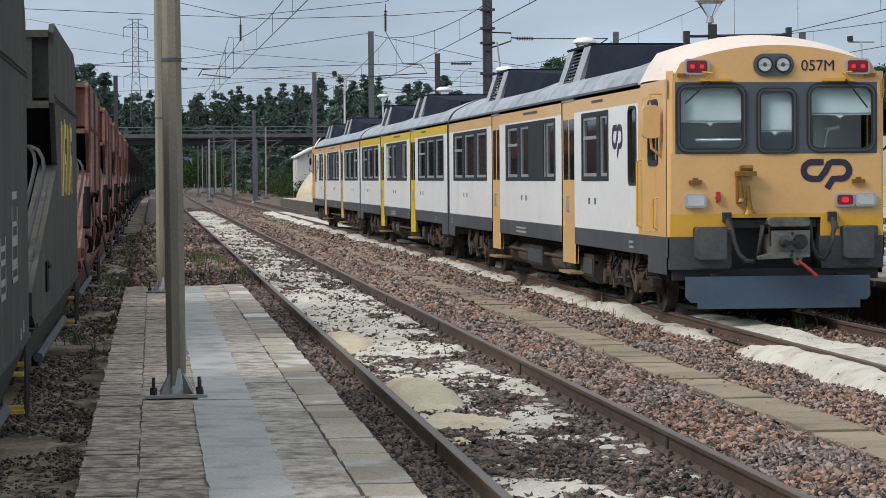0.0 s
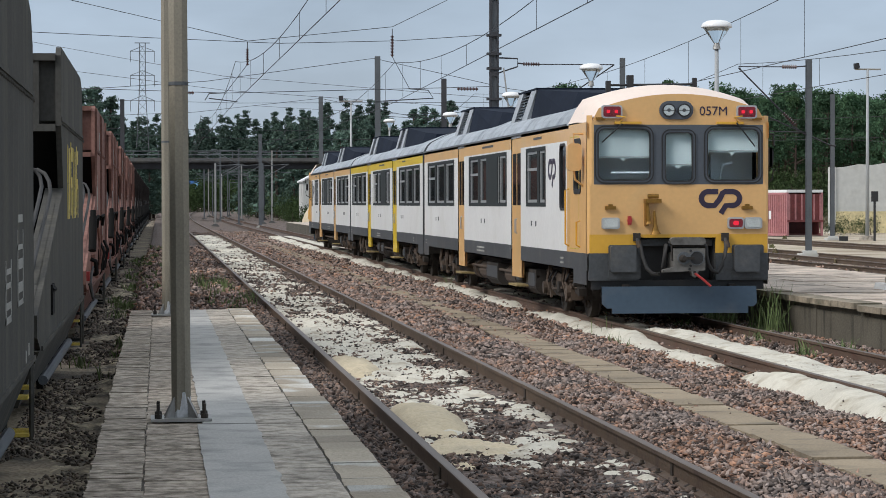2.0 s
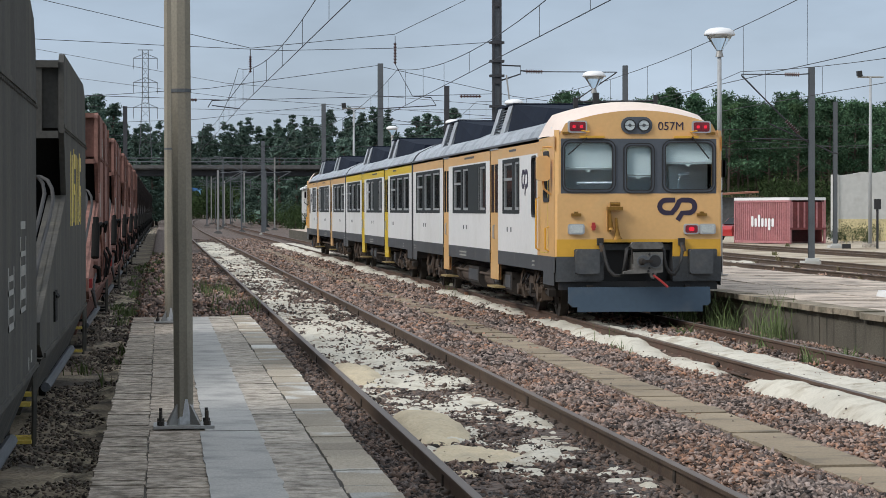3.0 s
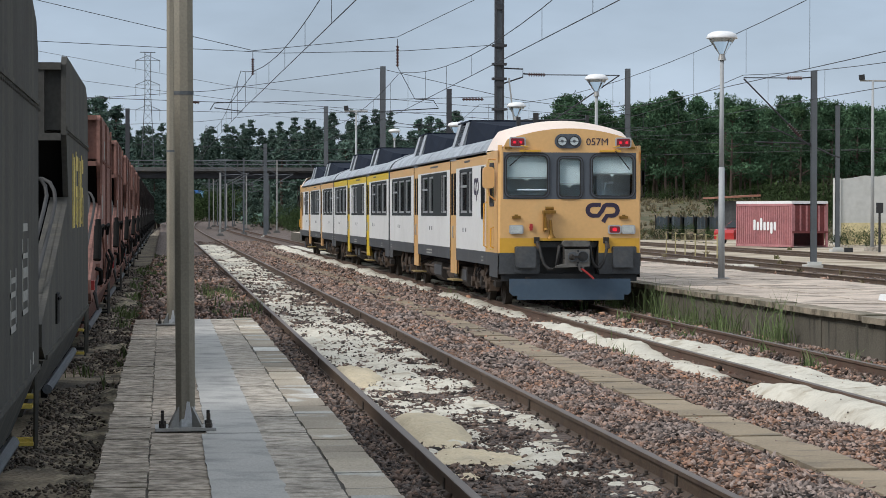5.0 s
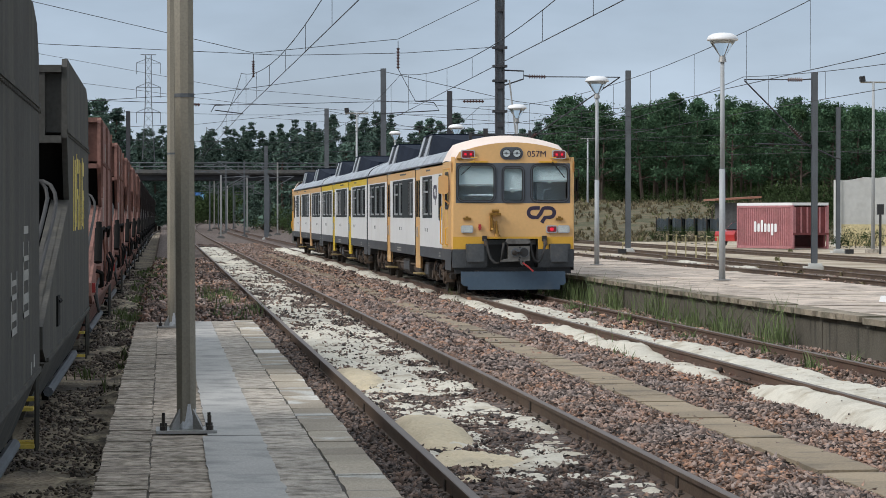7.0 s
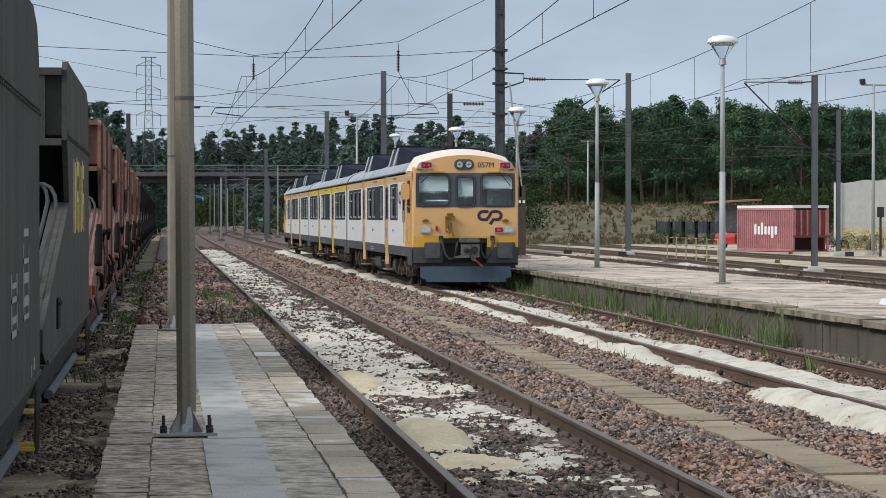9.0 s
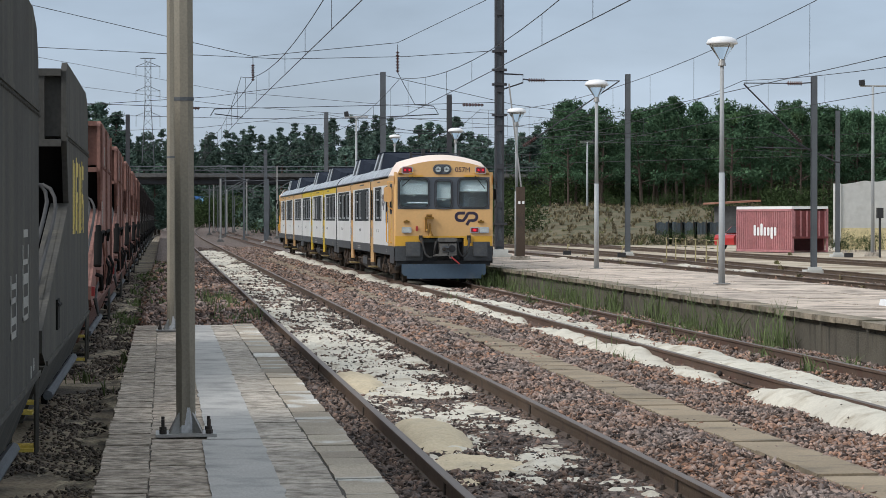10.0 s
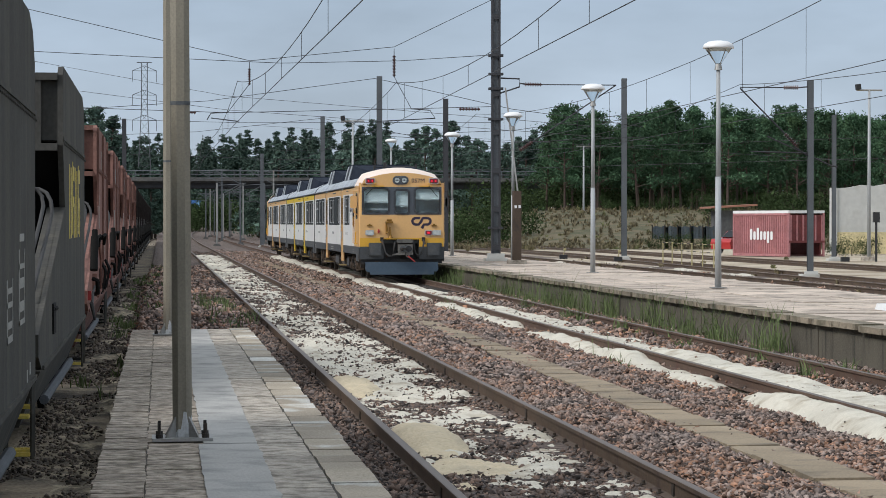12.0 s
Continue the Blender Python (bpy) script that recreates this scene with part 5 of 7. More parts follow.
    box(bm, -0.52, -0.47, -0.1, 0.0, 1.45, 1.84)
    tube(bm, [(-0.49, -0.12, 1.9), (-0.33, -0.12, 1.9)], 0.035, 8)
    part("horn_bracket", bm, BRASS, t)
    # coupler in its pocket
    # Pocket walls coloured black for the shade inside the recess.
    bm = bmesh.new()
    box(bm, -0.60, 0.56, 0.36, 0.42, 0.45, 1.3)
    box(bm, -0.62, -0.58, 0.1, 0.4, 0.45, 1.3)
    box(bm, 0.54, 0.58, 0.1, 0.4, 0.45, 1.3)
    part("coupler_pocket", bm, BLACK, t)
    bm = bmesh.new()
    box(bm, -0.57, 0.54, 0.16, 0.22, 1.14, 1.24)
    part("pocket_beam", bm, SKIRT, t)
    bm = bmesh.new()
    prism(bm, [(-0.15, 1.11), (-0.15, 0.83), (-0.32, 0.79), (-0.32, 0.75), (0.10, 0.77), (0.12, 0.70), (0.16, 0.67), (0.20, 0.70), (0.21, 0.77), (0.31, 0.78), (0.31, 1.11)], "y", -0.42, -0.28)
    box(bm, -0.10, 0.26, -0.28, 0.36, 0.80, 1.05)
    c = part("coupler", bm, COUPLER, t, "grey automatic centre coupler")
    bm = bmesh.new()
    disc_y(bm, -0.01, 0.965, -0.445, -0.42, 0.098, 20)
    k = part("coupler_cone", bm, MAST_G, c)
    bm = bmesh.new()
    tube(bm, [(-0.03, -0.445, 0.96), (-0.02, -0.54, 0.965)], 0.06, 14, 0.035)
    box(bm, -0.06, 0.14, -0.47, -0.445, 0.945, 0.985)
    part("cone_tip", bm, UNDER, k)
    bm = bmesh.new()
    disc_y(bm, 0.185, 0.965, -0.424, -0.418, 0.106, 20)
    part("coupler_socket", bm, BLACK, c)
    bm = bmesh.new()
    ring(bm, [(0.185 + 0.112 * math.cos(i * math.pi / 12), 0.965 + 0.112 * math.sin(i * math.pi / 12)) for i in range(24)],
         [(0.185 + 0.098 * math.cos(i * math.pi / 12), 0.965 + 0.098 * math.sin(i * math.pi / 12)) for i in range(24)], "y", -0.432, -0.41)
    part("socket_rim", bm, MAST_G, c)
    for x, z in ((0.09, 1.075), (0.09, 0.85), (0.075, 0.80), (0.15, 0.755)):
        bm = bmesh.new()
        disc_y(bm, x, z, -0.43, -0.415, 0.02, 10)
        part("bolt", bm, BLACK, c)
    bm = bmesh.new()
    prism(bm, rrect(0.07, 1.22, 0.52, 0.115, 0.05, 5), "y", -0.36, -0.22)
    part("coupler_hood", bm, COUPLER, c)
    bm = bmesh.new()
    tube(bm, [(-0.17, -0.30, 1.15), (0.32, -0.30, 1.15)], 0.018, 6)
    tube(bm, [(-0.17, -0.30, 1.15), (-0.16, -0.32, 0.92)], 0.014, 6)
    part("hood_bar", bm, UNDER, c)
    bm = bmesh.new()
    tube(bm, [(0.15, -0.45, 0.735), (0.26, -0.47, 0.65), (0.38, -0.48, 0.54)], 0.019, 8)
    part("uncoupling_handle", bm, DRED, c, "red handle")
    for pts in ([(-0.64, -0.07, 1.26), (-0.60, -0.12, 1.14), (-0.57, -0.14, 0.98), (-0.52, -0.18, 0.82), (-0.44, -0.2, 0.73), (-0.35, -0.22, 0.72), (-0.285, -0.24, 0.82), (-0.265, -0.26, 1.0), (-0.25, -0.28, 1.17), (-0.18, -0.28, 1.22)],
                [(0.69, -0.07, 1.26), (0.69, -0.12, 1.12), (0.66, -0.14, 0.98), (0.61, -0.18, 0.84), (0.54, -0.2, 0.74), (0.46, -0.22, 0.77), (0.40, -0.24, 0.86), (0.36, -0.26, 1.0), (0.35, -0.28, 1.14), (0.31, -0.28, 1.18)]):
        bm = bmesh.new()
        tube(bm, pts, 0.03, 8)
        part("brake_hose", bm, HOSE, t, smooth=True)
        bm = bmesh.new()
        x = pts[0][0]
        box(bm, x - 0.05, x + 0.05, -0.08, 0.0, 1.22, 1.34)
        part("hose_cock", bm, UNDER, t)
        bm = bmesh.new()
        tube(bm, [(x + 0.01, -0.09, 1.22), (x + 0.03, -0.11, 1.12)], 0.04, 8)
        part("hose_clip", bm, UNDER_B, t)
    # plough
    bm = bmesh.new()
    prism(bm, [(-1.17, 0.53), (1.15, 0.53), (1.16, 0.27), (1.11, 0.22), (1.03, 0.22), (1.03, 0.12), (-1.02, 0.12), (-1.02, 0.20), (-1.10, 0.20), (-1.17, 0.27)], "y", -0.10, -0.06)
    p = part("snow_plough", bm, BLUE, t, "blue-grey steel plough plate under the cab")
    bm = bmesh.new()
    for x in (-0.8, 0.8):
        box(bm, x - 0.05, x + 0.05, -0.06, 0.4, 0.3, 0.56)
    part("plough_bracket", bm, UNDER, p)
    # marks
    bm = bmesh.new()
    polyline_bar(bm, logo_points(0.63, 1.865, 0.295), 0.082, -0.006, 0.0)
    part("logo", bm, NAVY, t)
    for s in (-1, 1):
        bm = bmesh.new()
        b2 = bmesh.new()
        polyline_bar(b2, logo_points(0, 0, 0.36), 0.088, -0.004, 0.004)
        me = mesh_of("logo", b2, NAVY)
        o = new("logo", me)
        o.parent = t
        o.matrix_basis = pose(s * (HALF + 0.002), 3.42, 2.36, 0, 0, 90 * s)
        bm.free()
    cu = bpy.data.curves.new("fleet_number", "FONT")
    cu.body, cu.size, cu.extrude, cu.offset = "057M", 0.195, 0.003, 0.0
    cu.align_x = "CENTER"
    cu.materials.append(NAVY)
    o = new("fleet_number", cu)
    o.parent = t
    o.matrix_basis = pose(0.525, -0.004, 3.135, 90, 0, 0)
    bm = bmesh.new()
    for x0, x1, z0, z1 in ((-0.75, -0.68, 3.58, 3.75), (-0.42, -0.32, 3.6, 3.84), (0.62, 0.68, 3.58, 3.80)):
        box(bm, x0, x1, 1.9, 2.0, z0 - 0.1, z1)
    tube(bm, [(-0.72, 1.95, 3.68), (0.65, 1.95, 3.70)], 0.02, 5)
    part("roof_antenna", bm, BLACK, t)


WIDE = 1.028


def widen(t, wheels):
    """Bring the bodies, drawn on a narrower gauge, to their true width."""
    done = set()
    for o in t.children_recursive:
        if o in wheels:
            continue
        o.matrix_basis.translation.x *= WIDE
        if o.type == "MESH" and o.data.name not in done and abs(o.matrix_basis.to_euler().z) < 0.1 or o.type == "MESH" and o.data.name not in done and abs(abs(o.matrix_basis.to_euler().z) - math.pi) < 0.1:
            done.add(o.data.name)
            o.data.transform(Matrix.Diagonal((WIDE, 1, 1, 1)))


def build_train():
    sets = []
    for k, (cab, paint, mirror, label) in enumerate((
            (True, YEL, False, "cream-yellow and white diesel motor car with red tail lamps lit"),
            (False, YEL3, False, "white trailer car with a bright yellow letterboard"),
            (True, YEL, True, "leading white and cream-yellow diesel motor car of the set"))):
        t = thing("railcar", label, "train", group="cars of the train")
        wheels = []
        car_shell(t, cab, paint, mirror, wheels, 30 + k)
        if cab and not mirror:
            cab_front(t, True)
        elif cab:
            far = new("driving_end")
            before = set(bpy.data.objects)
            cab_front(far, False)
            # the same end, turned round to face ahead
            for o in [o for o in bpy.data.objects if o not in before and o.parent == far]:
                o.matrix_basis = pose(0, LEN, 0, 0, 0, 180) @ o.matrix_basis
                o.parent = t
            bpy.data.objects.remove(far)
        widen(t, wheels)
        sets.append((t, wheels, k))
    return sets


def train_y(t):
    """Where the set's rear face stands along the line."""
    return 3.10785e-4 * t ** 4 - 2.34245e-3 * t ** 3 + 8.07098e-2 * t ** 2 + 3.018326 * t + 30.905


def motions():
    for t, wheels, k in TRAIN:
        walk(t, [(s * 0.25, pose(7.885 + bend(train_y(s * 0.25) + 12 + LEN * k), train_y(s * 0.25) + (LEN + 0.02) * k, 0)) for s in range(49)])
        for w in wheels:
            at = w.matrix_basis.translation.copy()
            walk(w, [(s * 0.1, pose(*at, -math.degrees((train_y(s * 0.1) - train_y(0)) / 0.43))) for s in range(121)])


# ---- goods wagons on the siding ----
WX = -1.06


def wagon_mesh_parts(t, paint, seed, marks):
    rng = random.Random(seed)
    w = 2.9
    for x, s in ((WX, 1), (WX - w, -1)):
        bm = bmesh.new()
        prism(bm, [(5.75, 3.44), (5.95, 3.54), (12.7, 3.54), (13.3, 3.42), (13.6, 3.16), (13.6, 0.48), (0.7, 0.48), (0.1, 0.62), (0.1, 0.82), (6.3, 1.98), (5.75, 2.66)], "x", x - s * 0.06, x)
        if not marks:
            bm.transform(Matrix.Translation((0, 0, 0.01)) @ Matrix.Diagonal((1, 1, 0.977, 1)))
        side = part("side_plate", bm, paint, t)
        bm = bmesh.new()
        v = []
        for yy, zz, dx in ((0.4, 0.48, 0), (13.6, 0.48, 0), (13.35, -0.06, 0.22), (0.9, -0.06, 0.22)):
            for th in (0, 0.05):
                v.append(bm.verts.new((x - s * (dx + th), yy, zz)))
        for f in ((0, 2, 4, 6), (1, 7, 5, 3), (0, 1, 3, 2), (2, 3, 5, 4), (4, 5, 7, 6), (6, 7, 1, 0)):
            bm.faces.new([v[i] for i in f])
        part("lower_flap", bm, paint, side)
        bm = bmesh.new()
        box(bm, x, x + s * 0.012, 5.76, 13.6, 2.72, 2.76)
        box(bm, x, x + s * 0.02, 0.8, 13.55, 0.47, 0.51)
        part("seam_strip", bm, paint, side)
        for k in range(36):
            bm2 = bmesh.new()
            disc_x(bm2, 0, 0, 0, s * 0.012, 0.018, 6)
            if k == 0:
                rivet = mesh_of("rivet", bm2, paint)
            else:
                bm2.free()
            if s > 0:
                o = new("rivet", rivet)
                o.parent = side
                o.matrix_basis = pose(x + s * 0.011, 5.82 + 0.219 * k, 2.68)
        # slanted edge beam
        bm = bmesh.new()
        prism(bm, [(0.1, 0.82), (6.3, 1.98), (6.4, 1.86), (0.3, 0.66)], "x", x - s * 0.2, x - s * 0.05)
        part("edge_beam", bm, paint, side)
        for yy in ((5.95, 9.6, 13.45) if marks == "" else ()):
            bm = bmesh.new()
            prism(bm, [(yy - 0.05, 0.52), (yy + 0.05, 0.52), (yy + 0.05, 3.42), (yy - 0.05, 3.42)] if yy > 6.2 else [(yy - 0.14, 2.1), (yy + 0.02, 2.1), (yy + 0.02, 3.42), (yy - 0.14, 3.42)], "x", x, x + s * (0.035 if marks == "" else 0.008))
            part("rib", bm, paint, side)
        bm = bmesh.new()
        tube(bm, [(x + s * 0.01, 3.0, 0.95), (x + s * 0.03, 3.2, 0.95), (x + s * 0.01, 3.3, 0.95)] if marks else [(x + s * 0.07, 4.3, 1.5), (x + s * 0.09, 4.9, 1.2), (x + s * 0.09, 4.95, 0.7), (x + s * 0.05, 4.4, 0.6)], 0.025, 5)
        part("brake_handle", bm, WAG_IN if marks else paint, side)
        bm = bmesh.new()
        box(bm, x, x + s * (0.02 if marks else 0.07), 2.9, 3.4, 0.7, 1.0)
        part("lever_box", bm, WAG_IN if marks else paint, side)
        for yy in ((7.6, 10.6) if marks == "" else ()):
            bm = bmesh.new()
            box(bm, x, x + s * 0.05, yy - 0.08, yy + 0.08, 0.55, 1.0)
            tube(bm, [(x + s * 0.04, yy, 1.1), (x + s * 0.12, yy - 0.2, 0.95), (x + s * 0.05, yy - 0.3, 0.6)], 0.03, 5)
            part("door_latch", bm, WAG_IN, side)
    xl, xr = WX - w, WX
    for yy, zz in ((5.83, 2.72), (13.5, 0.9)):
        bm = bmesh.new()
        box(bm, xl + 0.06, xr - 0.06, yy, yy + 0.06, zz, 3.40)
        part("end_plate", bm, paint, t)
    bm = bmesh.new()
    for a, b in ((xl + 0.06, xl + 0.16), (xr - 0.34, xr - 0.24)):
        box(bm, a, b, 5.73, 5.83, 2.66, 3.42)
    box(bm, xl + 0.06, xr - 0.06, 5.60, 5.83, 2.60, 2.68)
    box(bm, xl + 0.06, xr - 0.06, 5.71, 5.83, 3.38, 3.46)
    part("end_frame", bm, paint, t)
    # Slope, load and underframe carry their shade as near-black colour.
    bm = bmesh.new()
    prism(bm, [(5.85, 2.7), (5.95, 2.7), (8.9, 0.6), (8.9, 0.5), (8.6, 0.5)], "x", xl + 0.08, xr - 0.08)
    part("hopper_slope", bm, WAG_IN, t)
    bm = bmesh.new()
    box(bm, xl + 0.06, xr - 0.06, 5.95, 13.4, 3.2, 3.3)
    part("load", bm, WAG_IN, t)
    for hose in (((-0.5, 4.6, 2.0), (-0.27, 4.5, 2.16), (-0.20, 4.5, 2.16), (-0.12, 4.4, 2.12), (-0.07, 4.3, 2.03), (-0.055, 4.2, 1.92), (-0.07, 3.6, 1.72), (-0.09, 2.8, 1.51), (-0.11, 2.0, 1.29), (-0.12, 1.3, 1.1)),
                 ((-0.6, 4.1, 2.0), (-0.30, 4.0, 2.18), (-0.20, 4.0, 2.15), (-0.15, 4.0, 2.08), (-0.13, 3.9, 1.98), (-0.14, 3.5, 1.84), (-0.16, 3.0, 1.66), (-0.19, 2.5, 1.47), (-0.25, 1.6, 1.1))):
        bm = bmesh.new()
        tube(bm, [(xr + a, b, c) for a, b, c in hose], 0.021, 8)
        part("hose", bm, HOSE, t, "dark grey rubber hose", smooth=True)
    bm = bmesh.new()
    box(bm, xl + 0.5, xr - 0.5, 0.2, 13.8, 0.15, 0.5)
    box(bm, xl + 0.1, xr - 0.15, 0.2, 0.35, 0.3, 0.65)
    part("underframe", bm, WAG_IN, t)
    for yy in (1.0, 12.6):
        for s in (-1, 1):
            x = (xl + xr) / 2 + s * 0.75
            bm = bmesh.new()
            disc_y(bm, x, 0.62, yy - 1.5 if yy < 5 else yy + 1.0, yy - 0.6 if yy < 5 else yy + 1.7, 0.1, 10)
            disc_y(bm, x, 0.62, -0.45 if yy < 5 else 14.25, -0.38 if yy < 5 else 14.32, 0.22, 16)
            part("buffer", bm, WAG_IN, t)
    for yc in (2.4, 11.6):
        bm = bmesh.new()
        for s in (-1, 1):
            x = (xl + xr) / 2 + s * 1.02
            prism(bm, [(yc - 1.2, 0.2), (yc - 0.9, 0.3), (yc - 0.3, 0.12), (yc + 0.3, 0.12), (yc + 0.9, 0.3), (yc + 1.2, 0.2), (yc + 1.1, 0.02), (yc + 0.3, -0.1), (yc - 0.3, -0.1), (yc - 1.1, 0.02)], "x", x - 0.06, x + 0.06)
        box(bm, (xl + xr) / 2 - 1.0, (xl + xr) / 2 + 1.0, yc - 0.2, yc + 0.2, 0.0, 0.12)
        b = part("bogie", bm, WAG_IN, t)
        for dy in (-0.9, 0.9):
            bm = bmesh.new()
            disc_x(bm, yc + dy, 0.03, (xl + xr) / 2 - 0.95, (xl + xr) / 2 + 0.95, 0.07, 8)
            for s in (-1, 1):
                x = (xl + xr) / 2 + s * 0.86
                disc_x(bm, yc + dy, 0.03, x - 0.06, x + 0.06, 0.43, 24)
                box(bm, x + s * 0.12, x + s * 0.28, yc + dy - 0.13, yc + dy + 0.13, -0.06, 0.2)
            part("wheelset", bm, UNDER, b)
    # brake pipe, tank and steps
    bm = bmesh.new()
    tube(bm, [(xr - 0.20, 5.5, -0.13), (xr - 0.20, 13.3, -0.14)], 0.055, 8)
    part("brake_pipe", bm, MAST_G, t)
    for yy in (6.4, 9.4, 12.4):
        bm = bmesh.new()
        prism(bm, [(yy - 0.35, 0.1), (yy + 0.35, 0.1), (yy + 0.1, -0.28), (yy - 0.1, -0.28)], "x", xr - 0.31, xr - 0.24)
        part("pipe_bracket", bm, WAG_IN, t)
    for yy, zz in ((13.75, 0.12), (13.95, -0.22), (0.05, 0.18), (0.0, -0.2)):
        bm = bmesh.new()
        box(bm, xr - 0.22, xr - 0.06, yy - 0.12, yy + 0.12, zz, zz + 0.02)
        for k in range(4):
            box(bm, xr - 0.22, xr - 0.06, yy - 0.12 + 0.06 * k, yy - 0.10 + 0.06 * k, zz + 0.02, zz + 0.032)
        part("step", bm, YMARK if marks else WAG_IN, t, "worn yellow grating step" if marks else "")
    for yy in (13.85, 0.02):
        bm = bmesh.new()
        tube(bm, [(xr - 0.05, yy + 0.1, 0.6), (xr - 0.04, yy, 0.15), (xr - 0.05, yy + 0.1, -0.25)], 0.018, 5)
        tube(bm, [(xr - 0.28, yy + 0.1, 0.6), (xr - 0.28, yy, 0.15), (xr - 0.28, yy + 0.1, -0.25)], 0.018, 5)
        part("step_hanger", bm, WAG_D, t)
    if marks == "":
        bm = bmesh.new()
        tube(bm, [(xr + 0.09, 0.95, 1.60), (xr + 0.08, 0.75, 1.10)], 0.06, 12)
        tube(bm, [(xr + 0.09, 0.98, 1.70), (xr + 0.09, 0.95, 1.60)], 0.045, 8)
        part("brake_cylinder", bm, WAG_IN, t, "black brake cylinder")
        bm = bmesh.new()
        box(bm, xr - 0.04, xr + 0.05, 0.32, 0.48, 0.66, 0.80)
        part("valve_box", bm, DRED, t, "bright red valve box")
        bm = bmesh.new()
        tube(bm, [(xr + 0.04, 0.4, 0.62), (xr + 0.09, 0.5, 0.40), (xr + 0.09, 0.8, 0.36), (xr + 0.05, 0.95, 0.60), (xr + 0.05, 1.4, 0.75), (xr + 0.06, 2.2, 0.82)], 0.02, 6)
        part("air_hose", bm, HOSE, t)
        bm = bmesh.new()
        tube(bm, [(xr + 0.02, 1.9, 0.95), (xr + 0.10, 1.9, 0.92), (xr + 0.11, 2.1, 0.72), (xr + 0.06, 2.3, 0.70)], 0.035, 6)
        part("hand_lever", bm, WAG_IN, t)
        for yy in (4.2, 8.3):
            bm = bmesh.new()
            box(bm, xr, xr + 0.05, yy - 0.1, yy + 0.1, 1.50, 1.58)
            tube(bm, [(xr + 0.04, yy - 0.25, 1.56), (xr + 0.09, yy, 1.60), (xr + 0.06, yy + 0.15, 1.42)], 0.028, 6)
            part("door_hook", bm, WAG_IN, t)
        for yy, z0, z1 in ((7.1, 1.7, 2.3), (8.7, 2.75, 3.1), (11.0, 1.2, 1.5)):
            bm = bmesh.new()
            box(bm, xr, xr + 0.004, yy, yy + 0.35, z0, z1)
            part("faded_label", bm, WMARK, t)
    if marks == "yellow":
        for k, shape in enumerate(((0, 1, 1, 1, 0), (1, 1, 0, 1, 1), (1, 0, 1, 0, 1), (1, 1, 1, 1, 1))):
            y0 = 7.6 + k * 1.05
            for a, b, z0, z1 in ((0.0, 0.22, 1.62, 2.5), (0.5, 0.72, 1.62, 2.47)) if k % 2 == 0 else ((0.0, 0.2, 1.66, 2.55), (0.2, 0.7, 2.32, 2.5), (0.2, 0.6, 2.0, 2.13), (0.55, 0.72, 1.62, 2.05)):
                bm = bmesh.new()
                box(bm, WX, WX + 0.004, y0 + a, y0 + b, z0, z1)
                part("stencil_mark", bm, YMARK, t)
    if marks == "white":
        for y0, y1, z0, z1 in ((9.6, 10.3, 0.95, 1.0), (9.6, 10.3, 1.2, 1.24), (9.6, 9.66, 0.95, 1.4), (10.24, 10.3, 0.95, 1.4), (9.7, 10.2, 1.05, 1.1), (9.7, 10.2, 1.3, 1.34), (11.1, 11.9, 1.02, 1.06), (11.1, 11.16, 1.02, 1.6),
                               (11.84, 11.9, 1.02, 1.6), (11.2, 11.8, 1.12, 1.2), (11.2, 11.8, 1.3, 1.38), (11.1, 11.9, 1.45, 1.49), (11.2, 11.8, 1.66, 1.72), (12.2, 12.3, 0.52, 0.62), (12.6, 12.75, 0.56, 0.66)):
            bm = bmesh.new()
            box(bm, WX, WX + 0.004, y0, y1, z0, z1)
            part("inscription", bm, WMARK, t)


def build_wagons():
    base = {}
    for key, paint, marks, label in (("a", WAG_D, "white", "dark grey-brown steel hopper wagon with white stencil boxes"), ("b", WAG_D, "yellow", "dark grey-brown steel hopper wagon with faded yellow lettering"),
                                     ("c", WAG_R, "", "red-oxide steel hopper wagon with weathered sides"), ("d", WAG_B, "", "sooty black hopper wagon far along the siding")):
        t = thing("hopper_wagon", label, "goods wagon", group="wagons on the siding")
        wagon_mesh_parts(t, paint, 1, marks)
        base[key] = t
    base["a"].matrix_basis, base["b"].matrix_basis = pose(0, 7.95, 0), pose(0, 22.0, 0)
    base["c"].matrix_basis, base["d"].matrix_basis = pose(0, 36.8, 0), pose(0, 110.8, 0)
    for k in range(4):
        copy_thing(base["c"], pose(0, 51.6 + 14.8 * k, 0))
    for k in range(9):
        y = 125.6 + 14.8 * k
        copy_thing(base["d"], pose(bend(y), y, 0, 0, 0, -math.degrees(math.atan((bend(y + 14) - bend(y)) / 14))))


# ---- posts, lamps and overhead line ----
def octagon(r):
    return [(r * math.cos(radians(22.5 + 45 * k)), r * math.sin(radians(22.5 + 45 * k))) for k in range(8)]


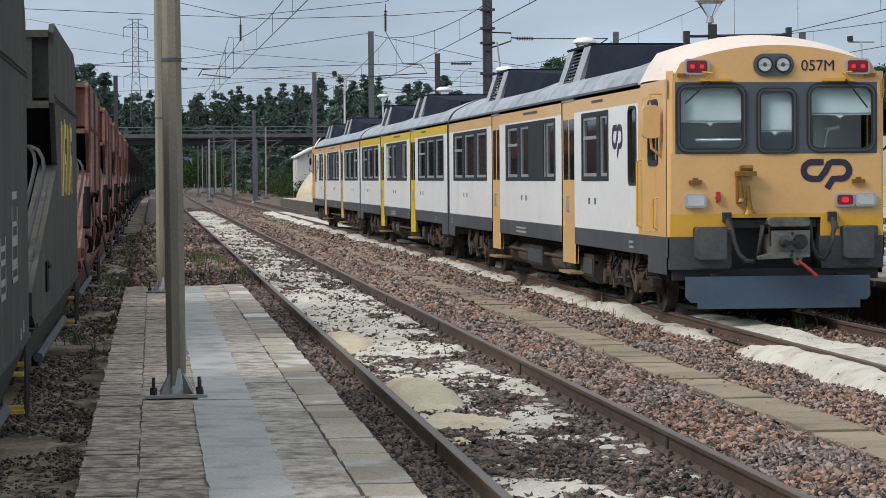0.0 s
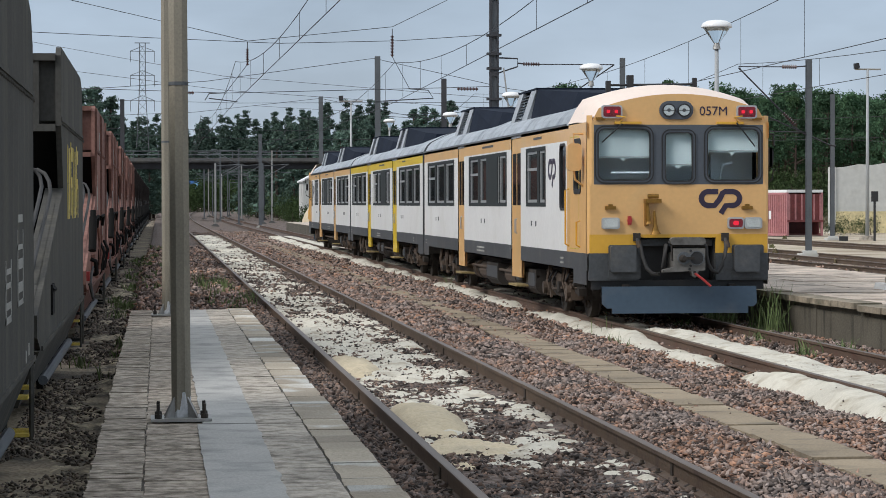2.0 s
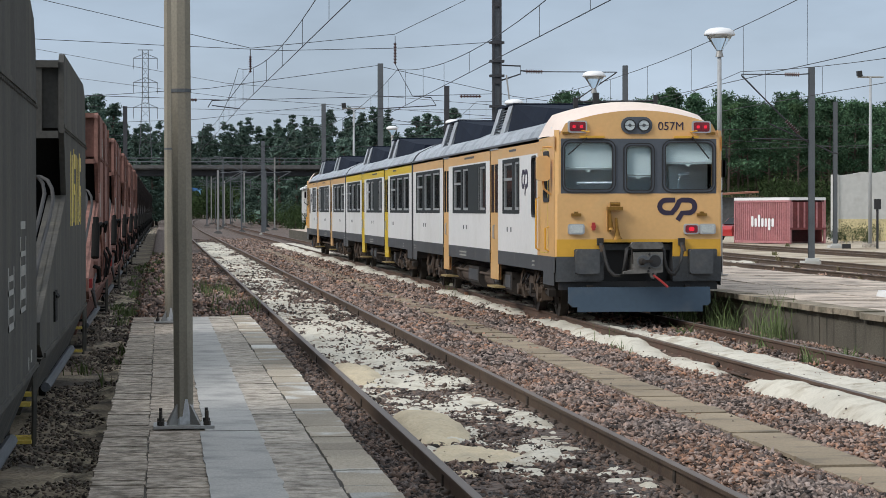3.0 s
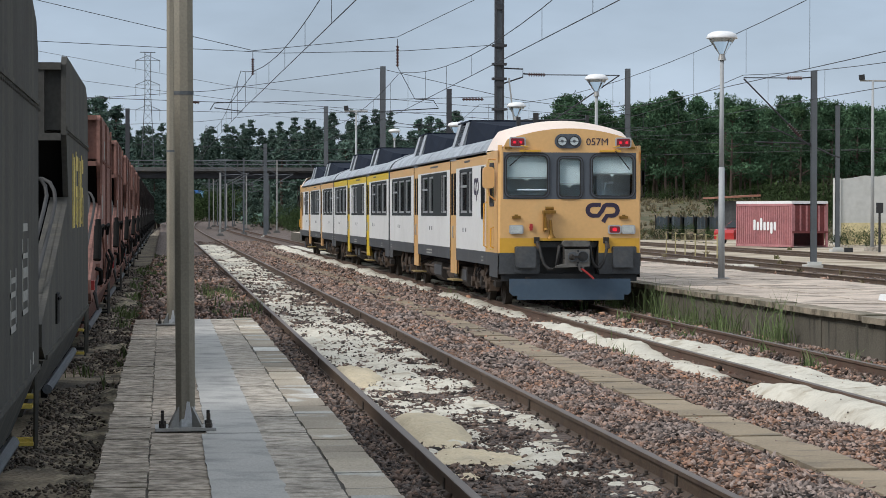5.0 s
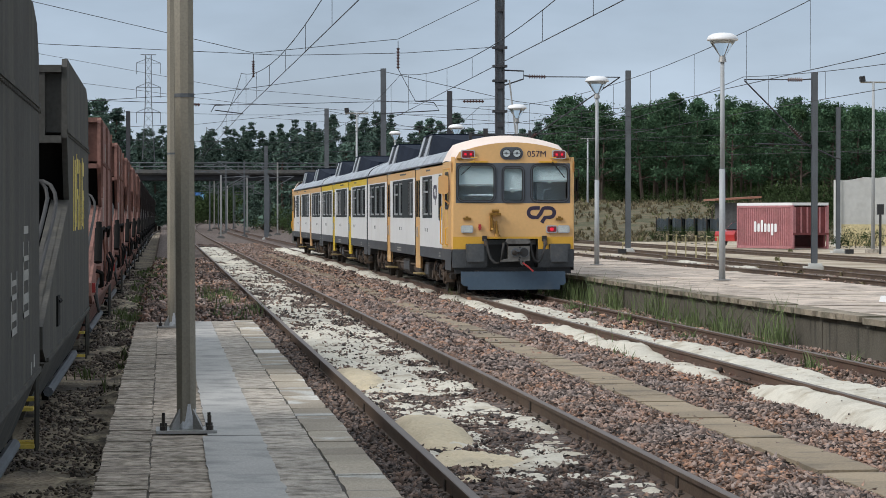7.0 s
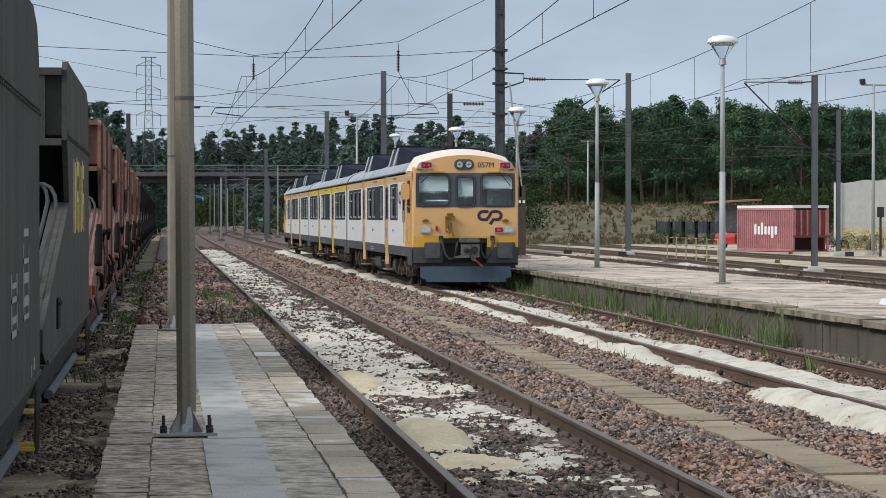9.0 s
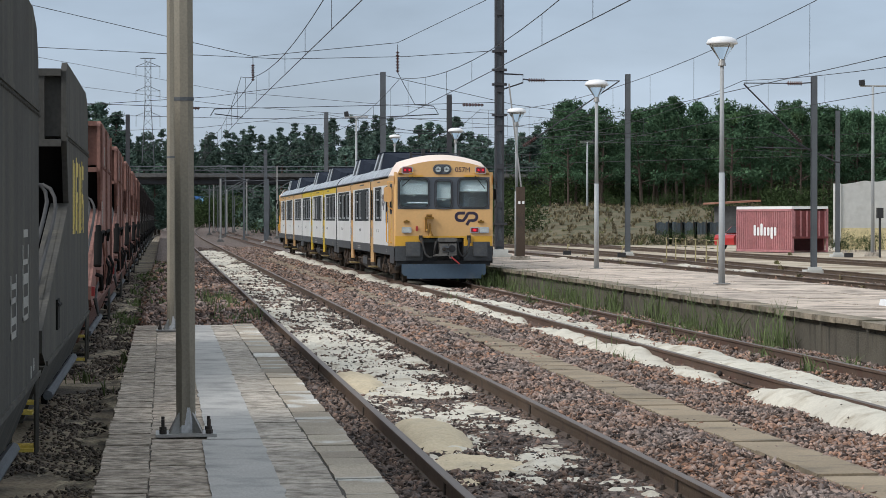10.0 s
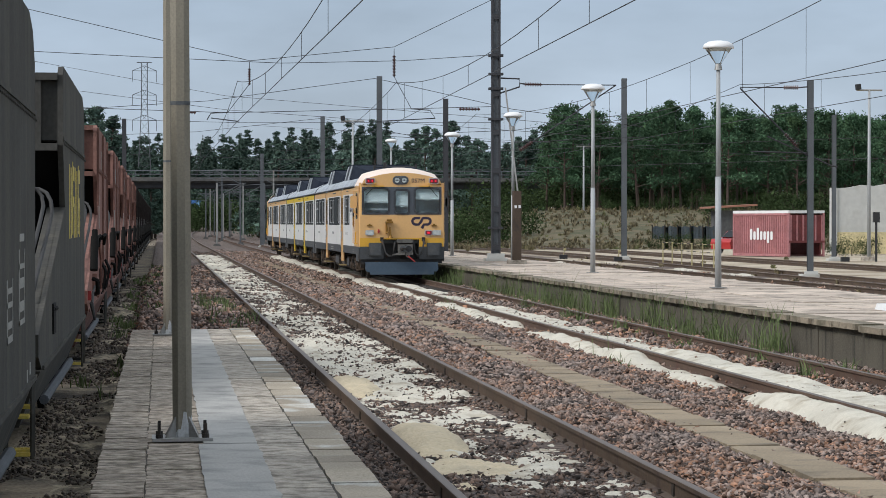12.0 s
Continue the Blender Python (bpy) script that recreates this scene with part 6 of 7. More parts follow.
def big_post(x, y, h, r, lean):
    t = thing("platform_post", "tall weathered galvanised post bolted to the island platform", "post", group="posts on the island platform", at=pose(x, y, 0, 0, lean, 0))
    zs = [0.02, 2.0, 4.6, h]
    for a, b in zip(zs, zs[1:]):
        bm = bmesh.new()
        prism(bm, octagon(r * (1.0 if a < 1 else 0.985 if a < 3 else 0.97)), "z", a, b)
        part("shaft", bm, STEEL_W, t)
    bm = bmesh.new()
    prism(bm, octagon(r * 1.03), "z", 2.78, 2.81)
    part("joint_band", bm, MAST_G, t)
    bm = bmesh.new()
    box(bm, -0.25, 0.25, -0.22, 0.22, 0.006, 0.03)
    part("base_plate", bm, STEEL, t)
    # spilt cement round the foot
    rng = random.Random(4)
    ring_pts = [p.lerp(q, f) for p, q in zip([Vector((*v, 0)) for v in octagon(r * 1.012)], [Vector((*v, 0)) for v in octagon(r * 1.012)[1:] + octagon(r * 1.012)[:1]]) for f in (0, 0.33, 0.67)]
    bm = bmesh.new()
    low = [bm.verts.new((p.x, p.y, 0.03)) for p in ring_pts]
    up = [bm.verts.new((p.x, p.y, 0.05 + (0.22 if p.x > 0 else 0.05) * rng.uniform(0.3, 1.0))) for p in ring_pts]
    for k in range(len(low)):
        j = (k + 1) % len(low)
        bm.faces.new((low[k], low[j], up[j], up[k]))
    part("cement_splash", bm, SPLASH, t, "pale cement splashed on the foot")
    for k in range(4):
        bm = bmesh.new()
        prism(bm, [(r * 0.9, 0.03), (r + 0.11, 0.03), (r * 0.9, 0.2)], "y", -0.008, 0.008)
        part("stiffener", bm, STEEL, t, at=pose(0, 0, 0, 0, 0, 90 * k + 45))
    for sx in (-1, 1):
        for sy in (-1, 1):
            bm = bmesh.new()
            disc = [(sx * 0.19 + 0.014 * math.cos(k * 1.047), sy * 0.16 + 0.014 * math.sin(k * 1.047)) for k in range(6)]
            prism(bm, disc, "z", 0.03, 0.15)
            prism(bm, [(sx * 0.19 + 0.03 * math.cos(k * 1.047), sy * 0.16 + 0.03 * math.sin(k * 1.047)) for k in range(6)], "z", 0.03, 0.065)
            part("anchor_bolt", bm, UNDER, t)


def h_mast(x, y, z, h, w, m, label, turn=0, far=0):
    t = thing("catenary_mast", label, "mast", group="catenary masts", at=pose(x, y, z, 0, 0, turn))
    bm = bmesh.new()
    a, b = w / 2, w / 2 - 0.02
    prism(bm, [(-a, -a), (a, -a), (a, -b), (0.012, -b), (0.012, b), (a, b), (a, a), (-a, a), (-a, b), (-0.012, b), (-0.012, -b), (-a, -b)], "z", 0, h)
    part("shaft", bm, m, t)
    bm = bmesh.new()
    prism(bm, [(-0.34, -0.34), (0.34, -0.34), (0.34, 0.34), (-0.34, 0.34)], "z", -0.4, 0.02)
    prism(bm, [(-0.24, -0.24), (0.24, -0.24), (0.18, 0.18), (-0.18, 0.18)], "z", 0.02, 0.12)
    part("footing", bm, BRIDGE if far else RENDERW, t, "concrete footing" if far else "pale concrete footing")
    if far:
        bm = bmesh.new()
        tube(bm, [(0, 0, h - 0.25), (far * 2.6, 0, h - 0.1)], 0.04, 5)
        tube(bm, [(0, 0, h - 1.5), (far * 2.5, 0, h - 0.15)], 0.04, 5)
        tube(bm, [(far * 1.2, 0, h - 0.85), (far * 2.9, 0, h - 0.95)], 0.03, 5)
        part("cantilever", bm, MAST_G, t)
    return t


def insulator(bm, a, b, r=0.07, n=7):
    a, b = Vector(a), Vector(b)
    tube(bm, [a, b], 0.03, 6)
    for k in range(n):
        p, q = a.lerp(b, (k + 0.3) / n), a.lerp(b, (k + 0.7) / n)
        tube(bm, [p, q], r, 8, r * 0.7)


def platform_lamp(x, y, z, h, group="platform lamps"):
    t = thing("platform_lamp", "white mushroom lamp on a slim grey platform post", "street lamp", group=group, at=pose(x, y, z))
    bm = bmesh.new()
    tube(bm, [(0, 0, 0), (0, 0, h * 0.45)], 0.075, 12, 0.065)
    tube(bm, [(0, 0, h * 0.45), (0, 0, h - 0.62)], 0.055, 12, 0.045)
    part("pole", bm, POLE, t, smooth=True)
    bm = bmesh.new()
    prism(bm, [(-0.16, -0.16), (0.16, -0.16), (0.16, 0.16), (-0.16, 0.16)], "z", 0, 0.02)
    part("base_plate", bm, STEEL, t)
    bm = bmesh.new()
    tube(bm, [(0, 0, h - 0.64), (0, 0, h - 0.5)], 0.09, 14, 0.06)
    part("lamp_neck", bm, STEEL, t)
    bm = bmesh.new()
    tube(bm, [(0, 0, h - 0.5), (0, 0, h - 0.16)], 0.07, 20, 0.30)
    part("diffuser", bm, CLEAR, t, "clear conical diffuser")
    for k in range(4):
        bm = bmesh.new()
        a = k * math.pi / 2 + 0.4
        tube(bm, [(0.075 * math.cos(a), 0.075 * math.sin(a), h - 0.5), (0.31 * math.cos(a), 0.31 * math.sin(a), h - 0.15)], 0.012, 4)
        part("stay", bm, STEEL, t)
    bm = bmesh.new()
    rings = [(0.335, -0.17), (0.345, -0.14), (0.31, -0.07), (0.22, -0.02), (0.10, 0.0)]
    rows = [[bm.verts.new((r * math.cos(k * math.pi / 12), r * math.sin(k * math.pi / 12), h + dz)) for k in range(24)] for r, dz in rings]
    for a, b in zip(rows, rows[1:]):
        for k in range(24):
            bm.faces.new((a[k], a[(k + 1) % 24], b[(k + 1) % 24], b[k]))
    bm.faces.new(rows[-1])
    bm.faces.new(rows[0][::-1])
    part("shade", bm, WHITE, t, "white enamel shade", smooth=True)


def flood_post(x, y, z, h, side, r=0.09):
    t = thing("floodlight_post", "slim pale post with a black floodlight", "street lamp", group="floodlight posts", at=pose(x, y, z))
    bm = bmesh.new()
    tube(bm, [(0, 0, 0), (0, 0, h)], r * 1.2, 10, r * 0.7)
    part("pole", bm, POLE, t, smooth=True)
    bm = bmesh.new()
    tube(bm, [(-0.7, 0, h), (0.7, 0, h)], 0.05, 6)
    part("crossbar", bm, STEEL, t)
    bm = bmesh.new()
    prism(bm, [(side * 0.72, h + 0.03), (side * 0.46, h + 0.05), (side * 0.5, h + 0.33), (side * 0.74, h + 0.3)], "y", -0.15, 0.12)
    part("floodlight", bm, BLACK, t)
    bm = bmesh.new()
    prism(bm, [(-0.35, -0.35), (0.35, -0.35), (0.35, 0.35), (-0.35, 0.35)], "z", -0.3, 0.1)
    part("footing", bm, CONCRETE, t)


def line_of(name, pts, r, parent):
    bm = bmesh.new()
    tube(bm, pts, r, 5)
    return part(name, bm, WIRE, parent)


def catenary(label, x0, supports, zc=5.6, zm=7.1, sag=0.95, r=0.011):
    """Contact wire and sagging messenger with droppers; supports: (y, stagger)."""
    t = thing("overhead_line", label, "overhead wire", group="overhead lines")
    for (ya, sa), (yb, sb) in zip(supports, supports[1:]):
        n = 16
        msg, con = [], []
        for i in range(n + 1):
            f = i / n
            y = ya + (yb - ya) * f
            x = x0 + sa + (sb - sa) * f + bend(y)
            msg.append((x, y, zm - sag * 4 * f * (1 - f)))
            con.append((x, y, zc))
        line_of("messenger_wire", msg, r, t)
        line_of("contact_wire", con, r, t)
        k = max(5, int((yb - ya) / 7))
        for i in range(k):
            f = (i + 0.5) / k
            y = ya + (yb - ya) * f
            x = x0 + sa + (sb - sa) * f + bend(y)
            line_of("dropper", [(x, y, zc), (x, y, zm - sag * 4 * f * (1 - f))], r * 0.6, t)
    return t


def build_overhead():
    big_post(0.185, 20.75, 9.0, 0.086, -0.3)
    big_post(0.135, 40.2, 9.0, 0.085, 0)
    # double-channel mast on the platform, anchor of the head span
    t = thing("catenary_mast", "dark double-channel steel mast on a pale footing", "mast", group="catenary masts", at=pose(12.6, 93.0, 0.38))
    for s in (-1, 1):
        bm = bmesh.new()
        box(bm, s * 0.1, s * 0.17, -0.12, 0.12, 0, 13)
        part("channel", bm, MAST, t)
    bm = bmesh.new()
    box(bm, -0.1, 0.1, -0.05, 0.05, 0, 13)
    part("web_plate", bm, MAST_G, t)
    for k in range(9):
        bm = bmesh.new()
        box(bm, -0.1, 0.1, -0.124, -0.112, 0.4 + 1.45 * k, 0.6 + 1.45 * k)
        part("batten", bm, MAST, t)
    for z in (1.2, 5.3, 6.45, 7.0, 7.7):
        bm = bmesh.new()
        box(bm, -0.27, 0.27, -0.16, 0.16, z, z + 0.09)
        part("clamp", bm, MAST, t)
    bm = bmesh.new()
    prism(bm, [(-0.42, -0.42), (0.42, -0.42), (0.42, 0.42), (-0.42, 0.42)], "z", 0, 0.1)
    prism(bm, [(-0.3, -0.3), (0.3, -0.3), (0.3, 0.3), (-0.3, 0.3)], "z", 0.1, 0.28)
    part("footing", bm, RENDERW, t, "pale concrete footing")
    # lamp post strapped to a counterweight box
    platform_lamp(12.40, 87.0, 0.38, 5.35)
    t = thing("equipment_cabinet", "tall brown-grey metal cabinet strapped to a lamp post", "cabinet", at=pose(12.48, 86.6, 0.38))
    bm = bmesh.new()
    prism(bm, rrect(0, 0, 0.30, 0.26, 0.02), "z", 0.12, 2.55)
    part("casing", bm, UNDER_B, t)
    bm = bmesh.new()
    prism(bm, rrect(0, 0, 0.62, 0.6, 0.03), "z", 0, 0.12)
    part("footing", bm, CONCRETE, t)
    bm = bmesh.new()
    tube(bm, [(0.03, 0, 2.55), (-0.35, 0.4, 6.2)], 0.03, 5)
    part("stay_wire", bm, STEEL, t)
    bm = bmesh.new()
    for dx in (-0.06, 0.08):
        box(bm, dx - 0.04, dx + 0.04, -0.15, -0.13, 1.95, 2.05)
    part("sign_plate", bm, WHITE, t)
    for x, y, h in ((12.17, 53.5, 5.42), (12.35, 70.4, 5.42), (12.68, 107.8, 5.4), (13.0, 140, 6.2)):
        platform_lamp(x, y, 0.38, h)
    for x, y, z, h, w, m, lb in ((24.67, 131.0, -0.06, 9.6, 0.26, MAST_G, "grey steel catenary mast beyond the platform"), (23.47, 88.2, -0.06, 7.05, 0.2, MAST_G, "grey steel catenary mast with an angled bracket"),
                                 (34.9, 126.4, -0.06, 7.5, 0.20, MAST_G, "brownish steel catenary mast in the yard"), (10.75, 122.0, 0.38, 8.65, 0.26, MAST_G, "grey steel catenary mast on the platform"),
                                 (10.95, 168.0, 0.38, 8.65, 0.28, MAST_G, "grey steel catenary mast by the far platform end"), (8.77, 215.0, -0.2, 8.0, 0.3, MAST_G, "grey mast far down the line"),
                                 (-3.3, 235.0, -0.3, 11.9, 0.4, MAST, "dark mast behind the goods wagons"), (15.3, 133.0, -0.1, 8.6, 0.26, MAST, "dark mast behind the lamp")):
        h_mast(x, y, z, h, w, m, lb)
    for k in range(15):
        y = 225 + 13 * k
        x = (5.6, 7.4, 9.5, 12.0)[k % 4] + bend(y) - 0.5
        h_mast(x + (k * 7 % 5) * 0.35, y, -0.15 + 9.0 * smooth(640, 780, y), 5.6 + (k * 11 % 7) * 0.4, 0.16, MAST_G if k % 3 else STEEL, "slim mast far down the line", far=-1 if k % 2 else 1)
    flood_post(37.3, 128.2, -0.06, 8.9, -1)
    flood_post(11.6, 150.0, 0.38, 7.6, -1, 0.08)
    flood_post(40.5, 236.0, 0.4, 8.8, 1, 0.1)
    catenary("contact and messenger wires over the near line", 2.765, ((-30, 0.9), (38, 0.72), (93, 0.12), (150, -0.2), (205, 0.2), (260, -0.1), (320, 0.1)))
    catenary("contact and messenger wires over the platform line", 7.85, ((-30, -0.6), (36, 0.1), (93, 1.0), (150, 0.4), (205, 0.2), (260, -0.1), (320, 0.1)))
    catenary("contact and messenger wires over the yard line", 16.6, ((20, -0.2), (60, 0.2), (131, 0.1), (190, 1.0)), 5.6, 7.6, 0.9)
    catenary("contact and messenger wires over a far yard line", 21.0, ((30, 0.2), (88, -0.2), (150, 0.2)), 5.5, 6.8, 0.7)
    # head span between masts
    t = thing("head_span", "cross-span wires with brown insulators over the tracks", "overhead wire")
    Y = 93.0
    line_of("span_wire", [(-7, Y, 10.2), (3.35, Y, 7.86), (8.75, Y, 8.42), (12.6, Y, 10.3)], 0.012, t)
    line_of("span_wire", [(-7, Y, 8.25), (0, Y, 7.95), (4.5, Y, 7.78), (9, Y, 7.9), (12.5, Y, 8.15)], 0.012, t)
    line_of("span_wire", [(-7, Y, 6.2), (2.5, Y, 5.92), (9.3, Y, 6.1), (12.5, Y, 6.2)], 0.012, t)
    line_of("span_wire", [(-7, Y, 5.75), (3, Y, 5.55), (12.5, Y, 5.6)], 0.008, t)
    for x, z0, z1 in ((3.33, 7.82, 6.95), (8.75, 8.35, 7.3)):
        bm = bmesh.new()
        insulator(bm, (x, Y, z0 - 0.25), (x, Y, z1))
        part("insulator", bm, INSUL, t)
        line_of("hanger", [(x, Y, z0), (x, Y, z0 - 0.25)], 0.014, t)
    line_of("hanger", [(3.3, Y, 6.95), (2.5, Y, 5.9)], 0.012, t)
    line_of("hanger", [(8.75, Y, 7.3), (9.4, Y, 6.1)], 0.012, t)
    for x0, x1, z in ((0.65, 1.35, 5.92), (11.2, 12.0, 6.1)):
        bm = bmesh.new()
        insulator(bm, (x0, Y, z), (x1, Y, z))
        part("insulator", bm, INSUL, t)
    for pts in (((2.5, Y, 5.93), (1.9, Y, 5.9), (1.75, Y, 5.65)), ((1.9, Y, 5.72), (2.9, Y, 5.6), (2.95, Y, 5.62)), ((9.4, Y, 6.1), (10.1, Y, 6.05), (10.3, Y, 5.75), (8.1, Y, 5.62))):
        line_of("steady_arm", pts, 0.02, t)
    # bracket arms
    t = thing("cantilever_bracket", "bracket arm with brown insulator on the platform mast", "bracket", at=pose(12.6, 93.0, 0))
    line_of("arm", [(0.1, 0, 7.28), (0.9, 0, 7.25), (0.9, 0, 6.95), (0.15, 0, 6.7)], 0.03, t)
    line_of("arm", [(0.9, 0, 7.08), (1.1, 0, 7.06)], 0.03, t)
    bm = bmesh.new()
    insulator(bm, (1.1, 0, 7.05), (1.75, 0, 7.04), 0.085)
    part("insulator", bm, INSUL, t)
    line_of("arm", [(1.75, 0, 7.04), (4.6, 0, 7.04)], 0.02, t)
    line_of("arm", [(4.6, 0, 7.04), (1.0, 0, 4.6)], 0.025, t)
    bm = bmesh.new()
    insulator(bm, (1.4, 0, 4.88), (0.9, 0, 4.55), 0.085)
    part("insulator", bm, INSUL, t)
    t = thing("cantilever_bracket", "angled bracket arm with brown insulators on a yard mast", "bracket", at=pose(23.47, 88.2, 0))
    line_of("arm", [(-0.1, 0, 6.75), (-0.5, 0, 6.72)], 0.025, t)
    bm = bmesh.new()
    insulator(bm, (-0.45, 0, 6.72), (-1.0, 0, 6.72), 0.085)
    part("insulator", bm, INSUL, t)
    line_of("arm", [(-1.0, 0, 6.72), (-2.6, 0, 6.72)], 0.02, t)
    line_of("arm", [(-2.6, 0, 6.68), (-0.9, 0, 5.0), (-0.55, 0, 4.55), (-0.1, 0, 4.25)], 0.03, t)
    bm = bmesh.new()
    insulator(bm, (-0.95, 0, 5.05), (-0.5, 0, 4.6), 0.085)
    part("insulator", bm, INSUL, t)
    line_of("arm", [(-2.2, 0, 4.4), (-0.1, 0, 4.35)], 0.025, t)
    line_of("arm", [(-1.6, 0, 4.95), (-0.1, 0, 4.28)], 0.025, t)
    line_of("arm", [(0.1, 0, 4.2), (0.75, 0, 3.9), (1.0, 0, 3.85)], 0.03, t)
    # cross wires far off
    t = thing("cross_wires", "thin far cross-span wires over the yard", "overhead wire")
    for y, x0, z0, x1, z1 in ((122, -6, 7.2, 10.7, 8.95), (168, -6, 7.6, 10.9, 8.9), (168, 10.9, 8.9, 26, 6.6), (122, 10.7, 8.9, 24, 6.6), (131, 13, 6.5, 24.6, 7.6), (168, -8, 6.6, 25, 6.2), (205, -8, 8.0, 30, 8.2), (122, 10.7, 6.1, 24, 6.1)):
        line_of("span_wire", [(x0, y, z0), ((x0 + x1) / 2, y, (z0 + z1) / 2 - 0.3), (x1, y, z1)], 0.014, t)
    for pts in (((-20, 210, 17), (5, 190, 11.5), (30, 170, 8.5)), ((-22, 205, 14.5), (5, 185, 10.2), (32, 160, 7.2)), ((10, 260, 12), (60, 200, 6.8)), ((20, 200, 7.4), (70, 170, 8.6)), ((20, 190, 5.8), (70, 160, 6.8))):
        line_of("span_wire", pts, 0.016, t)


def build_pylon():
    t = thing("power_pylon", "far lattice steel pylon with three crossarms", "pylon", at=pose(-3.6, 600, 0))
    def width(z):
        return 2.2 - 1.5 * min(1, z / 30)
    for sx in (-1, 1):
        for sy in (-1, 1):
            line_m("leg", [(sx * width(0), sy * width(0), 0), (sx * width(30), sy * width(30), 30), (sx * 0.7, sy * 0.7, 40.2)], 0.085, t)
    for k in range(14):
        z0, z1 = 12 + 2 * k, 14 + 2 * k
        w0, w1 = width(z0), width(z1)
        line_m("brace", [(-w0, -w0, z0), (w1, -w1, z1)], 0.04, t)
        line_m("brace", [(w0, -w0, z0), (-w1, -w1, z1)], 0.04, t)
    for z in (26.5, 32.5, 38.3):
        line_m("crossarm", [(-2.9, 0, z), (0, 0, z + 1.2), (2.9, 0, z)], 0.07, t)
        line_m("crossarm", [(-2.9, 0, z), (2.9, 0, z)], 0.06, t)
        for s in (-1, 1):
            line_m("insulator_string", [(s * 2.85, 0, z), (s * 2.85, 0, z - 2.6)], 0.06, t)
    line_m("crossarm", [(-1.8, 0, 40.3), (1.8, 0, 40.3)], 0.1, t)


def line_m(name, pts, r, parent):
    bm = bmesh.new()
    tube(bm, pts, r, 4)
    return part(name, bm, MAST_G, parent)


# ---- yard things ----
DULLY = mat("faded_yellow_paint", (0.38, 0.33, 0.17), 0.8, fine=30, bump=0.05)


def build_container():
    a = math.degrees(math.atan2(144.9 - 139.6, 33.85 - 35.6))
    t = thing("shipping_container", "faded red corrugated container with white lettering and a pale roof", "container", at=pose(35.88, 139.6, -0.12, 0, 0, a))
    # x runs along the lettered side, from the near corner; y to the far side is negative
    bm = bmesh.new()
    n, L, H = 26, 6.06, 2.5
    pts = []
    for k in range(n):
        x0 = L * k / n
        pts += [(x0, 0.0), (x0 + L / n * 0.35, 0.0), (x0 + L / n * 0.5, -0.09), (x0 + L / n * 0.85, -0.09)]
    prism(bm, pts + [(L, 0.0), (L, -0.12), (0, -0.12)], "z", 0.12, H - 0.12)
    part("side_wall", bm, CONT, t)
    bm = bmesh.new()
    for x0 in (-0.02, L - 0.1):
        for y0 in (-2.44, -0.1):
            box(bm, x0, x0 + 0.12, y0, y0 + 0.12, 0, H)
    for y0 in (-2.44, -0.1):
        box(bm, 0, L, y0, y0 + 0.12, 0, 0.14)
        box(bm, 0, L, y0, y0 + 0.12, H - 0.12, H)
    part("frame", bm, CONT, t)
    bm = bmesh.new()
    box(bm, 0, L, -2.44, 0.02, H, H + 0.16)
    part("roof", bm, WHITE, t, "chalky white roof edge")
    bm = bmesh.new()
    box(bm, 0.05, 0.12, -2.4, -0.1, 0.85, H - 0.1)
    part("end_door", bm, CONT_SHADED, t)
    for k in range(6):
        bm = bmesh.new()
        box(bm, -0.02, 0.05, -2.3 + 0.42 * k, -2.22 + 0.42 * k, 0.85, H - 0.1)
        part("door_bar", bm, CONT, t)
    bm = bmesh.new()
    box(bm, -0.04, 0.05, -2.44, 0, 0.8, 0.92)
    part("door_sill", bm, CONT_SHADED, t)
    bm = bmesh.new()
    box(bm, 0.3, L, -2.4, -2.3, 0.1, H)
    part("back_wall", bm, CONT_SHADED, t)
    # company mark as plain white bars
    for k, (z0, z1) in enumerate(((0.95, 1.58), (0.95, 1.45), (0.95, 1.66), (0.95, 1.45), (0.95, 1.45), (0.76, 1.45), (0.95, 1.45))):
        x = 4.15 - 0.37 * k
        bm = bmesh.new()
        prism(bm, [(x, z0 + 0.06), (x - 0.06, z0), (x - 0.19, z0), (x - 0.25, z0 + 0.06), (x - 0.25, z1 - 0.06), (x - 0.19, z1), (x - 0.06, z1), (x, z1 - 0.06)], "y", 0.006, 0.016)
        part("mark", bm, WHITE, t)


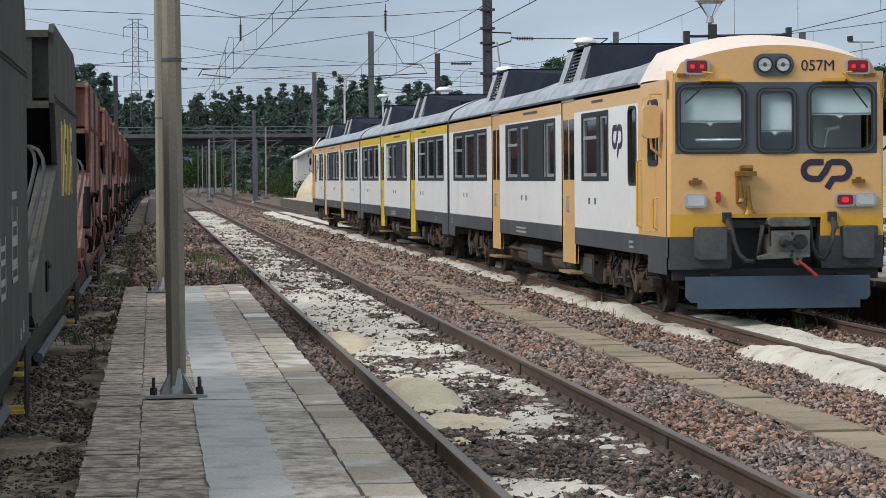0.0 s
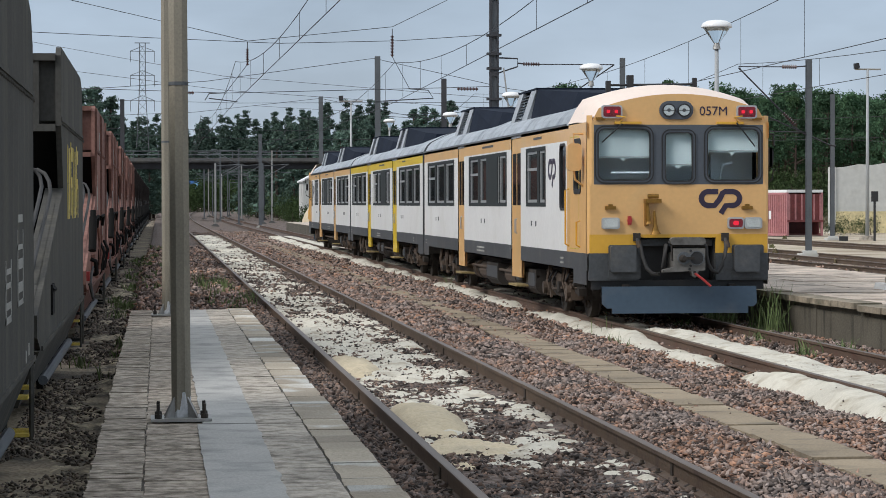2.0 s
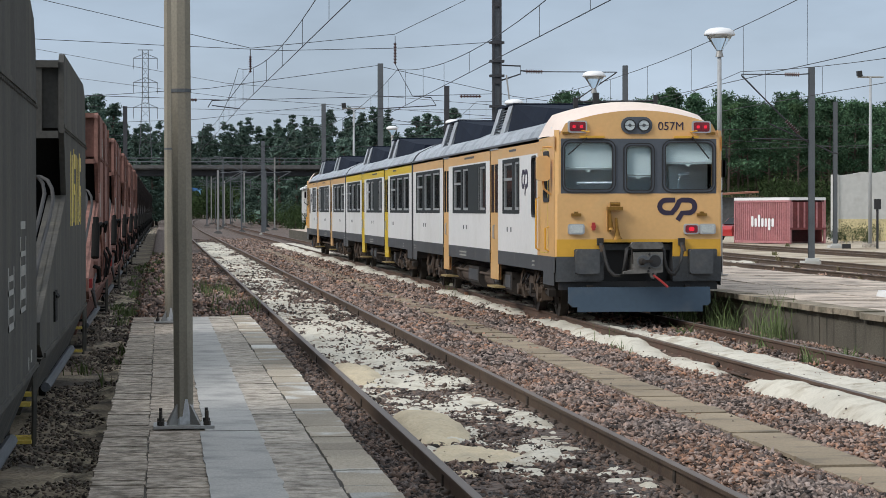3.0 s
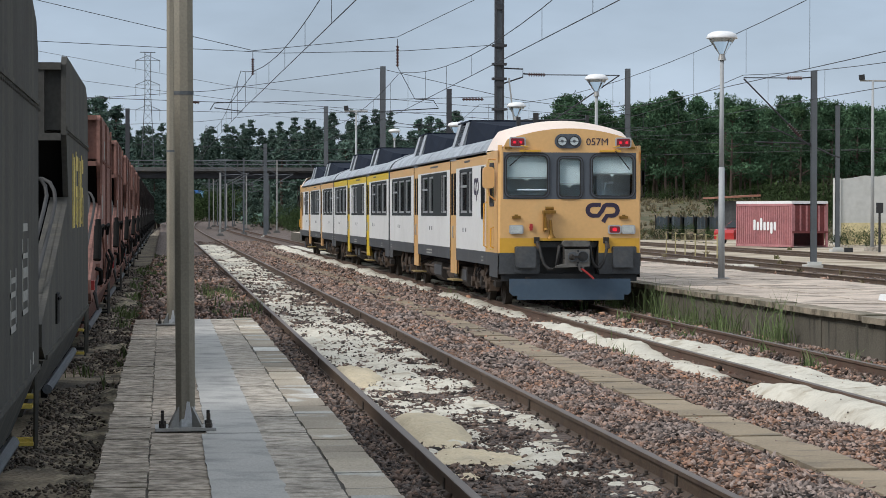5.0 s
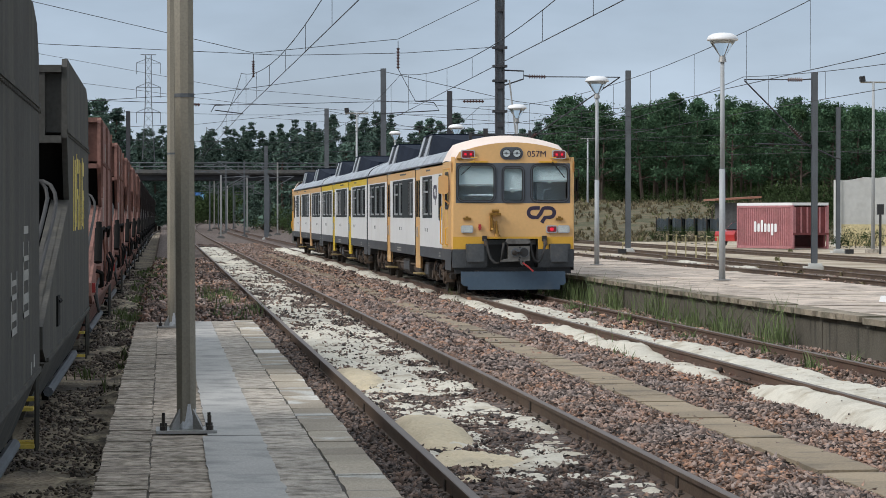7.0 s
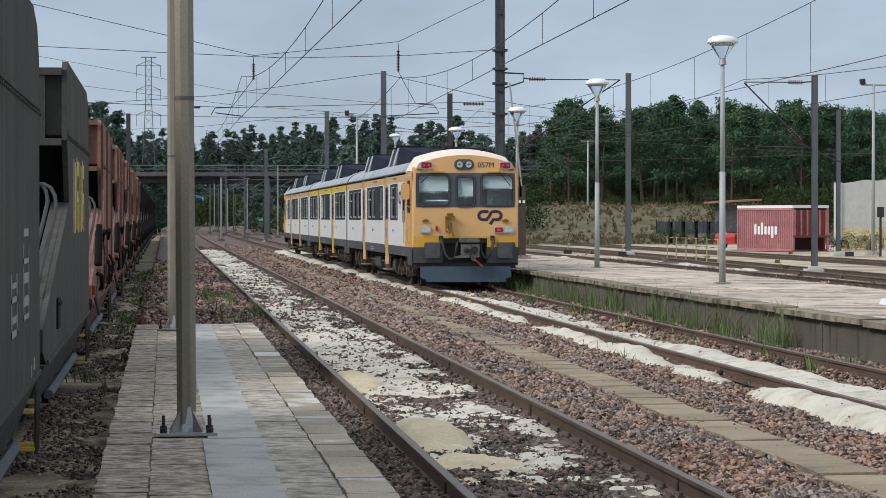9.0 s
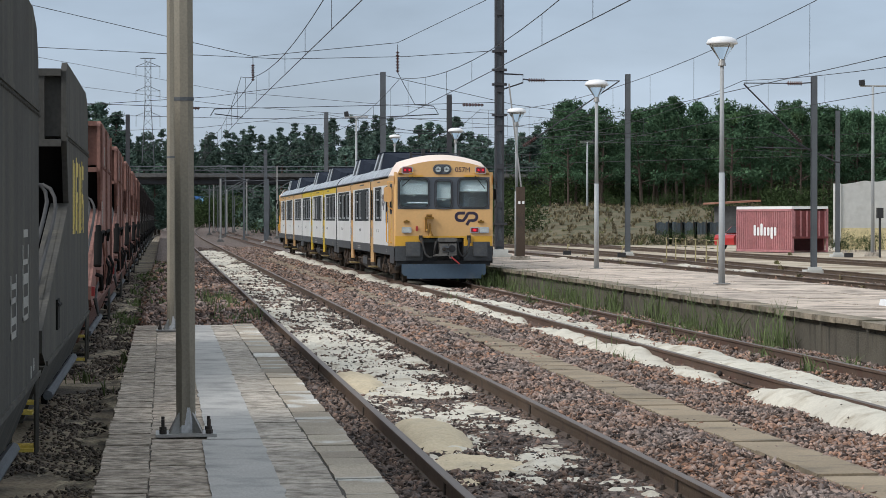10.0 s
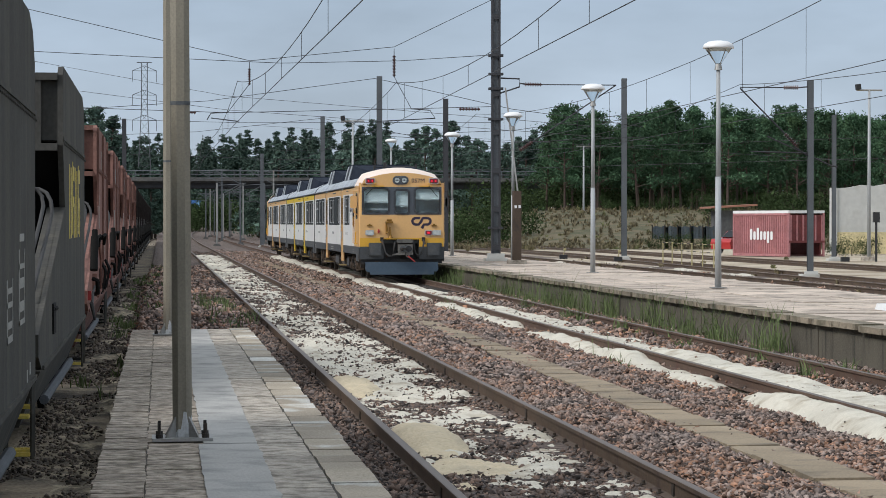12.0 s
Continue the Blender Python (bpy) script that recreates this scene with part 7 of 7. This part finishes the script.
def build_yard():
    build_container()
    t = thing("parked_car", "small red hatchback parked behind the container", "car", at=pose(35.35, 148.9, -0.06, 0, 0, 35))
    bm = bmesh.new()
    prism(bm, [(-1.9, 0.3), (-1.95, 0.7), (-1.85, 0.9), (-1.0, 0.98), (-0.4, 1.4), (1.2, 1.42), (1.75, 1.0), (1.85, 0.6), (1.8, 0.3)], "y", -0.8, 0.8)
    part("body", bm, CARRED, t)
    bm = bmesh.new()
    for s in (-1, 1):
        prism(bm, [(-0.9, 0.98), (-0.36, 1.34), (1.15, 1.36), (1.5, 1.0)], "y", s * 0.8, s * 0.812)
    prism(bm, [(-1.02, 1.0), (-0.44, 1.38), (-0.46, 1.40), (-1.06, 1.02)], "y", -0.7, 0.7)
    part("window", bm, PANE, t)
    for x in (-1.2, 1.15):
        for s in (-1, 1):
            bm = bmesh.new()
            disc_y(bm, x, 0.3, s * 0.68, s * 0.83, 0.3, 18)
            w = part("wheel", bm, BLACK, t)
            bm = bmesh.new()
            disc_y(bm, x, 0.3, s * 0.83, s * 0.84, 0.18, 14)
            part("rim", bm, ALU, w)
    # stained wall with broken top
    t = thing("boundary_wall", "tall stained pale wall with a cream-painted base and ragged top", "wall", at=pose(41.6, 150, -0.1))
    bm = bmesh.new()
    rng = random.Random(8)
    top = [(0, 4.05)] + [(0.8 * k, 4.1 + 0.05 * k + rng.uniform(-0.06, 0.08)) for k in range(1, 12)] + [(10, 4.9)]
    prism(bm, [(10, 1.35), (0, 1.35)] + top, "y", 0, 0.35)
    part("upper_wall", bm, RENDERW, t)
    bm = bmesh.new()
    prism(bm, [(0, 0), (10, 0), (10, 1.35), (0, 1.35)], "y", -0.03, 0.38)
    part("wall_base", bm, CREAMW, t)
    bm = bmesh.new()
    box(bm, -0.3, 0.0, -0.1, 0.6, 0, 4.1)
    part("pier", bm, RENDERW, t)
    # shed and dark fence behind
    t = thing("shed", "low shed with a rusty red sheet roof", "shed", at=pose(43.3, 190, -0.3))
    bm = bmesh.new()
    box(bm, 0, 2.6, 0, 3, 0, 3.1)
    part("wall", bm, BRIDGE, t)
    bm = bmesh.new()
    prism(bm, [(-0.8, 3.25), (2.9, 3.45), (2.9, 3.6), (-0.8, 3.38)], "y", -0.6, 3.4)
    part("roof", bm, TILE_R, t)
    for k in range(5):
        t = thing("fence_panel", "dark weathered sheet fence panel", "fence", group="fence panels by the shed", at=pose(38.0 + 1.0 * k, 190, 0.5))
        for j in range(8):
            bm = bmesh.new()
            box(bm, 0.16 * j, 0.16 * j + 0.15, 0, 0.03 + 0.02 * (j % 2), 0.1, 1.0 + 0.03 * ((j * 7 + k * 5) % 4))
            part("board", bm, FENCE, t)
        bm = bmesh.new()
        box(bm, -0.04, 0.04, -0.03, 0.05, 0, 1.2)
        part("post", bm, UNDER, t)
        bm = bmesh.new()
        box(bm, 0, 1.28, -0.05, 0.12, -1.1, 0.1)
        part("base_course", bm, TROUGH, t)
    # striped barrier
    t = thing("barrier_rail", "low yellow and black striped barrier rail beside the tracks", "barrier", at=pose(23.72, 116, -0.06))
    for k in range(6):
        bm = bmesh.new()
        x, y = -0.14 * k, -2.8 * k
        box(bm, x - 0.022, x + 0.022, y - 0.022, y + 0.022, 0, 1.0)
        part("post", bm, DULLY, t)
    for z in (0.62, 0.95):
        for k in range(16):
            bm = bmesh.new()
            a, b = k / 16, (k + 1) / 16
            tube(bm, [(-0.7 * a, -14 * a, z), (-0.7 * b, -14 * b, z)], 0.018, 6)
            part("rail_piece", bm, DULLY if k % 2 else UNDER, t)
    t = thing("signal_post", "thin black signal post in the yard", "signal", at=pose(34.4, 117, -0.06))
    bm = bmesh.new()
    tube(bm, [(0, 0, 0), (0, 0, 2.4)], 0.06, 8)
    part("pole", bm, BLACK, t)
    bm = bmesh.new()
    box(bm, -0.15, 0.15, -0.1, 0.1, 1.9, 2.4)
    part("head", bm, BLACK, t)
    for x, y in ((20.9, 128), (22.3, 120), (33.0, 117.5)):
        t = thing("point_lever", "small yellow and black points lever by the track", "points lever", group="points levers", at=pose(x, y, -0.06))
        bm = bmesh.new()
        box(bm, -0.2, 0.2, -0.1, 0.1, 0, 0.22)
        part("housing", bm, BLACK, t)
        bm = bmesh.new()
        tube(bm, [(0, 0, 0.2), (0.06, 0, 0.5)], 0.025, 6)
        disc_y(bm, 0.07, 0.5, -0.05, 0.05, 0.07, 10)
        part("lever", bm, DULLY, t)
    t = thing("concrete_block", "low white concrete block on the platform", "block", at=pose(12.02, 39.8, 0.372))
    bm = bmesh.new()
    prism(bm, [(-0.25, 0), (0.3, 0), (0.27, 0.10), (-0.22, 0.10)], "y", -0.3, 0.3)
    part("body", bm, WHITE, t)
    bm = bmesh.new()
    box(bm, -0.1, 0.2, -0.15, 0.15, 0.10, 0.2)
    part("plinth", bm, CONCRETE, t)
    # house far off and its neighbours by the line
    t = thing("house", "far low white house with a tiled roof", "house", at=pose(52.5, 330, 2.2))
    bm = bmesh.new()
    box(bm, 0, 3.4, 0, 4, -1.5, 2.6)
    part("wall", bm, WHITE, t)
    bm = bmesh.new()
    prism(bm, [(-0.3, 2.6), (3.7, 2.6), (1.7, 3.5)], "y", -0.4, 4.4)
    part("roof", bm, TILE_R, t)
    for x in (0.5, 2.0):
        bm = bmesh.new()
        box(bm, x, x + 0.8, -0.03, 0.02, 1.0, 2.1)
        part("window", bm, PANE, t)
    t = thing("barn", "pale gabled shed beside the far line", "shed", at=pose(15.2, 262, 1.5))
    bm = bmesh.new()
    prism(bm, [(0, -1.7), (3.8, -1.7), (3.8, 2.0), (1.7, 3.5), (0, 2.6)], "y", 0, 8)
    part("wall", bm, RENDERW, t)
    bm = bmesh.new()
    prism(bm, [(-0.2, 2.55), (1.7, 3.52), (4.0, 1.95), (4.0, 2.1), (1.7, 3.7), (-0.2, 2.7)], "y", -0.3, 8.3)
    part("roof", bm, WHITE, t)
    t = thing("blue_hut", "small bright blue sheeted hut on a bank by the far line", "hut", at=pose(10.0, 674, 6.4))
    bm = bmesh.new()
    box(bm, -2.6, 1.0, 0, 3, 0.7, 1.6)
    box(bm, -0.2, 1.0, -0.02, 3, -0.6, 0.7)
    part("wall", bm, BLUEB, t)
    bm = bmesh.new()
    box(bm, -0.1, 0.9, -0.08, -0.02, -0.5, 1.3)
    part("panel", bm, mat("light_blue_panel", (0.2, 0.42, 0.62), 0.6, bump=0.02), t)
    bm = bmesh.new()
    for x in (-2.5, -1.4, -0.3, 0.9):
        box(bm, x - 0.06, x + 0.06, 0.3, 0.42, -6.5, 0.7)
    part("leg", bm, MAST, t)
    t = thing("sand_heap", "large pale sand heap by the far line", "sand heap", at=pose(15.9, 236, -0.2))
    bm = bmesh.new()
    rows = []
    for k in range(7):
        r, z = 2.3 * (1 - (k / 6.5) ** 1.6) + 0.1, 3.2 * k / 6
        rows.append([bm.verts.new((r * math.cos(a * 0.3927) * (1 + 0.15 * noise.noise((a, k, 2))), r * math.sin(a * 0.3927) * 1.6, z)) for a in range(16)])
    for a, b in zip(rows, rows[1:]):
        for k in range(16):
            bm.faces.new((a[k], a[(k + 1) % 16], b[(k + 1) % 16], b[k]))
    bm.faces.new(rows[-1])
    part("heap", bm, SAND, t, smooth=True)
    # bridge
    t = thing("road_bridge", "low grey concrete road bridge crossing the tracks", "bridge", at=pose(0, 305, 0))
    bm = bmesh.new()
    box(bm, -60, 75, 0, 9, 6.78, 7.2)
    part("deck", bm, BRIDGE, t)
    bm = bmesh.new()
    for y in (0.7, 2.9, 5.2, 7.5):
        box(bm, -60, 75, y, y + 0.5, 6.1, 6.776)
    part("girder", bm, MAST, t)
    bm = bmesh.new()
    box(bm, -60, 75, -0.3, 0.0, 6.95, 7.4)
    part("kerb_beam", bm, BRIDGE, t)
    for z in (7.75, 8.2):
        bm = bmesh.new()
        tube(bm, [(-60, -0.2, z), (75, -0.2, z)], 0.07, 5)
        part("handrail", bm, MAST_G, t)
    for k in range(45):
        bm = bmesh.new()
        box(bm, -60 + 3 * k, -59.9 + 3 * k, -0.25, -0.15, 7.4, 8.25)
        part("rail_post", bm, MAST_G, t)
    for x in (-14, -6.5, 22.5, 32):
        bm = bmesh.new()
        box(bm, x, x + 0.9, 1, 8, -0.5, 6.1)
        part("pier", bm, BRIDGE, t)


# ---- plants ----
def leaf_cloud(rng, centres, per, size, flat=0.6):
    """Small triangles strewn round clump centres: list of (x, y, z, radius)."""
    verts, faces = [], []
    for cx, cy, cz, r in centres:
        p = rng.normal(0, 0.45, (per, 3)) * (r, r, r * flat) + (cx, cy, cz)
        for q in p:
            d = rng.normal(0, 1, (3, 3)) * size
            i = len(verts)
            verts += [tuple(q + d[0]), tuple(q + d[1]), tuple(q + d[2])]
            faces.append((i, i + 1, i + 2))
    return verts, faces


def tree_meshes(kind, seed):
    rng = np.random.default_rng(seed)
    bm = bmesh.new()
    if kind == "pine":
        h = rng.uniform(8.0, 9.3)
        lean = rng.normal(0, 0.35, 2)
        tube(bm, [(0, 0, -0.5), (lean[0] * 0.4, lean[1] * 0.4, h * 0.45), (lean[0], lean[1], h * 0.93)], 0.15, 7, 0.05)
        centres = []
        for k in range(36):
            f = rng.uniform(0.30, 1.0)
            reach = (1 - (f - 0.30) / 0.70) ** 0.8 * 2.3 + 0.45
            a = rng.uniform(0, 6.28)
            rr = reach * rng.uniform(0.35, 1)
            c = (lean[0] * f + rr * math.cos(a), lean[1] * f + rr * math.sin(a), h * f + 0.3 * rng.normal())
            tube(bm, [(lean[0] * f, lean[1] * f, h * f - 0.5), c], 0.05, 4, 0.015)
            centres.append((*c, rng.uniform(0.7, 1.1)))
        for k in range(6):
            centres.append((lean[0] + rng.normal() * 0.5, lean[1] + rng.normal() * 0.5, h * rng.uniform(0.93, 1.06), 0.55))
        v, f = leaf_cloud(rng, centres, 125, 0.088)
    else:
        h = rng.uniform(12, 15)
        tube(bm, [(0, 0, -0.5), (0.2, 0, h * 0.5), (0, 0, h * 0.95)], 0.22, 6, 0.05)
        centres = []
        for k in range(46):
            f = rng.uniform(0.08, 1.0)
            reach = 3.1 * (1 - f) ** 0.9 + 0.05
            a = rng.uniform(0, 6.28)
            c = (reach * math.cos(a) * rng.uniform(0.4, 1), reach * math.sin(a) * rng.uniform(0.4, 1), h * f)
            tube(bm, [(0, 0, h * f - 0.8), c], 0.05, 4, 0.015)
            centres.append((*c, 0.35 + 0.95 * (1 - f) * rng.uniform(0.7, 1.1)))
        v, f = leaf_cloud(rng, centres, 100, 0.15, 0.7)
    trunk = mesh_of("trunk", bm, BARK)
    me = bpy.data.meshes.new("crown")
    me.from_pydata(v, [], f)
    me.materials.append(LEAF if kind == "pine" else LEAF2)
    return trunk, me


def far_wood(rng, crowns):
    """The wood on the far hill: crowns too distant to count, in one piece."""
    shapes = []
    for me in crowns:
        co = np.empty(len(me.vertices) * 3)
        me.vertices.foreach_get("co", co)
        shapes.append(co.reshape(-1, 3, 3)[::2].reshape(-1, 3))
    clouds = []
    for k in range(230):
        x, y, size, turn = -34 + 100 * rng.random(), 688 + 60 * rng.random(), rng.uniform(0.85, 1.5), rng.uniform(0, 6.28)
        c, d = math.cos(turn), math.sin(turn)
        p = rng.choice(shapes) * (1.35 * size, 1.35 * size, size)
        clouds.append(np.stack([p[:, 0] * c - p[:, 1] * d + x, p[:, 0] * d + p[:, 1] * c + y, p[:, 2] * 1.05 + ground_z(x, y)], -1))
    pts = np.concatenate(clouds)
    me = bpy.data.meshes.new("far_wood")
    me.vertices.add(len(pts))
    me.vertices.foreach_set("co", pts.ravel())
    me.loops.add(len(pts))
    me.loops.foreach_set("vertex_index", np.arange(len(pts), dtype=np.int32))
    me.polygons.add(len(pts) // 3)
    me.polygons.foreach_set("loop_start", np.arange(0, len(pts), 3, dtype=np.int32))
    me.update(calc_edges=True)
    me.materials.append(LEAF2)
    tagged(new("far_wood", me), "dark green wood on the far hill beyond the bridge", "wood", kind="stuff")


def build_trees():
    rng = random.Random(77)
    variants = {"pine": [tree_meshes("pine", 100 + k) for k in range(6)], "gum": [tree_meshes("gum", 200 + k) for k in range(5)]}

    def plant(kind, x, y, s):
        t = thing("pine_tree" if kind == "pine" else "eucalyptus_tree", "dark green pine in the dense wood beyond the yard" if kind == "pine" else "tall dark eucalyptus on the wooded slope behind the bridge",
                  "tree", group="pines of the wood" if kind == "pine" else "trees behind the bridge")
        t.matrix_basis = pose(x, y, ground_z(x, y), 0, 0, rng.uniform(0, 360)) @ Matrix.Diagonal((s * rng.uniform(0.9, 1.15) * (1.3 if kind == "gum" else 1), s * (1.3 if kind == "gum" else 1), s * rng.uniform(0.92, 1.08), 1))
        for nm, me in zip(("trunk", "crown"), rng.choice(variants[kind])):
            o = new(nm, me)
            o.parent = t
    for row, (y, n) in enumerate(((246, 18), (253, 19), (261, 20), (270, 20), (280, 20), (291, 20), (303, 20), (316, 20))):
        for k in range(n):
            plant("pine", 38 + (86 - 38) * (k + rng.random()) / n + row * 1.5, y + rng.uniform(-3, 3), rng.uniform(0.86, 1.10) * (1 + 0.02 * row))
    for row, (y, n) in enumerate(((345, 52), (360, 54), (378, 56), (400, 58))):
        for k in range(n):
            x = -40 + (75 + 40) * (k + rng.random()) / n
            if not -2 < x - bend(y) < 13:
                plant("gum", x, y + rng.uniform(-6, 6), rng.uniform(0.58, 0.95) if x > -6 else rng.uniform(1.05, 1.32))
    far_wood(rng, [me for _, me in variants["gum"]])
    for k in range(40):
        y = 440 + 80 * rng.random()
        plant("gum", bend(y) + 15 + 26 * rng.random(), y, rng.uniform(0.75, 1.05))
    # bushes
    crowns = []
    for k in range(4):
        g = np.random.default_rng(300 + k)
        centres = [(g.normal() * 0.8, g.normal() * 0.8, g.uniform(0.2, 1.5), g.uniform(0.5, 0.8)) for _ in range(12)]
        v, f = leaf_cloud(g, centres, 150, 0.045, 0.9)
        me = bpy.data.meshes.new("foliage")
        me.from_pydata(v, [], f)
        me.materials.append(BUSH)
        crowns.append(me)
    spots = [(40.6 + 1.1 * k, 146.5 + 0.5 * (k % 2), 0.55) for k in range(3)] + [(rng.uniform(36, 80), rng.uniform(238, 244), rng.uniform(0.5, 1.1)) for _ in range(14)] + [(rng.uniform(38, 84), rng.uniform(255, 300), rng.uniform(1.4, 2.4)) for _ in range(40)] \
        + [(rng.uniform(24, 31), rng.uniform(205, 240), rng.uniform(1.0, 1.8)) for _ in range(9)] + [(rng.uniform(16, 30), rng.uniform(318, 340), rng.uniform(1.2, 2.0)) for _ in range(12)] + [(rng.uniform(19, 34), rng.uniform(335, 440), rng.uniform(1.8, 3.0)) for _ in range(26)] + [(rng.uniform(-10, 40), rng.uniform(600, 640), rng.uniform(3.0, 4.6)) for _ in range(24)] + [(rng.uniform(13.5, 19) + 1.5, rng.uniform(285, 320), rng.uniform(0.8, 1.5)) for _ in range(12)] \
        + [(rng.uniform(48, 62), rng.uniform(205, 228), rng.uniform(1.3, 2.2)) for _ in range(9)] + [(rng.uniform(-22, -5), rng.uniform(240, 300), rng.uniform(2.0, 3.5)) for _ in range(14)]
    spots += [(37.2 + 1.3 * k, 186.5 + (k % 3), 0.5 + 0.15 * (k % 2)) for k in range(6)]
    spots += [(13.6 + 1.2 * k, 254 + (k % 2), 1.1) for k in range(5)]
    for x, y, s in spots:
        t = thing("bush", "leafy green bush in rough grass", "bush", group="bushes")
        t.matrix_basis = pose(x, y, ground_z(x, y), 0, 0, rng.uniform(0, 360)) @ Matrix.Diagonal((s, s, s * rng.uniform(0.8, 1.2), 1))
        o = new("foliage", rng.choice(crowns))
        o.parent = t
        bm = bmesh.new()
        tube(bm, [(0, 0, -0.2), (0.1, 0, 0.5), (0.05, 0.1, 1.0)], 0.05, 5, 0.02)
        part("stem", bm, BARK, t)


def blades(name, label, n, area, height, material, seed, width=0.012, tufts=None, bent=0.35, ground=None):
    """Upright bent blades in tufts, one object."""
    rng = np.random.default_rng(seed)
    x0, x1, y0, y1 = area
    tufts = tufts or n // 14
    tx, ty = rng.uniform(x0, x1, tufts), y0 + (y1 - y0) * rng.random(tufts)
    pick = rng.integers(0, tufts, n)
    x, y = tx[pick] + rng.normal(0, 0.08, n), ty[pick] + rng.normal(0, 0.12, n)
    tall = rng.uniform(0.25, 1.0, tufts)[pick]
    verts, faces = [], []
    for a, b, k in zip(x, y, tall):
        h = height * k * rng.uniform(0.4, 1.0)
        ang = rng.uniform(0, 6.28)
        dx, dy = math.cos(ang), math.sin(ang)
        ux, uy = rng.normal(0, bent, 2) * h
        z = (ground or ground_z)(a, b)
        i = len(verts)
        w = width
        verts += [(a - dx * w, b - dy * w, z), (a + dx * w, b + dy * w, z), (a + ux * 0.3 + dx * w, b + uy * 0.3 + dy * w, z + h * 0.6), (a + ux * 0.3 - dx * w, b + uy * 0.3 - dy * w, z + h * 0.6), (a + ux, b + uy, z + h)]
        faces += [(i, i + 1, i + 2, i + 3), (i + 3, i + 2, i + 4)]
    tagged(raw(name, verts, faces, material), label, "grass", kind="stuff")


def build_plants():
    blades("tall_weeds", "tall green weeds along the platform wall", 3200, (9.05, 9.6, 36, 92), 1.0, WEED, 1, 0.005, 150, 0.26)
    blades("tall_weeds", "green weeds tufts between the platform rails", 900, (8.3, 9.1, 28, 62), 0.4, WEED, 2, 0.01, 26)
    blades("tall_weeds", "sparse weeds beside the island platform end", 420, (0.9, 1.75, 42.8, 62), 0.5, WEED, 3, 0.008, 34, 0.3)
    blades("tall_weeds", "weeds in the trench beside the wagons", 150, (-1.2, -0.6, 18, 60), 0.38, WEED, 4, 0.01, 9)
    blades("tall_weeds", "grass beyond the platform end", 900, (-1.0, 0.4, 55, 110), 0.35, WEED, 5, 0.02, 70)
    blades("dry_weeds", "thin dry stalks in the ballast", 60, (6.4, 6.9, 34, 60), 0.5, WEED, 6, 0.006, 9, 0.25)
    blades("dry_grass", "rough dry grass before the wood", 30000, (22, 92, 184, 248), 0.6, DRY, 7, 0.05, 3200, 0.5)
    blades("tall_weeds", "green weeds by the far yard tracks", 700, (15, 34, 60, 160), 0.25, DRY, 8, 0.03, 40, 0.5)
    blades("tall_weeds", "weeds on the verge by the far line", 1600, (14, 28, 170, 300), 0.6, DRY, 9, 0.05, 160, 0.5)


# ---- build ----
build_ground()
build_tracks()
TRAIN = build_train()
build_wagons()
build_overhead()
build_pylon()
build_yard()
build_trees()
build_island()
build_platform()
build_trough()
build_beds()
build_plants()
motions()
